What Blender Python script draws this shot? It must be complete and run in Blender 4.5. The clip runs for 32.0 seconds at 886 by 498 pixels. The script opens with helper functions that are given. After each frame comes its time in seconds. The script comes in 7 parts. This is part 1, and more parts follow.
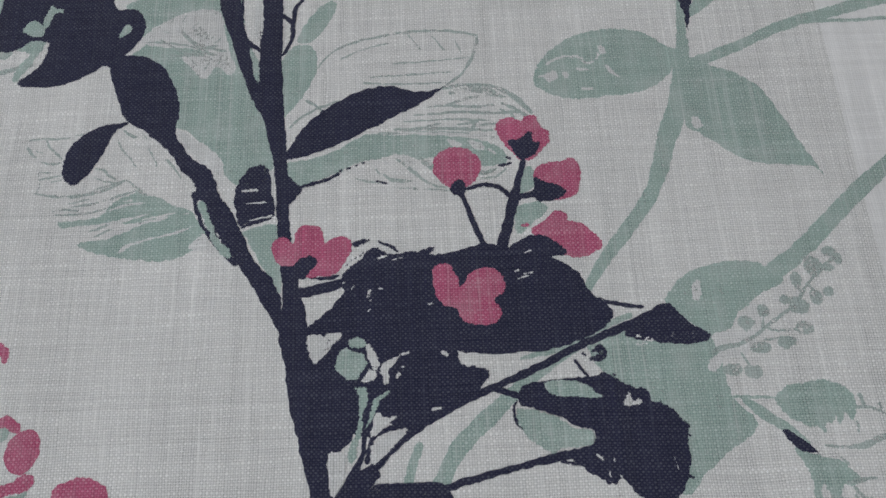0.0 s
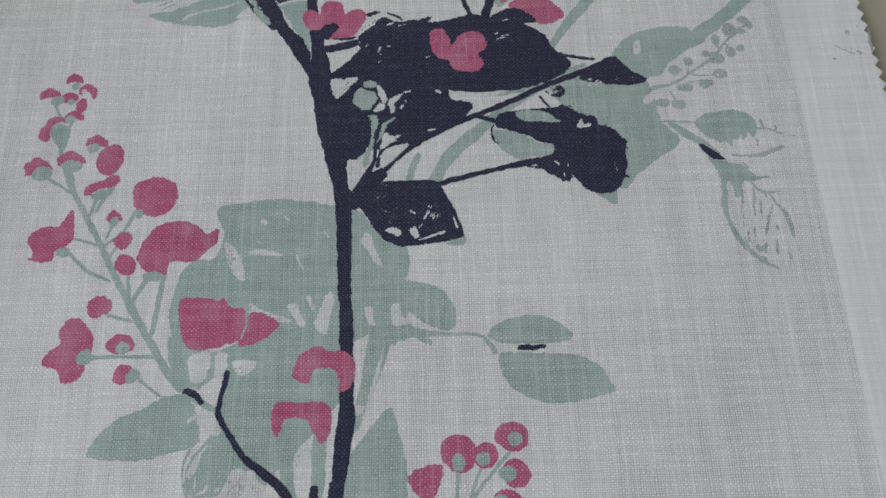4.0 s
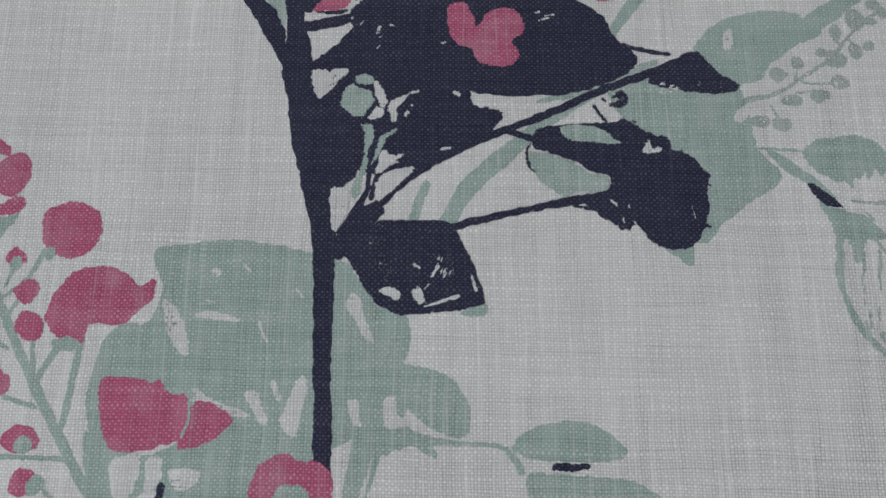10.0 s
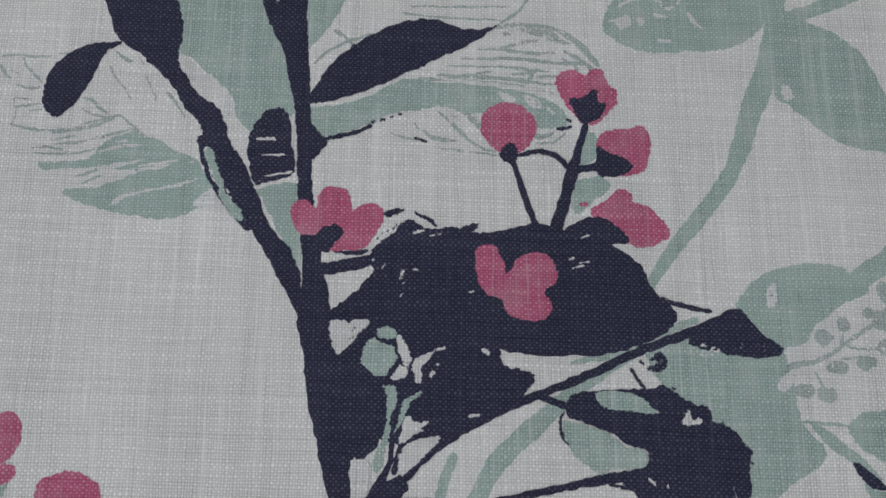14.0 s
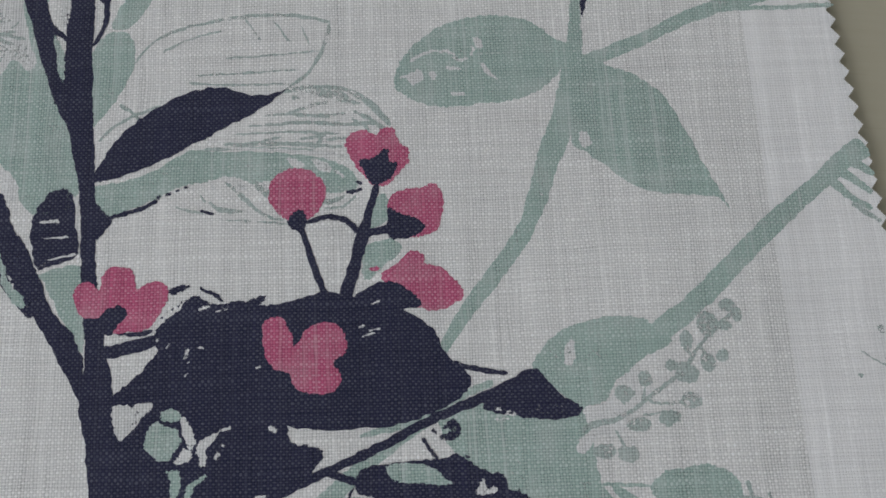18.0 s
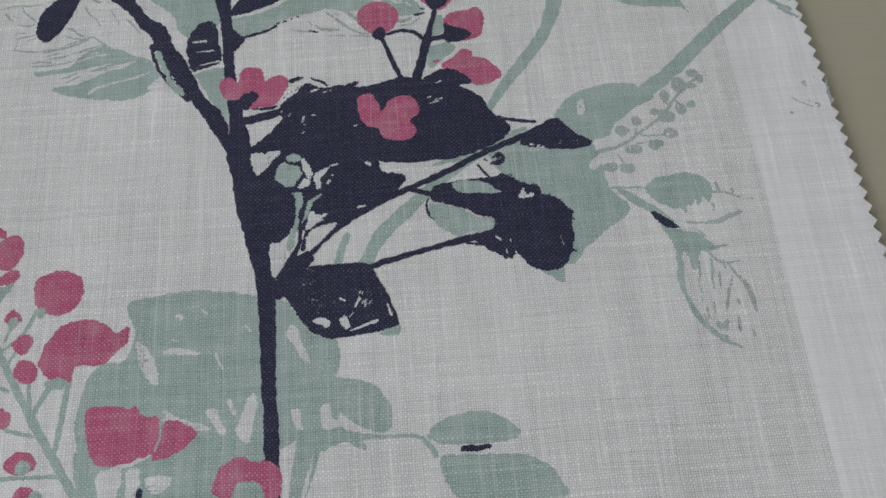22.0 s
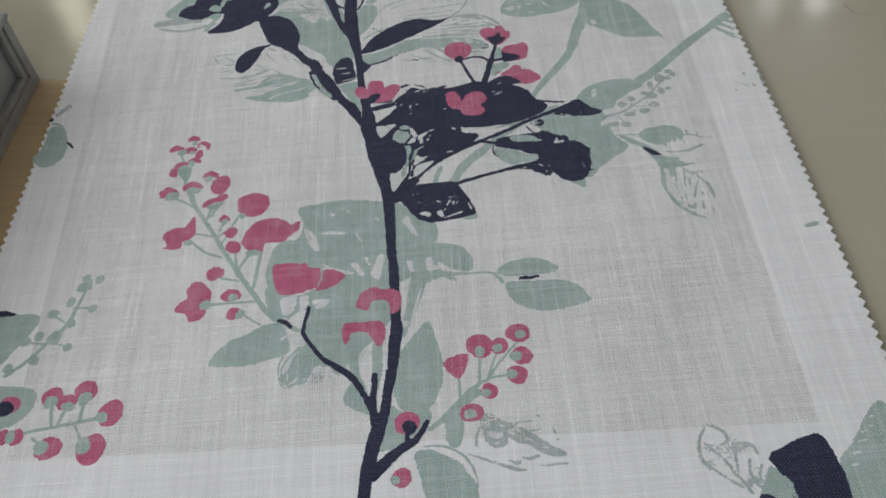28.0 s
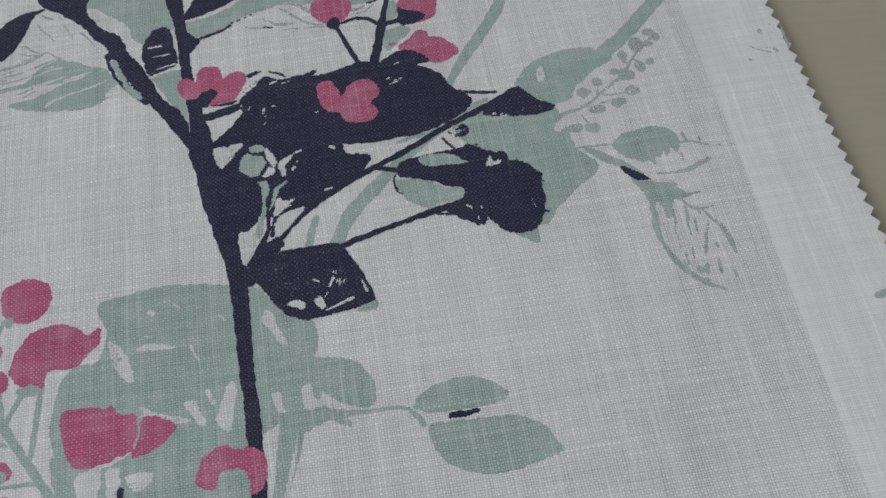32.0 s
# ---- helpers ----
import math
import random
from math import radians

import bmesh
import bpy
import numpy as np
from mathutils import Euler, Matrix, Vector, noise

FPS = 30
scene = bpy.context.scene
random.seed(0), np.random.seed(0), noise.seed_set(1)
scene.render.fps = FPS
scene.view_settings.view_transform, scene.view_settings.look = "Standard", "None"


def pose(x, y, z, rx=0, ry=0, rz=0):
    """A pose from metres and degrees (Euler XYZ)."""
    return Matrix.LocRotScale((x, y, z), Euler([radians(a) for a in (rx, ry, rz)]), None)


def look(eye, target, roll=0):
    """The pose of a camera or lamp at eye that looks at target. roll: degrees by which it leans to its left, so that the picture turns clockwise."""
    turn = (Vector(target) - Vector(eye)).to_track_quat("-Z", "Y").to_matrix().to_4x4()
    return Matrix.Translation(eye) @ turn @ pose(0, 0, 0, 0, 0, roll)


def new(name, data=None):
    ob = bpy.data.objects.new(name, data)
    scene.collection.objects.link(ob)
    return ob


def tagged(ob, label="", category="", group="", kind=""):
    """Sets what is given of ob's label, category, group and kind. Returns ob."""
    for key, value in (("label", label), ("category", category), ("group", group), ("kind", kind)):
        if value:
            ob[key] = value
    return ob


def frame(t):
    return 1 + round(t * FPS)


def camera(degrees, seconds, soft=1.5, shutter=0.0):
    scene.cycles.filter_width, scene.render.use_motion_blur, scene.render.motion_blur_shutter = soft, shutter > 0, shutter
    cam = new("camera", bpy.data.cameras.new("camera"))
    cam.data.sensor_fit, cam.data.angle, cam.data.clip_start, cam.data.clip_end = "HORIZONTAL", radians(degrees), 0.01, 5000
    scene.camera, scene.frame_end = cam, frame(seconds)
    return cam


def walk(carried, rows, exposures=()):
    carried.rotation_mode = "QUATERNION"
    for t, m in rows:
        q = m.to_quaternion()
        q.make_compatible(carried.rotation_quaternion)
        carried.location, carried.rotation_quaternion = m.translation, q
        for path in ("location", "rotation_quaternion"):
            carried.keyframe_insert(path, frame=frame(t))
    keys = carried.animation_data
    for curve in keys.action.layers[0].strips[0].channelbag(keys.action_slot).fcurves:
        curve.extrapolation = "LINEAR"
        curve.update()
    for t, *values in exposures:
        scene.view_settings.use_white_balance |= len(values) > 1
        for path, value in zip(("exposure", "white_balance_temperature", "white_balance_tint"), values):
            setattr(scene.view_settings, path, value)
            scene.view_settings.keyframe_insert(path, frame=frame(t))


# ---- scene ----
# ---- camera and its path ----
cam = camera(49.28, 32.0, soft=1.75)
PATH = [
    (0, 0.0150, -0.0085, 0.2624, 24.43, 1.94, 4.87),
    (0.5, 0.0145, -0.0090, 0.2606, 24.20, 1.73, 5.06),
    (1, 0.0169, -0.0117, 0.2655, 23.76, 1.75, 5.12),
    (1.5, 0.0234, -0.0281, 0.2635, 24.30, 2.09, 5.07),
    (2, 0.0284, -0.0504, 0.2623, 24.41, 2.12, 4.89),
    (2.5, 0.0341, -0.0781, 0.2715, 24.36, 2.32, 4.95),
    (3, 0.0334, -0.0983, 0.2875, 23.95, 1.99, 5.04),
    (3.5, 0.0296, -0.1083, 0.2967, 23.83, 1.94, 5.48),
    (5.5, 0.0305, -0.1285, 0.3006, 23.11, 2.37, 5.46),
    (6, 0.0317, -0.1331, 0.2805, 23.55, 2.89, 4.94),
    (6.5, 0.0361, -0.1344, 0.2522, 22.10, 3.18, 5.09),
    (7, 0.0318, -0.1244, 0.2413, 20.57, 2.97, 6.02),
    (7.5, 0.0267, -0.1121, 0.2378, 19.46, 2.56, 6.15),
    (8, 0.0231, -0.0995, 0.2352, 18.65, 2.32, 5.68),
    (8.5, 0.0162, -0.0812, 0.2365, 17.59, 1.79, 6.44),
    (9, 0.0142, -0.0633, 0.2370, 16.51, 1.47, 7.24),
    (9.5, 0.0144, -0.0446, 0.2359, 16.44, 1.41, 7.17),
    (10, 0.0169, -0.0372, 0.2370, 16.86, 1.55, 7.41),
    (10.5, 0.0167, -0.0276, 0.2359, 16.48, 1.38, 7.44),
    (11, 0.0112, -0.0183, 0.2360, 16.13, 0.98, 7.49),
    (11.5, 0.0049, -0.0092, 0.2373, 15.97, 0.48, 7.80),
    (12, 0.0035, 0.0006, 0.2408, 15.55, 0.49, 7.69),
    (12.5, 0.0043, 0.0071, 0.2402, 15.76, 0.37, 7.72),
    (13, -0.0051, 0.0272, 0.2432, 14.42, -0.39, 7.63),
    (13.5, -0.0085, 0.0368, 0.2413, 13.91, -0.69, 7.60),
    (14, -0.0130, 0.0399, 0.2415, 14.34, -1.53, 7.73),
    (14.5, -0.0128, 0.0484, 0.2398, 13.46, -1.03, 7.38),
    (16.5, -0.0024, 0.0571, 0.2397, 15.32, -2.17, 5.75),
    (17, 0.0135, 0.0591, 0.2391, 15.26, -1.12, 5.23),
    (17.5, 0.0314, 0.0578, 0.2390, 15.41, -0.08, 4.61),
    (18, 0.0456, 0.0594, 0.2378, 15.70, 0.76, 4.66),
    (18.5, 0.0465, 0.0615, 0.2413, 15.54, 0.35, 5.08),
    (19, 0.0415, 0.0521, 0.2468, 16.09, 0.15, 5.37),
    (19.5, 0.0398, 0.0318, 0.2537, 17.72, 0.62, 4.89),
    (20, 0.0421, 0.0104, 0.2588, 19.02, 1.23, 4.58),
    (20.5, 0.0431, -0.0138, 0.2625, 20.93, 1.50, 4.38),
    (21, 0.0441, -0.0346, 0.2696, 22.01, 1.80, 3.52),
    (21.5, 0.0414, -0.0547, 0.2753, 23.19, 1.80, 3.08),
    (22, 0.0400, -0.0824, 0.2817, 24.67, 1.58, 2.78),
    (22.5, 0.0373, -0.1199, 0.2986, 26.40, 2.01, -0.06),
    (23, 0.0531, -0.1584, 0.3239, 29.19, 1.22, 1.05),
    (23.5, 0.0512, -0.1922, 0.3405, 31.71, 1.61, 2.69),
    (24, 0.0519, -0.2183, 0.3536, 33.32, 2.06, 3.70),
    (24.5, 0.0593, -0.2422, 0.3635, 35.22, 2.34, 4.26),
    (25, 0.0682, -0.2646, 0.3756, 36.91, 3.06, 5.03),
    (25.5, 0.0712, -0.2779, 0.3765, 38.21, 3.27, 5.37),
    (27.5, 0.0610, -0.2912, 0.3602, 39.40, 5.02, 4.49),
    (28, 0.0495, -0.2748, 0.3441, 38.68, 5.18, 3.96),
    (28.5, 0.0283, -0.2498, 0.3278, 38.19, 4.17, 2.67),
    (29, 0.0228, -0.2335, 0.3084, 36.49, 5.11, 0.33),
    (29.5, 0.0236, -0.2149, 0.2948, 34.95, 4.48, -0.44),
    (30, 0.0211, -0.1991, 0.2815, 33.43, 3.98, -4.11),
    (30.5, 0.0176, -0.1886, 0.2665, 32.24, 2.11, -4.29),
    (31, 0.0477, -0.1631, 0.2727, 30.56, 2.38, -0.31),
    (31.5, 0.0475, -0.1301, 0.2737, 29.61, 4.09, -2.35),
    (32, 0.0448, -0.1058, 0.2645, 28.11, 3.35, -2.18),
]
walk(cam, [(row[0], pose(*row[1:])) for row in PATH], exposures=[(0, -0.45, 6385, 10), (3, -0.45, 6385, 10), (8, -0.49, 6385, 10), (11, -0.47, 6385, 10), (14, -0.47, 6385, 10), (18, -0.47, 6385, 10), (21, -0.46, 6415, 10), (23, -0.39, 6465, 10), (25, -0.37, 6505, 10), (28, -0.37, 6485, 10), (30, -0.47, 6415, 10), (32, -0.46, 6385, 10)])

# ---- world, window light, added fill ----
from mathutils.geometry import tessellate_polygon

world = bpy.data.worlds.new("world")
scene.world = world
world.use_nodes = True
wn = world.node_tree
sky = wn.nodes.new("ShaderNodeTexSky")
sky.sky_type = "NISHITA"
sky.sun_disc = False
sky.sun_elevation = radians(38)
sky.sun_rotation = radians(250)
wn.links.new(sky.outputs[0], wn.nodes["Background"].inputs[0])
wn.nodes["Background"].inputs[1].default_value = 0.12


def lamp(name, size_x, size_y, power, colour, place):
    data = bpy.data.lights.new(name, "AREA")
    data.shape, data.size, data.size_y, data.energy, data.color = "RECTANGLE", size_x, size_y, power, colour
    ob = new(name, data)
    ob.matrix_world = place
    return ob


# sky light in the window openings, and an added fill from the south
lamp("opening_light", 1.7, 1.2, 20.5, (0.94, 0.96, 1.0), look((-1.98, 0.30, 1.12), (0, 0.0, 0.0)))
lamp("opening_light", 0.12, 1.27, 2.8, (1.0, 0.93, 0.74), look((-1.66, 2.46, 1.23), (-1.66, 0, 1.23)))
lamp("opening_light", 0.08, 1.27, 1.6, (0.93, 0.95, 1.0), look((0.77, 2.46, 1.17), (0.77, 0, 1.17)))
lamp("opening_light", 0.08, 1.27, 3.3, (0.96, 0.975, 1.0), look((0.93, 2.46, 1.15), (0.93, 0, 1.15)))
# fill lamp added to even out the brightness across the cloth
lamp("opening_light", 2.2, 1.2, 36, (0.95, 0.965, 1.0), look((-0.6, -2.12, 1.15), (0, 0, 0.0)))

# ---- materials ----
U = 0.13          # one unit of the swatch's drawing, in metres
PITCH = 0.00074   # thread spacing
WARP, WEFT = radians(7.4), radians(6.2)   # turn of the threads on the table


def nodes_of(name):
    m = bpy.data.materials.new(name)
    m.use_nodes = True
    t = m.node_tree
    return m, t, t.nodes["Principled BSDF"]


class Maker:
    """Short hand for node trees."""

    def __init__(self, tree):
        self.t = tree

    def val(self, v):
        n = self.t.nodes.new("ShaderNodeValue")
        n.outputs[0].default_value = v
        return n.outputs[0]

    def put(self, sock, v):
        if isinstance(v, (int, float)):
            sock.default_value = v
        elif isinstance(v, tuple):
            sock.default_value = (*v, 1.0) if len(v) == 3 and sock.type == "RGBA" else v
        else:
            self.t.links.new(v, sock)

    def math(self, op, a, b=None, c=None, clamp=False):
        n = self.t.nodes.new("ShaderNodeMath")
        n.operation, n.use_clamp = op, clamp
        for i, v in enumerate((a, b, c)):
            if v is not None:
                self.put(n.inputs[i], v)
        return n.outputs[0]

    def place(self):
        return self.t.nodes.new("ShaderNodeNewGeometry").outputs["Position"]

    def xyz(self, v):
        n = self.t.nodes.new("ShaderNodeSeparateXYZ")
        self.put(n.inputs[0], v)
        return n.outputs

    def vec(self, x, y, z=0.0):
        n = self.t.nodes.new("ShaderNodeCombineXYZ")
        for i, v in enumerate((x, y, z)):
            self.put(n.inputs[i], v)
        return n.outputs[0]

    def noise(self, v, scale, detail=3.0, rough=0.55):
        n = self.t.nodes.new("ShaderNodeTexNoise")
        self.put(n.inputs["Vector"], v)
        n.inputs["Scale"].default_value, n.inputs["Detail"].default_value = scale, detail
        n.inputs["Roughness"].default_value = rough
        return n.outputs["Fac"]

    def white(self, v):
        n = self.t.nodes.new("ShaderNodeTexWhiteNoise")
        n.noise_dimensions = "1D"
        self.put(n.inputs["W"], v)
        return n.outputs["Value"]

    def span(self, v, a, b, lo=0.0, hi=1.0):
        n = self.t.nodes.new("ShaderNodeMapRange")
        for i, q in enumerate((v, a, b, lo, hi)):
            self.put(n.inputs[i], q)
        return n.outputs[0]

    def mix(self, fac, a, b, kind="MIX"):
        n = self.t.nodes.new("ShaderNodeMix")
        n.data_type, n.blend_type = "RGBA", kind
        self.put(n.inputs[0], fac)
        self.put(n.inputs[6], a)
        self.put(n.inputs[7], b)
        return n.outputs[2]

    def bump(self, h, strength, dist, base=None):
        n = self.t.nodes.new("ShaderNodeBump")
        n.inputs["Strength"].default_value, n.inputs["Distance"].default_value = strength, dist
        self.put(n.inputs["Height"], h)
        if base is not None:
            self.put(n.inputs["Normal"], base)
        return n.outputs[0]


def weave(name, colour, gap=0.1, wear=0.0, thin=0.0, open_bands=0.35, hollow_shade=0.62, knuckle_glint=0.22, groove_shade=0.3):
    """Plain-woven linen, dyed with the colour: uneven threads, gaps that let through what lies beneath, ink thin on the thread tops."""
    m, t, b = nodes_of(name)
    k = Maker(t)
    pos = k.place()
    px, py, z = k.xyz(pos)
    # the cloth lies turned on the table: warp and weft run along its own edges
    x = k.math("ADD", k.math("MULTIPLY", px, math.cos(WARP)), k.math("MULTIPLY", py, math.sin(WARP)))
    y = k.math("SUBTRACT", k.math("MULTIPLY", py, math.cos(WEFT)), k.math("MULTIPLY", px, math.sin(WEFT)))
    wob = k.noise(pos, 28.0, 2.0)
    jit_x = k.noise(k.vec(k.math("MULTIPLY", x, 520.0), k.math("MULTIPLY", y, 55.0)), 1.0, 2.0)
    jit_y = k.noise(k.vec(k.math("MULTIPLY", x, 50.0), k.math("MULTIPLY", y, 520.0), 3.0), 1.0, 2.0)
    wx = k.math("ADD", k.math("MULTIPLY_ADD", wob, 0.0016, x), k.math("MULTIPLY", jit_x, 0.0011))
    wy = k.math("ADD", k.math("MULTIPLY_ADD", wob, 0.0013, y), k.math("MULTIPLY", jit_y, 0.0011))
    u = k.math("DIVIDE", wx, PITCH)
    v = k.math("DIVIDE", wy, PITCH * 0.98)
    ru, rv = k.math("ROUND", u), k.math("ROUND", v)
    du = k.math("MULTIPLY", k.math("SUBTRACT", u, ru), 2.0)
    dv = k.math("MULTIPLY", k.math("SUBTRACT", v, rv), 2.0)
    # thickness of each thread along its length
    slub_u = k.noise(k.vec(k.math("MULTIPLY", ru, 7.31), k.math("MULTIPLY", y, 24.0)), 1.0, 2.0)
    slub_v = k.noise(k.vec(k.math("MULTIPLY", x, 22.0), k.math("MULTIPLY", rv, 5.77)), 1.0, 2.0)
    pu = k.math("MULTIPLY_ADD", k.math("MULTIPLY", du, du), k.span(slub_u, 0.3, 0.72, -1.4, -0.1), 1.0)
    pv = k.math("MULTIPLY_ADD", k.math("MULTIPLY", dv, dv), k.span(slub_v, 0.3, 0.72, -1.4, -0.1), 1.0)
    cu = k.math("COSINE", k.math("MULTIPLY", ru, math.pi))
    cv = k.math("COSINE", k.math("MULTIPLY", rv, math.pi))
    zu = k.math("MULTIPLY_ADD", k.math("MULTIPLY", cu, k.math("COSINE", k.math("MULTIPLY", v, math.pi))), 0.4, pu)
    zv = k.math("MULTIPLY_ADD", k.math("MULTIPLY", cv, k.math("COSINE", k.math("MULTIPLY", u, math.pi))), -0.4, pv)
    h = k.math("MAXIMUM", zu, zv)
    # bands in which the cloth is woven more openly
    band_u = k.noise(k.vec(k.math("MULTIPLY", x, 210.0), k.math("MULTIPLY", y, 11.0)), 1.0, 4.0, 0.65)
    band_v = k.noise(k.vec(k.math("MULTIPLY", x, 10.0), k.math("MULTIPLY", y, 190.0), 5.0), 1.0, 4.0, 0.65)
    wide = k.noise(pos, 14.0, 3.0)
    streak = k.noise(k.vec(k.math("MULTIPLY", x, 95.0), k.math("MULTIPLY", y, 7.0), 8.0), 1.0, 3.0, 0.6)
    bands = k.math("ADD", k.math("ADD", k.math("MULTIPLY", band_u, 1.1), k.math("MULTIPLY", band_v, 0.6)), k.math("ADD", k.math("MULTIPLY_ADD", wide, 0.9, -0.35), k.math("MULTIPLY", streak, 0.8)))
    # the weave opens towards the lower end and towards both sides
    slack = k.span(k.math("ADD", y, k.math("MULTIPLY", wide, 0.08)), 0.16, 0.0, 0.0, 0.08)
    sides = k.math("MAXIMUM", k.span(k.math("MULTIPLY_ADD", wide, 0.06, x), 0.05, 0.13, 0.0, 0.11), k.math("MULTIPLY", k.span(k.math("MULTIPLY_ADD", wide, -0.06, x), -0.10, -0.16), k.span(y, 0.03, -0.05, 0.0, 0.11)))
    slack = k.math("ADD", slack, k.math("MULTIPLY", sides, k.span(y, 0.15, 0.06)))
    edge = k.span(bands, 1.05, 1.8, gap - open_bands * 0.5, gap + open_bands)
    edge = k.math("ADD", edge, slack) if gap > 0.12 else edge
    hole = k.span(k.math("SUBTRACT", h, edge), 0.22, -0.12, 0.0, 1.0)
    # tone of single threads; masks for the tops where one crosses over the other
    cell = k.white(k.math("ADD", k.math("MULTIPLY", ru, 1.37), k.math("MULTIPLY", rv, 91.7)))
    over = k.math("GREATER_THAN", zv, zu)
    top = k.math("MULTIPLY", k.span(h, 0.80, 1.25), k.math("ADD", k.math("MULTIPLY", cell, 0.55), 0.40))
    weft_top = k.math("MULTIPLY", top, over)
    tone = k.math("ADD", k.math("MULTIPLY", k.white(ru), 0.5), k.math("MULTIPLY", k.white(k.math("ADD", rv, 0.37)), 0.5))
    # shade in the hollows between threads is put into the colour by height
    light = k.math("MULTIPLY", k.span(tone, 0.0, 1.0, 0.93, 1.03), k.span(h, 0.15, 1.15, hollow_shade, 0.97))
    # painted highlights on the thread tops, stronger on the weft than the warp
    light = k.math("MULTIPLY_ADD", weft_top, knuckle_glint, light)
    light = k.math("MULTIPLY_ADD", k.math("MULTIPLY", top, k.math("SUBTRACT", 1.0, over)), knuckle_glint * 0.35, light)
    # warp ends stand apart; the shade in the grooves between them is painted dark
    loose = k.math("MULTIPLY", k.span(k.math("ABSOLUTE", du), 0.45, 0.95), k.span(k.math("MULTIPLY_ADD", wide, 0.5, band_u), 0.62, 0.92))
    light = k.math("MULTIPLY", light, k.math("SUBTRACT", 1.0, k.math("MULTIPLY", k.math("MULTIPLY", loose, k.math("SUBTRACT", 1.0, weft_top)), groove_shade)))
    light = k.math("MULTIPLY", light, k.span(bands, 1.0, 1.9, 1.06, 0.90))
    # thick slubs lie on top; the light they catch is painted as paler colour
    slub_glint = k.math("MAXIMUM", k.math("MULTIPLY", k.span(slub_u, 0.56, 0.72), k.math("SUBTRACT", 1.0, over)), k.math("MULTIPLY", k.span(slub_v, 0.58, 0.74, 0.0, 0.6), over))
    light = k.math("MULTIPLY_ADD", slub_glint, 0.13, light)
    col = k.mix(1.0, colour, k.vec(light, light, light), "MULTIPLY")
    if thin:
        # threads that took little ink show as pale lines
        bare = k.math("MAXIMUM", k.math("MULTIPLY", k.span(k.white(k.math("ADD", ru, 0.21)), 0.72, 1.0), k.math("SUBTRACT", 1.0, over)),
                      k.math("MULTIPLY", k.span(k.white(k.math("ADD", rv, 0.63)), 0.86, 1.0, 0.0, 0.6), over))
        col = k.mix(k.math("MULTIPLY", k.math("MULTIPLY", bare, k.span(wide, 0.3, 0.6)), thin * thin * 1.8), col, (0.78, 0.78, 0.77))
        col = k.mix(k.math("MULTIPLY", k.math("MULTIPLY_ADD", weft_top, 0.8, k.math("MULTIPLY", top, 0.2)), thin), col, (0.78, 0.78, 0.77))
    if thin > 0.2:
        # ink taken up unevenly
        col = k.mix(k.span(k.noise(pos, 85.0, 3.0, 0.6), 0.48, 0.74, 0.0, thin * 0.45), col, (0.78, 0.78, 0.77))
    t.links.new(col, b.inputs["Base Color"])
    b.inputs["Roughness"].default_value = 0.85
    b.inputs["Specular IOR Level"].default_value = 0.2
    b.inputs["Sheen Weight"].default_value = 0.06
    t.links.new(k.bump(h, 0.4, PITCH * 0.3), b.inputs["Normal"])
    alpha = k.math("SUBTRACT", 1.0, k.math("MULTIPLY", hole, 0.85))
    if wear:
        # dry print: the ink misses the threads in ragged specks
        grain = k.noise(pos, 1000.0, 3.0, 0.7)
        patch = k.noise(pos, 95.0, 3.0, 0.6)
        miss = k.span(k.math("ADD", k.math("MULTIPLY", grain, 0.6), k.math("MULTIPLY", patch, 0.6)), 0.86 - wear, 0.93 - wear)
        alpha = k.math("MULTIPLY", alpha, k.math("SUBTRACT", 1.0, miss))
    t.links.new(alpha, b.inputs["Alpha"])
    return m


LINEN = weave("white_linen", (0.793, 0.786, 0.77), gap=0.121, open_bands=0.26, hollow_shade=0.72, knuckle_glint=0.36, groove_shade=0.18)
BARE = weave("bare_linen_spot", (0.79, 0.79, 0.78), gap=0.0, open_bands=0.2, wear=0.16, knuckle_glint=0.20)
LINING = weave("dense_white_linen", (0.905, 0.898, 0.89), gap=-0.9, open_bands=0.05, hollow_shade=0.90, knuckle_glint=0.08, groove_shade=0.06)
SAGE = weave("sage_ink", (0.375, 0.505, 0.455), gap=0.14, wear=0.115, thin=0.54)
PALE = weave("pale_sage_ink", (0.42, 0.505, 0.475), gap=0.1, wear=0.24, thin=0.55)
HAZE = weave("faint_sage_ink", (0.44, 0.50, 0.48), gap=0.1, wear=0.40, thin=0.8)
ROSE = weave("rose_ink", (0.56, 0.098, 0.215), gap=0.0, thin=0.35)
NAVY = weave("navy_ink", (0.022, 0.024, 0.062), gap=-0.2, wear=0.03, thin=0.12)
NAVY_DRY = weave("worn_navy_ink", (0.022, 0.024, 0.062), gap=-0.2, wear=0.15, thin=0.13)


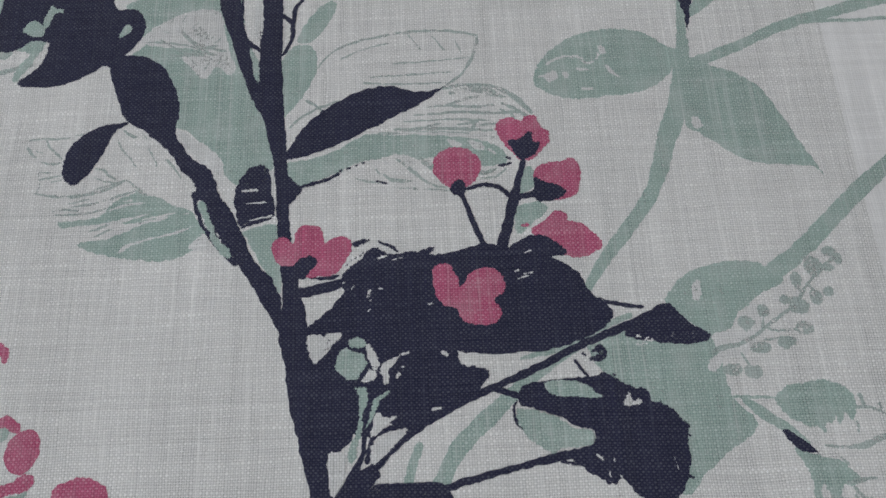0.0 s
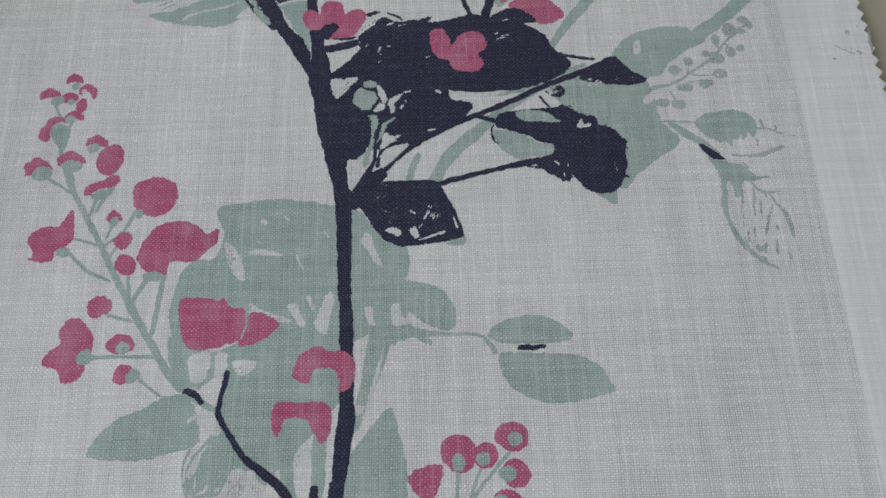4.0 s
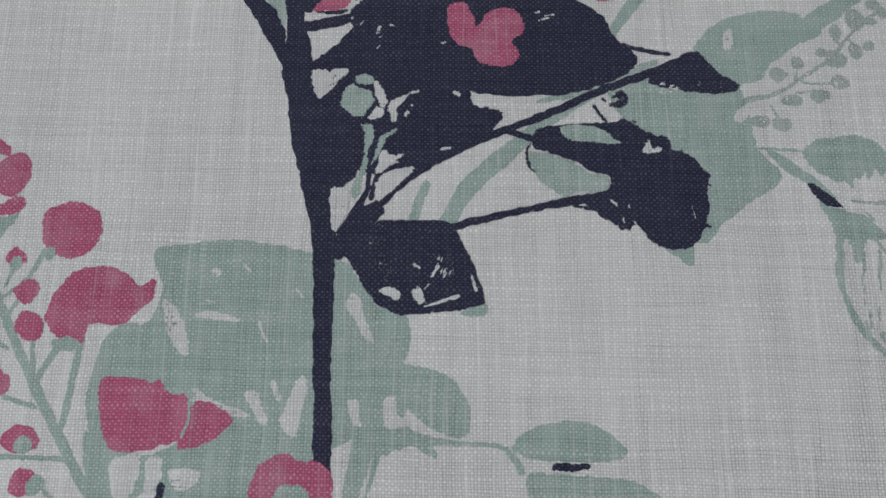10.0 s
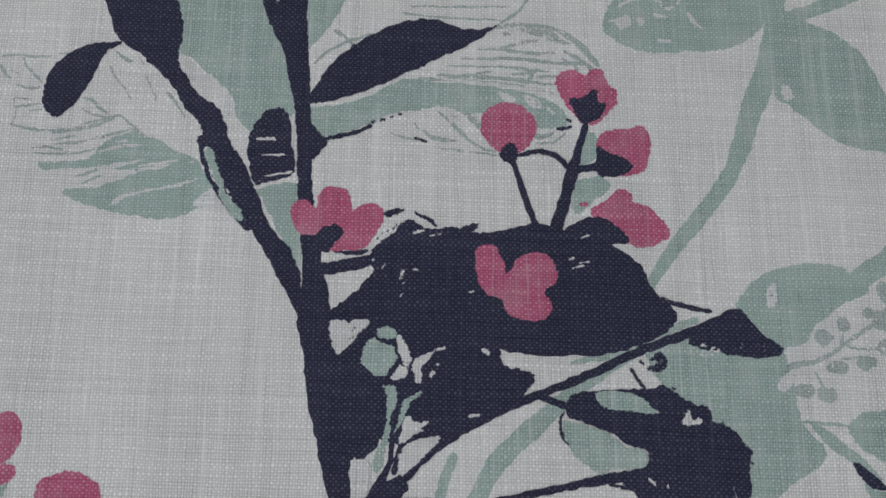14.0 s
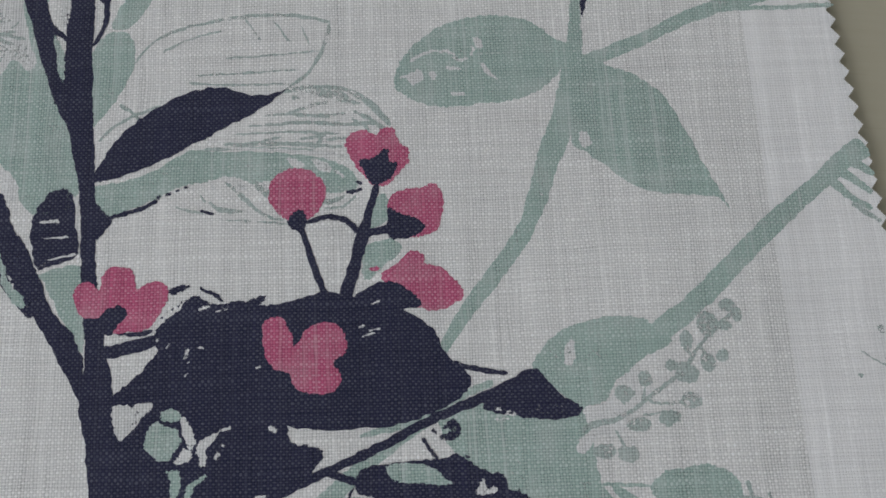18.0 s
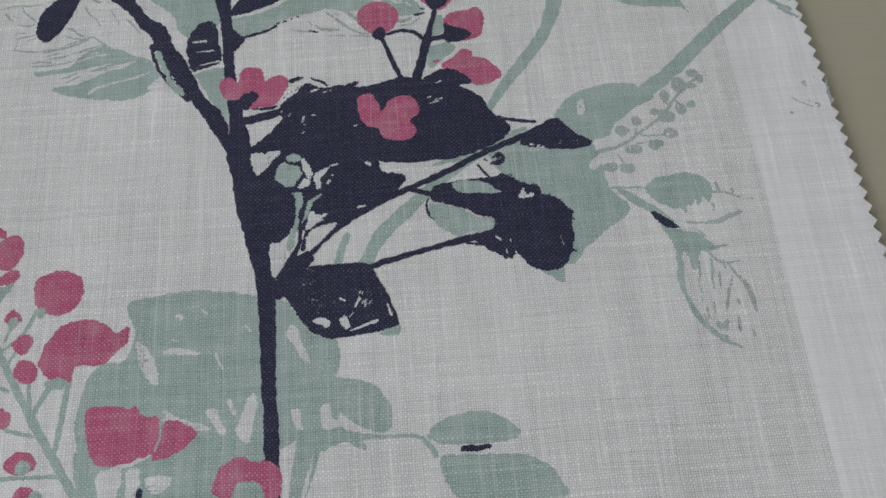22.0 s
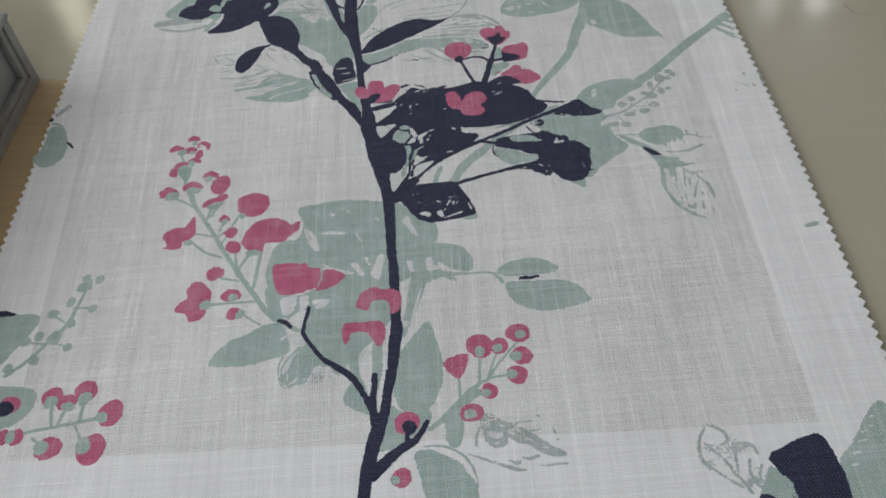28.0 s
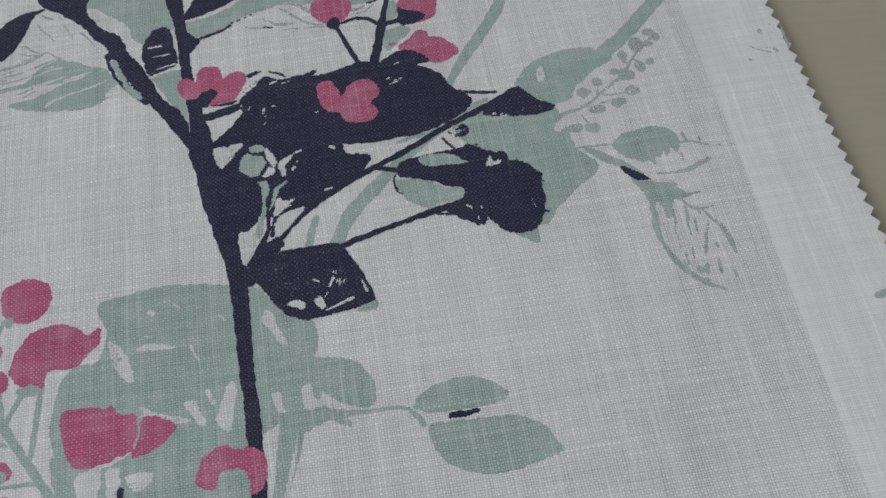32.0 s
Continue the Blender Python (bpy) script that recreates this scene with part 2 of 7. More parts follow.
def wood(name, light_tone, dark_tone, rough, across=260.0, turn=0.0):
    m, t, b = nodes_of(name)
    k = Maker(t)
    pos = k.place()
    x, y, z = k.xyz(pos)
    g = k.noise(k.vec(k.math("MULTIPLY", x, 6.0), k.math("MULTIPLY", y, across), z), 1.0, 5.0, 0.6)
    g2 = k.noise(k.vec(k.math("MULTIPLY", x, 2.0), k.math("MULTIPLY", y, 26.0), z), 1.0, 3.0)
    pore = k.noise(k.vec(k.math("MULTIPLY", x, 45.0), k.math("MULTIPLY", y, 1500.0), z), 1.0, 2.0)
    col = k.mix(k.span(g, 0.3, 0.72), dark_tone, light_tone)
    col = k.mix(k.span(g2, 0.35, 0.7, 0.0, 0.18), col, k.mix(1.0, col, (0.86, 0.83, 0.77), "MULTIPLY"))
    col = k.mix(k.span(pore, 0.62, 0.74, 0.0, 0.12), col, k.mix(1.0, col, (0.6, 0.52, 0.42), "MULTIPLY"))
    t.links.new(col, b.inputs["Base Color"])
    t.links.new(k.span(g2, 0.3, 0.7, rough, rough + 0.03), b.inputs["Roughness"])
    t.links.new(k.bump(k.math("MULTIPLY_ADD", g, 0.3, g2), 0.09, 0.0004), b.inputs["Normal"])
    return m


def plain(name, colour, rough=0.6, metal=0.0, grain=60.0, vary=0.12, depth=0.0004):
    m, t, b = nodes_of(name)
    k = Maker(t)
    pos = k.place()
    n = k.noise(pos, grain, 4.0)
    big = k.noise(pos, grain * 0.08, 3.0)
    f = k.math("ADD", k.span(n, 0.3, 0.7, 1.0 - vary, 1.0 + vary * 0.4), k.span(big, 0.3, 0.7, -vary, vary * 0.5))
    t.links.new(k.mix(1.0, colour, k.vec(f, f, f), "MULTIPLY"), b.inputs["Base Color"])
    t.links.new(k.span(n, 0.3, 0.7, rough - 0.06, rough + 0.08), b.inputs["Roughness"])
    b.inputs["Metallic"].default_value = metal
    t.links.new(k.bump(n, 0.25, depth), b.inputs["Normal"])
    return m


SCUFF = plain("dark_scuff", (0.27, 0.24, 0.19), 0.4)
VENEER = wood("pale_oak_veneer", (0.475, 0.446, 0.342), (0.456, 0.423, 0.318), 0.08)
# brown of the sheet that stands for shade on the tabletop
BROWN = wood("shaded_table_brown", (0.50, 0.355, 0.19), (0.42, 0.295, 0.155), 0.30)
EDGE = plain("reddish_edge_fringe", (0.10, 0.035, 0.035), 0.4)
PLASTER = plain("white_wall_paint", (0.72, 0.71, 0.68), 0.8, 0.0, 40.0, 0.05)
FLOORING = plain("dark_floor", (0.014, 0.008, 0.004), 0.9, 0.0, 90.0, 0.3)
FLOORING.node_tree.nodes["Principled BSDF"].inputs["Specular IOR Level"].default_value = 0.1
GREY_METAL = plain("grey_painted_metal", (0.32, 0.315, 0.30), 0.45, 0.0, 120.0, 0.18)
STEEL = plain("dull_steel", (0.35, 0.35, 0.34), 0.35, 0.9, 200.0, 0.1)
CARD = plain("grey_card", (0.30, 0.30, 0.305), 0.8, 0.0, 300.0, 0.1)
SMOKED = plain("dull_grey_panel", (0.27, 0.285, 0.28), 0.25, 0.0, 30.0, 0.12)

# ---- mesh helpers ----


def part(name, bm, material, parent=None, label=""):
    me = bpy.data.meshes.new(name)
    bm.to_mesh(me)
    bm.free()
    me.materials.append(material)
    ob = new(name, me)
    if parent is not None:
        ob.parent = parent
    return tagged(ob, label)


def empty(name, place=(0, 0, 0)):
    ob = new(name)
    ob.location = place
    return ob


def block(x0, y0, z0, x1, y1, z1, bevel=0.0):
    bm = bmesh.new()
    bmesh.ops.create_cube(bm, size=1.0)
    for v in bm.verts:
        v.co = ((x0 + x1) / 2 + v.co.x * (x1 - x0), (y0 + y1) / 2 + v.co.y * (y1 - y0), (z0 + z1) / 2 + v.co.z * (z1 - z0))
    if bevel:
        bmesh.ops.bevel(bm, geom=bm.edges[:], offset=bevel, segments=2, affect="EDGES", profile=0.5)
    return bm


# ---- room ----
FLOOR_Z = -0.752


def wall_with_openings(name, axis, at, thick, lo, hi, gaps, low, high):
    """A wall along an axis from lo to hi with openings gaps=[(a, b), ...] between heights low and high; blocks in one mesh."""
    bm = bmesh.new()
    z0, z1 = FLOOR_Z, FLOOR_Z + 2.6
    ends = [lo] + [v for gap in gaps for v in gap] + [hi]
    solids = [(ends[i], ends[i + 1], z0, z1) for i in range(0, len(ends), 2)]
    for g0, g1 in gaps:
        solids += [(g0, g1, z0, low), (g0, g1, high, z1)]
    for a, b, c, d in solids:
        one = block(a, at, c, b, at + thick, d) if axis == "x" else block(at, a, c, at + thick, b, d)
        me = bpy.data.meshes.new("piece")
        one.to_mesh(me)
        one.free()
        bm.from_mesh(me)
        bpy.data.meshes.remove(me)
    return tagged(part(name, bm, PLASTER), "plain white painted wall with openings for light", "wall", kind="structure")


tagged(part("floor", block(-2.3, -2.3, FLOOR_Z - 0.1, 2.3, 2.8, FLOOR_Z), FLOORING), "dark brown floor below the table", "floor", kind="structure")
tagged(part("ceiling", block(-2.3, -2.3, FLOOR_Z + 2.6, 2.3, 2.8, FLOOR_Z + 2.7), PLASTER), "plain white ceiling", "ceiling", kind="structure")
wall_with_openings("wall_west", "y", -2.15, 0.12, -2.3, 2.8, [(-0.55, 1.15)], 0.5, 1.74)
wall_with_openings("wall_north", "x", 2.5, 0.12, -2.03, 2.2, [(-1.73, -1.59), (0.72, 0.82), (0.87, 0.99)], 0.57, 1.88)
tagged(part("wall_east", block(2.2, -2.3, FLOOR_Z, 2.3, 2.8, FLOOR_Z + 2.6), PLASTER), "plain white painted wall", "wall", kind="structure")
# opening made for the added south lamp; no window is known on this side
wall_with_openings("wall_south", "x", -2.3, 0.12, -2.03, 2.2, [(-1.7, 0.5)], 0.52, 1.76)

# ---- table ----
TOP = -0.0030
table = tagged(empty("table", (0, 0, FLOOR_Z)), "pale oak veneered table with a dark strip added along its edge", "table")


def on(parent, ob):
    ob.parent = parent
    ob.matrix_parent_inverse = Matrix.Translation(parent.location).inverted()
    return ob


EDGE_A, EDGE_B = (1.84, 1.426), (1.911, 1.002)
slope = (EDGE_B[0] - EDGE_A[0]) / (EDGE_B[1] - EDGE_A[1])


def edge_x(y):
    return (EDGE_A[0] + (y - EDGE_A[1]) * slope) * U


WIDE = 1.1         # table width across the edge


def slab(y0, y1, z0, z1, inset=0.0):
    bm = bmesh.new()
    a, c = (edge_x(y0 / U) + inset, y0), (edge_x(y1 / U) + inset, y1)
    long = math.hypot(c[0] - a[0], c[1] - a[1])
    nx, ny = -(c[1] - a[1]) / long * WIDE, (c[0] - a[0]) / long * WIDE
    xs = [(a[0] + nx, a[1] + ny), a, c, (c[0] + nx, c[1] + ny)]
    lo = [bm.verts.new((x, y, z0)) for x, y in xs]
    hi = [bm.verts.new((x, y, z1)) for x, y in xs]
    bm.faces.new(hi)
    bm.faces.new(lo[::-1])
    for i in range(4):
        j = (i + 1) % 4
        bm.faces.new((lo[i], lo[j], hi[j], hi[i]))
    bmesh.ops.bevel(bm, geom=bm.edges[:], offset=0.0008, segments=2, affect="EDGES", profile=0.5)
    return bm


on(table, part("tabletop", slab(-0.55, 0.72, TOP - 0.024, TOP), VENEER))
# strip added along the table edge to give its pinkish colour fringe
band = bmesh.new()
rim = []
for y in (-0.55, 0.72):
    x = edge_x(y / U)
    rim.append([band.verts.new(p) for p in ((x + 0.0002, y, TOP - 0.0235), (x + 0.0016, y, TOP - 0.0235), (x + 0.0016, y, TOP - 0.0006), (x + 0.0002, y, TOP - 0.0002))])
band.faces.new(rim[0])
band.faces.new(rim[1][::-1])
for i in range(4):
    j = (i + 1) % 4
    band.faces.new((rim[0][i], rim[1][i], rim[1][j], rim[0][j]))
bmesh.ops.recalc_face_normals(band, faces=band.faces[:])
on(table, part("edge_fringe", band, EDGE, label="thin dark red-brown strip for the colour fringe along the edge"))
skew = math.hypot(slope, 1.0)
for ly in (-0.49, 0.66):
    for off in (0.06, WIDE - 0.06):
        lx, my = edge_x(ly / U) - off / skew, ly + off * slope / skew
        on(table, part("leg", block(lx - 0.025, my - 0.025, FLOOR_Z, lx + 0.025, my + 0.025, TOP - 0.024, 0.003), VENEER))


# ---- swatch ----
swatch = tagged(empty("fabric_swatch"), "white linen swatch printed with navy, rose and sage branches", "fabric")
TOOTH = 0.0387


def right_edge(y):
    return 1.346 - 0.1532 * y - 0.0201 * y * y


def left_edge(y):
    return -1.690 - 0.049 * (y - 0.4)


Y0, Y1 = -1.75, 2.35


def pinked(inset=0.0, depth=0.016):
    pts = []
    n = int((Y1 - Y0) / TOOTH)
    for i in range(2 * n + 1):
        y = Y0 + i * (Y1 - Y0) / (2 * n)
        pts.append((right_edge(y) - inset - (depth if i % 2 else 0.0), y))
    xs = int((right_edge(Y1) - left_edge(Y1)) / TOOTH)
    for i in range(1, 2 * xs):
        f = i / (2 * xs)
        pts.append((right_edge(Y1) + f * (left_edge(Y1) - right_edge(Y1)), Y1 - (depth if i % 2 else 0.0)))
    for i in range(2 * n + 1):
        y = Y1 - i * (Y1 - Y0) / (2 * n)
        pts.append((left_edge(y) + inset + (depth if i % 2 else 0.0), y))
    for i in range(1, 2 * xs):
        f = i / (2 * xs)
        pts.append((left_edge(Y0) + f * (right_edge(Y0) - left_edge(Y0)), Y0 + (depth if i % 2 else 0.0)))
    return pts


def sheet(rings, z, thick=0.0):
    """A flat sheet from an outline and its holes, with a skirt of the given thickness round the outline."""
    bm = bmesh.new()
    flat = [Vector((x * U, y * U, z)) for ring in rings for x, y in ring]
    vs = [bm.verts.new(p) for p in flat]
    for tri in tessellate_polygon([[Vector((x * U, y * U, 0)) for x, y in ring] for ring in rings]):
        f = bm.faces.new([vs[i] for i in tri])
        f.normal_update()
        if f.normal.z < 0:
            f.normal_flip()
    if thick:
        n = len(rings[0])
        low = [bm.verts.new((p.x, p.y, z - thick)) for p in flat[:n]]
        for i in range(n):
            j = (i + 1) % n
            bm.faces.new((vs[i], low[i], low[j], vs[j]))
    return bm


CLOTH_Z = 0.0
INNER = [(-1.33, -0.855), (1.165, -0.665), (0.83, 1.80), (-1.66, 1.62)]
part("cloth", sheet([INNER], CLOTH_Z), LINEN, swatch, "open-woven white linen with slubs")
part("border", sheet([pinked(), INNER], CLOTH_Z, 0.0022), LINING, swatch, "smooth dense white border with pinked edge")
tagged(part("card_sheet", sheet([[(x, y) for x, y in INNER]], CLOTH_Z - 0.0008, 0.00215), CARD), "grey card sheet lying under the linen swatch", "card")


# ---- the print on the cloth: thin layers of ink, each laid over those before it ----
LAID = []


def smooth(pts, closed, steps):
    """Points on a Catmull-Rom curve through the given ones."""
    a = np.array(pts, float)
    n = len(a)
    out = []
    for i in range(n if closed else n - 1):
        p = [a[(i + d) % n] if closed else a[min(max(i + d, 0), n - 1)] for d in (-1, 0, 1, 2)]
        for s in range(steps):
            t = s / steps
            out.append(0.5 * (2 * p[1] + (p[2] - p[0]) * t + (2 * p[0] - 5 * p[1] + 4 * p[2] - p[3]) * t * t + (3 * p[1] - p[0] - 3 * p[2] + p[3]) * t ** 3))
    if not closed:
        out.append(a[-1])
    return np.array(out)


def ragged(ring, amount):
    """Prints have no clean edge: even out the steps along the outline and shift each point, broadly and thread by thread."""
    ring = np.array(ring, float)
    nxt = np.roll(ring, -1, axis=0)
    out = []
    for (x0, y0), (x1, y1) in zip(ring, nxt):
        n = max(1, int(math.hypot(x1 - x0, y1 - y0) / 0.0065))
        for i in range(n):
            x, y = x0 + (x1 - x0) * i / n, y0 + (y1 - y0) * i / n
            p = Vector((x * 45, y * 45, 0.3))
            out.append((x + amount * (noise.noise(p) + random.uniform(-1.2, 1.2)), y + amount * (noise.noise(p + Vector((31, 7, 2))) + random.uniform(-1.2, 1.2))))
    return out


COLOURS = {"sage_ink": "sage green", "pale_sage_ink": "pale sage", "faint_sage_ink": "faint speckled sage", "rose_ink": "rose red", "navy_ink": "navy blue", "worn_navy_ink": "worn navy blue", "bare_linen_spot": "bare white"}


def shoelace(ring):
    return 0.5 * abs(sum(a[0] * b[1] - b[0] * a[1] for a, b in zip(ring, ring[1:] + ring[:1])))


def untangled(ring):
    """The outline thinned, where loops in it would leave it half filled, until its triangles cover it."""
    for step in (1, 2, 3, 4, 6):
        slim = [(float(x), float(y)) for x, y in ring[::step]]
        flat = [Vector((x, y, 0)) for x, y in slim]
        filled = sum(0.5 * (flat[b] - flat[a]).cross(flat[c] - flat[a]).length for a, b, c in tessellate_polygon([flat]))
        if abs(filled - shoelace(slim)) < 0.02 * shoelace(slim):
            return slim
    mx, my = sum(x for x, y in ring) / len(ring), sum(y for x, y in ring) / len(ring)
    return sorted(((float(x), float(y)) for x, y in ring), key=lambda p: math.atan2(p[1] - my, p[0] - mx))


def lay(name, material, ring):
    ring = untangled(ring)
    xs, ys = [p[0] for p in ring], [p[1] for p in ring]
    box = (min(xs), min(ys), max(xs), max(ys))
    under = [o for o in LAID if o[0] < box[2] and box[0] < o[2] and o[1] < box[3] and box[1] < o[3]]
    level = 1 + max((o[4] for o in under), default=0)
    # a cup or a fleck belongs to the piece that it lies on
    mx, my = (box[0] + box[2]) / 2, (box[1] + box[3]) / 2
    hosts = [o for o in under if o[0] < mx < o[2] and o[1] < my < o[3] and not o[6]]
    small = name in ("cup", "fleck")
    parent = hosts[-1][5] if small and hosts else swatch
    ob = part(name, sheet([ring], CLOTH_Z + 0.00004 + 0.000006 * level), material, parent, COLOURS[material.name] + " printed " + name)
    LAID.append((*box, level, ob, small))
    return ob


def ink(name, material, pts):
    ring = smooth(pts, True, 7)
    return lay(name, material, ragged(ring, 0.0020))


def dot(name, material, centre, rx, ry, turn):
    c, s = math.cos(turn), math.sin(turn)
    ring = []
    wob = random.uniform(0, 6)
    for i in range(26):
        a = i * math.tau / 26
        k = 1 + 0.05 * math.sin(2 * a + wob) + 0.03 * math.sin(3 * a + 2 * wob)
        x, y = rx * k * math.cos(a), ry * k * math.sin(a)
        ring.append((centre[0] + x * c - y * s, centre[1] + x * s + y * c))
    return lay(name, material, ragged(ring, 0.0018))


def stroke(name, material, pts):
    if material is PALE:
        pts = [(x, y, 0.8 * w) for x, y, w in pts]
    line = smooth(pts, False, 6)
    left, right = [], []
    for i, (x, y, w) in enumerate(line):
        a, b = line[max(i - 1, 0)], line[min(i + 1, len(line) - 1)]
        d = np.array([b[0] - a[0], b[1] - a[1]])
        d = d / (np.linalg.norm(d) + 1e-9)
        w = w * (0.45 if i in (0, len(line) - 1) else 1.0) * (1 + 0.12 * noise.noise(Vector((x * 25, y * 25, 1.7))))
        left.append((x - d[1] * w / 2, y + d[0] * w / 2))
        right.append((x + d[1] * w / 2, y - d[0] * w / 2))
    return lay(name, material, ragged(left + right[::-1], 0.0014))


def scratches(name, material, centre, along, across, turn, count, length, width, seed):
    """Fine parallel slivers where the roller skipped, strewn over an oblong patch."""
    rnd = random.Random(seed)
    c, s = math.cos(turn), math.sin(turn)
    for _ in range(count):
        a, q = rnd.uniform(-along, along), rnd.uniform(-across, across)
        x, y = centre[0] + a * c - q * s, centre[1] + a * s + q * c
        d = turn + rnd.uniform(-0.25, 0.25)
        l = length * rnd.uniform(0.4, 1.3)
        w = width * rnd.uniform(0.6, 1.3)
        stroke(name, material, [(x, y, w), (x + 0.5 * l * math.cos(d), y + 0.5 * l * math.sin(d) + 0.003, w), (x + l * math.cos(d), y + l * math.sin(d), w * 0.5)])



# sage
ink("leaf", SAGE, [(-0.919, 1.476), (-0.891, 1.506), (-0.862, 1.546), (-0.744, 1.572), (-0.637, 1.569), (-0.593, 1.422), (-0.569, 1.351), (-0.540, 1.240), (-0.493, 1.151), (-0.456, 1.025), (-0.532, 0.973), (-0.578, 1.017), (-0.583, 1.040), (-0.684, 1.114), (-0.717, 1.123), (-0.780, 1.166), (-0.871, 1.315), (-0.846, 1.370)])
ink("fleck", BARE, [(-0.853, 1.367), (-0.853, 1.395), (-0.817, 1.430), (-0.771, 1.465), (-0.722, 1.483), (-0.668, 1.479), (-0.644, 1.412), (-0.614, 1.343), (-0.596, 1.306), (-0.612, 1.284), (-0.633, 1.304), (-0.648, 1.303), (-0.666, 1.274), (-0.683, 1.273), (-0.708, 1.299), (-0.737, 1.325), (-0.731, 1.339), (-0.687, 1.342), (-0.705, 1.358), (-0.750, 1.359), (-0.795, 1.360)])
stroke("vein", PALE, [(-0.845, 1.371, 0.005), (-0.805, 1.373, 0.008), (-0.752, 1.370, 0.007), (-0.706, 1.362, 0.007), (-0.665, 1.347, 0.005)])
stroke("vein", PALE, [(-0.774, 1.333, 0.004), (-0.731, 1.339, 0.009), (-0.695, 1.348, 0.012), (-0.652, 1.344, 0.007)])
stroke("vein", PALE, [(-0.785, 1.457, 0.003), (-0.791, 1.431, 0.004)])
stroke("vein", PALE, [(-0.756, 1.466, 0.003), (-0.763, 1.440, 0.003)])
stroke("vein", PALE, [(-0.719, 1.443, 0.003), (-0.733, 1.424, 0.005)])
stroke("vein", PALE, [(-0.689, 1.398, 0.003), (-0.706, 1.376, 0.003)])
stroke("vein", PALE, [(-0.650, 1.397, 0.003), (-0.665, 1.378, 0.003)])
stroke("vein", PALE, [(-0.623, 1.328, 0.003), (-0.635, 1.310, 0.005)])
stroke("vein", PALE, [(-0.666, 1.322, 0.004), (-0.676, 1.297, 0.006)])
stroke("vein", PALE, [(-0.639, 1.334, 0.003), (-0.647, 1.313, 0.005)])
stroke("vein", PALE, [(-0.720, 1.329, 0.004), (-0.695, 1.307, 0.004)])
stroke("vein", PALE, [(-0.814, 1.412, 0.003), (-0.789, 1.406, 0.003)])
ink("leaf", SAGE, [(-0.504, 0.854), (-0.424, 0.875), (-0.405, 0.817), (-0.389, 0.712), (-0.411, 0.731), (-0.453, 0.785), (-0.489, 0.841)])
ink("leaf", SAGE, [(-0.459, 1.178), (-0.481, 1.322), (-0.464, 1.376), (-0.421, 1.387), (-0.393, 1.345), (-0.398, 1.275), (-0.431, 1.205)])
ink("leaf", SAGE, [(-0.453, 1.403), (-0.433, 1.468), (-0.396, 1.523), (-0.371, 1.528), (-0.369, 1.491), (-0.391, 1.434), (-0.423, 1.396)])
ink("leaf", SAGE, [(-0.431, 1.038), (-0.404, 1.048), (-0.359, 1.061), (-0.304, 1.090), (-0.247, 1.132), (-0.191, 1.135), (-0.126, 1.141), (-0.046, 1.143), (0.013, 1.140), (0.063, 1.130), (0.097, 1.106), (0.100, 1.079), (0.074, 1.070), (0.035, 1.064), (0.002, 1.059), (-0.039, 1.078), (-0.079, 1.081), (-0.106, 1.072), (-0.134, 1.081), (-0.165, 1.085), (-0.196, 1.073), (-0.234, 1.061), (-0.265, 1.049), (-0.295, 1.028), (-0.331, 1.009), (-0.367, 0.989), (-0.392, 0.980), (-0.408, 0.999)])
stroke("vein", PALE, [(-0.073, 1.277, 0.008), (-0.023, 1.292, 0.012), (0.033, 1.295, 0.011), (0.080, 1.284, 0.015), (0.121, 1.256, 0.019), (0.155, 1.222, 0.012)])
stroke("vein", PALE, [(-0.053, 1.266, 0.014), (-0.008, 1.281, 0.024), (0.046, 1.279, 0.021), (0.082, 1.263, 0.011)])
stroke("vein", PALE, [(-0.057, 1.232, 0.006), (-0.005, 1.254, 0.010), (0.047, 1.266, 0.009), (0.090, 1.266, 0.005)])
stroke("vein", PALE, [(-0.109, 1.220, 0.004), (-0.056, 1.229, 0.008), (0.010, 1.231, 0.010), (0.063, 1.240, 0.006)])
stroke("vein", PALE, [(-0.133, 1.197, 0.004), (-0.067, 1.207, 0.008), (-0.001, 1.215, 0.010), (0.065, 1.216, 0.011), (0.131, 1.224, 0.008)])
stroke("vein", PALE, [(-0.157, 1.177, 0.004), (-0.091, 1.185, 0.006), (-0.025, 1.192, 0.007), (0.054, 1.194, 0.008)])
stroke("vein", PALE, [(-0.180, 1.152, 0.008), (-0.128, 1.158, 0.012), (-0.049, 1.165, 0.011), (0.030, 1.166, 0.010), (0.070, 1.166, 0.005)])
stroke("vein", PALE, [(-0.231, 1.136, 0.006), (-0.179, 1.143, 0.010), (-0.100, 1.150, 0.009), (0.005, 1.155, 0.009)])
stroke("vein", PALE, [(0.001, 1.197, 0.005), (0.018, 1.180, 0.010), (0.005, 1.158, 0.006)])
stroke("vein", PALE, [(0.076, 1.247, 0.006), (0.117, 1.229, 0.012), (0.148, 1.210, 0.008)])
stroke("vein", PALE, [(0.077, 1.229, 0.006), (0.105, 1.213, 0.008), (0.114, 1.202, 0.006)])
stroke("vein", PALE, [(0.029, 1.178, 0.005), (0.068, 1.186, 0.008), (0.080, 1.169, 0.006)])
stroke("vein", PALE, [(-0.024, 1.177, 0.005), (0.002, 1.182, 0.007), (0.028, 1.190, 0.005)])
stroke("vein", PALE, [(-0.102, 1.166, 0.004), (-0.064, 1.178, 0.007)])
stroke("vein", PALE, [(-0.256, 1.012, 0.004), (-0.223, 1.006, 0.006), (-0.194, 1.004, 0.005)])
stroke("vein", PALE, [(-0.164, 1.073, 0.005), (-0.132, 1.050, 0.013), (-0.101, 1.026, 0.011), (-0.081, 1.013, 0.007)])
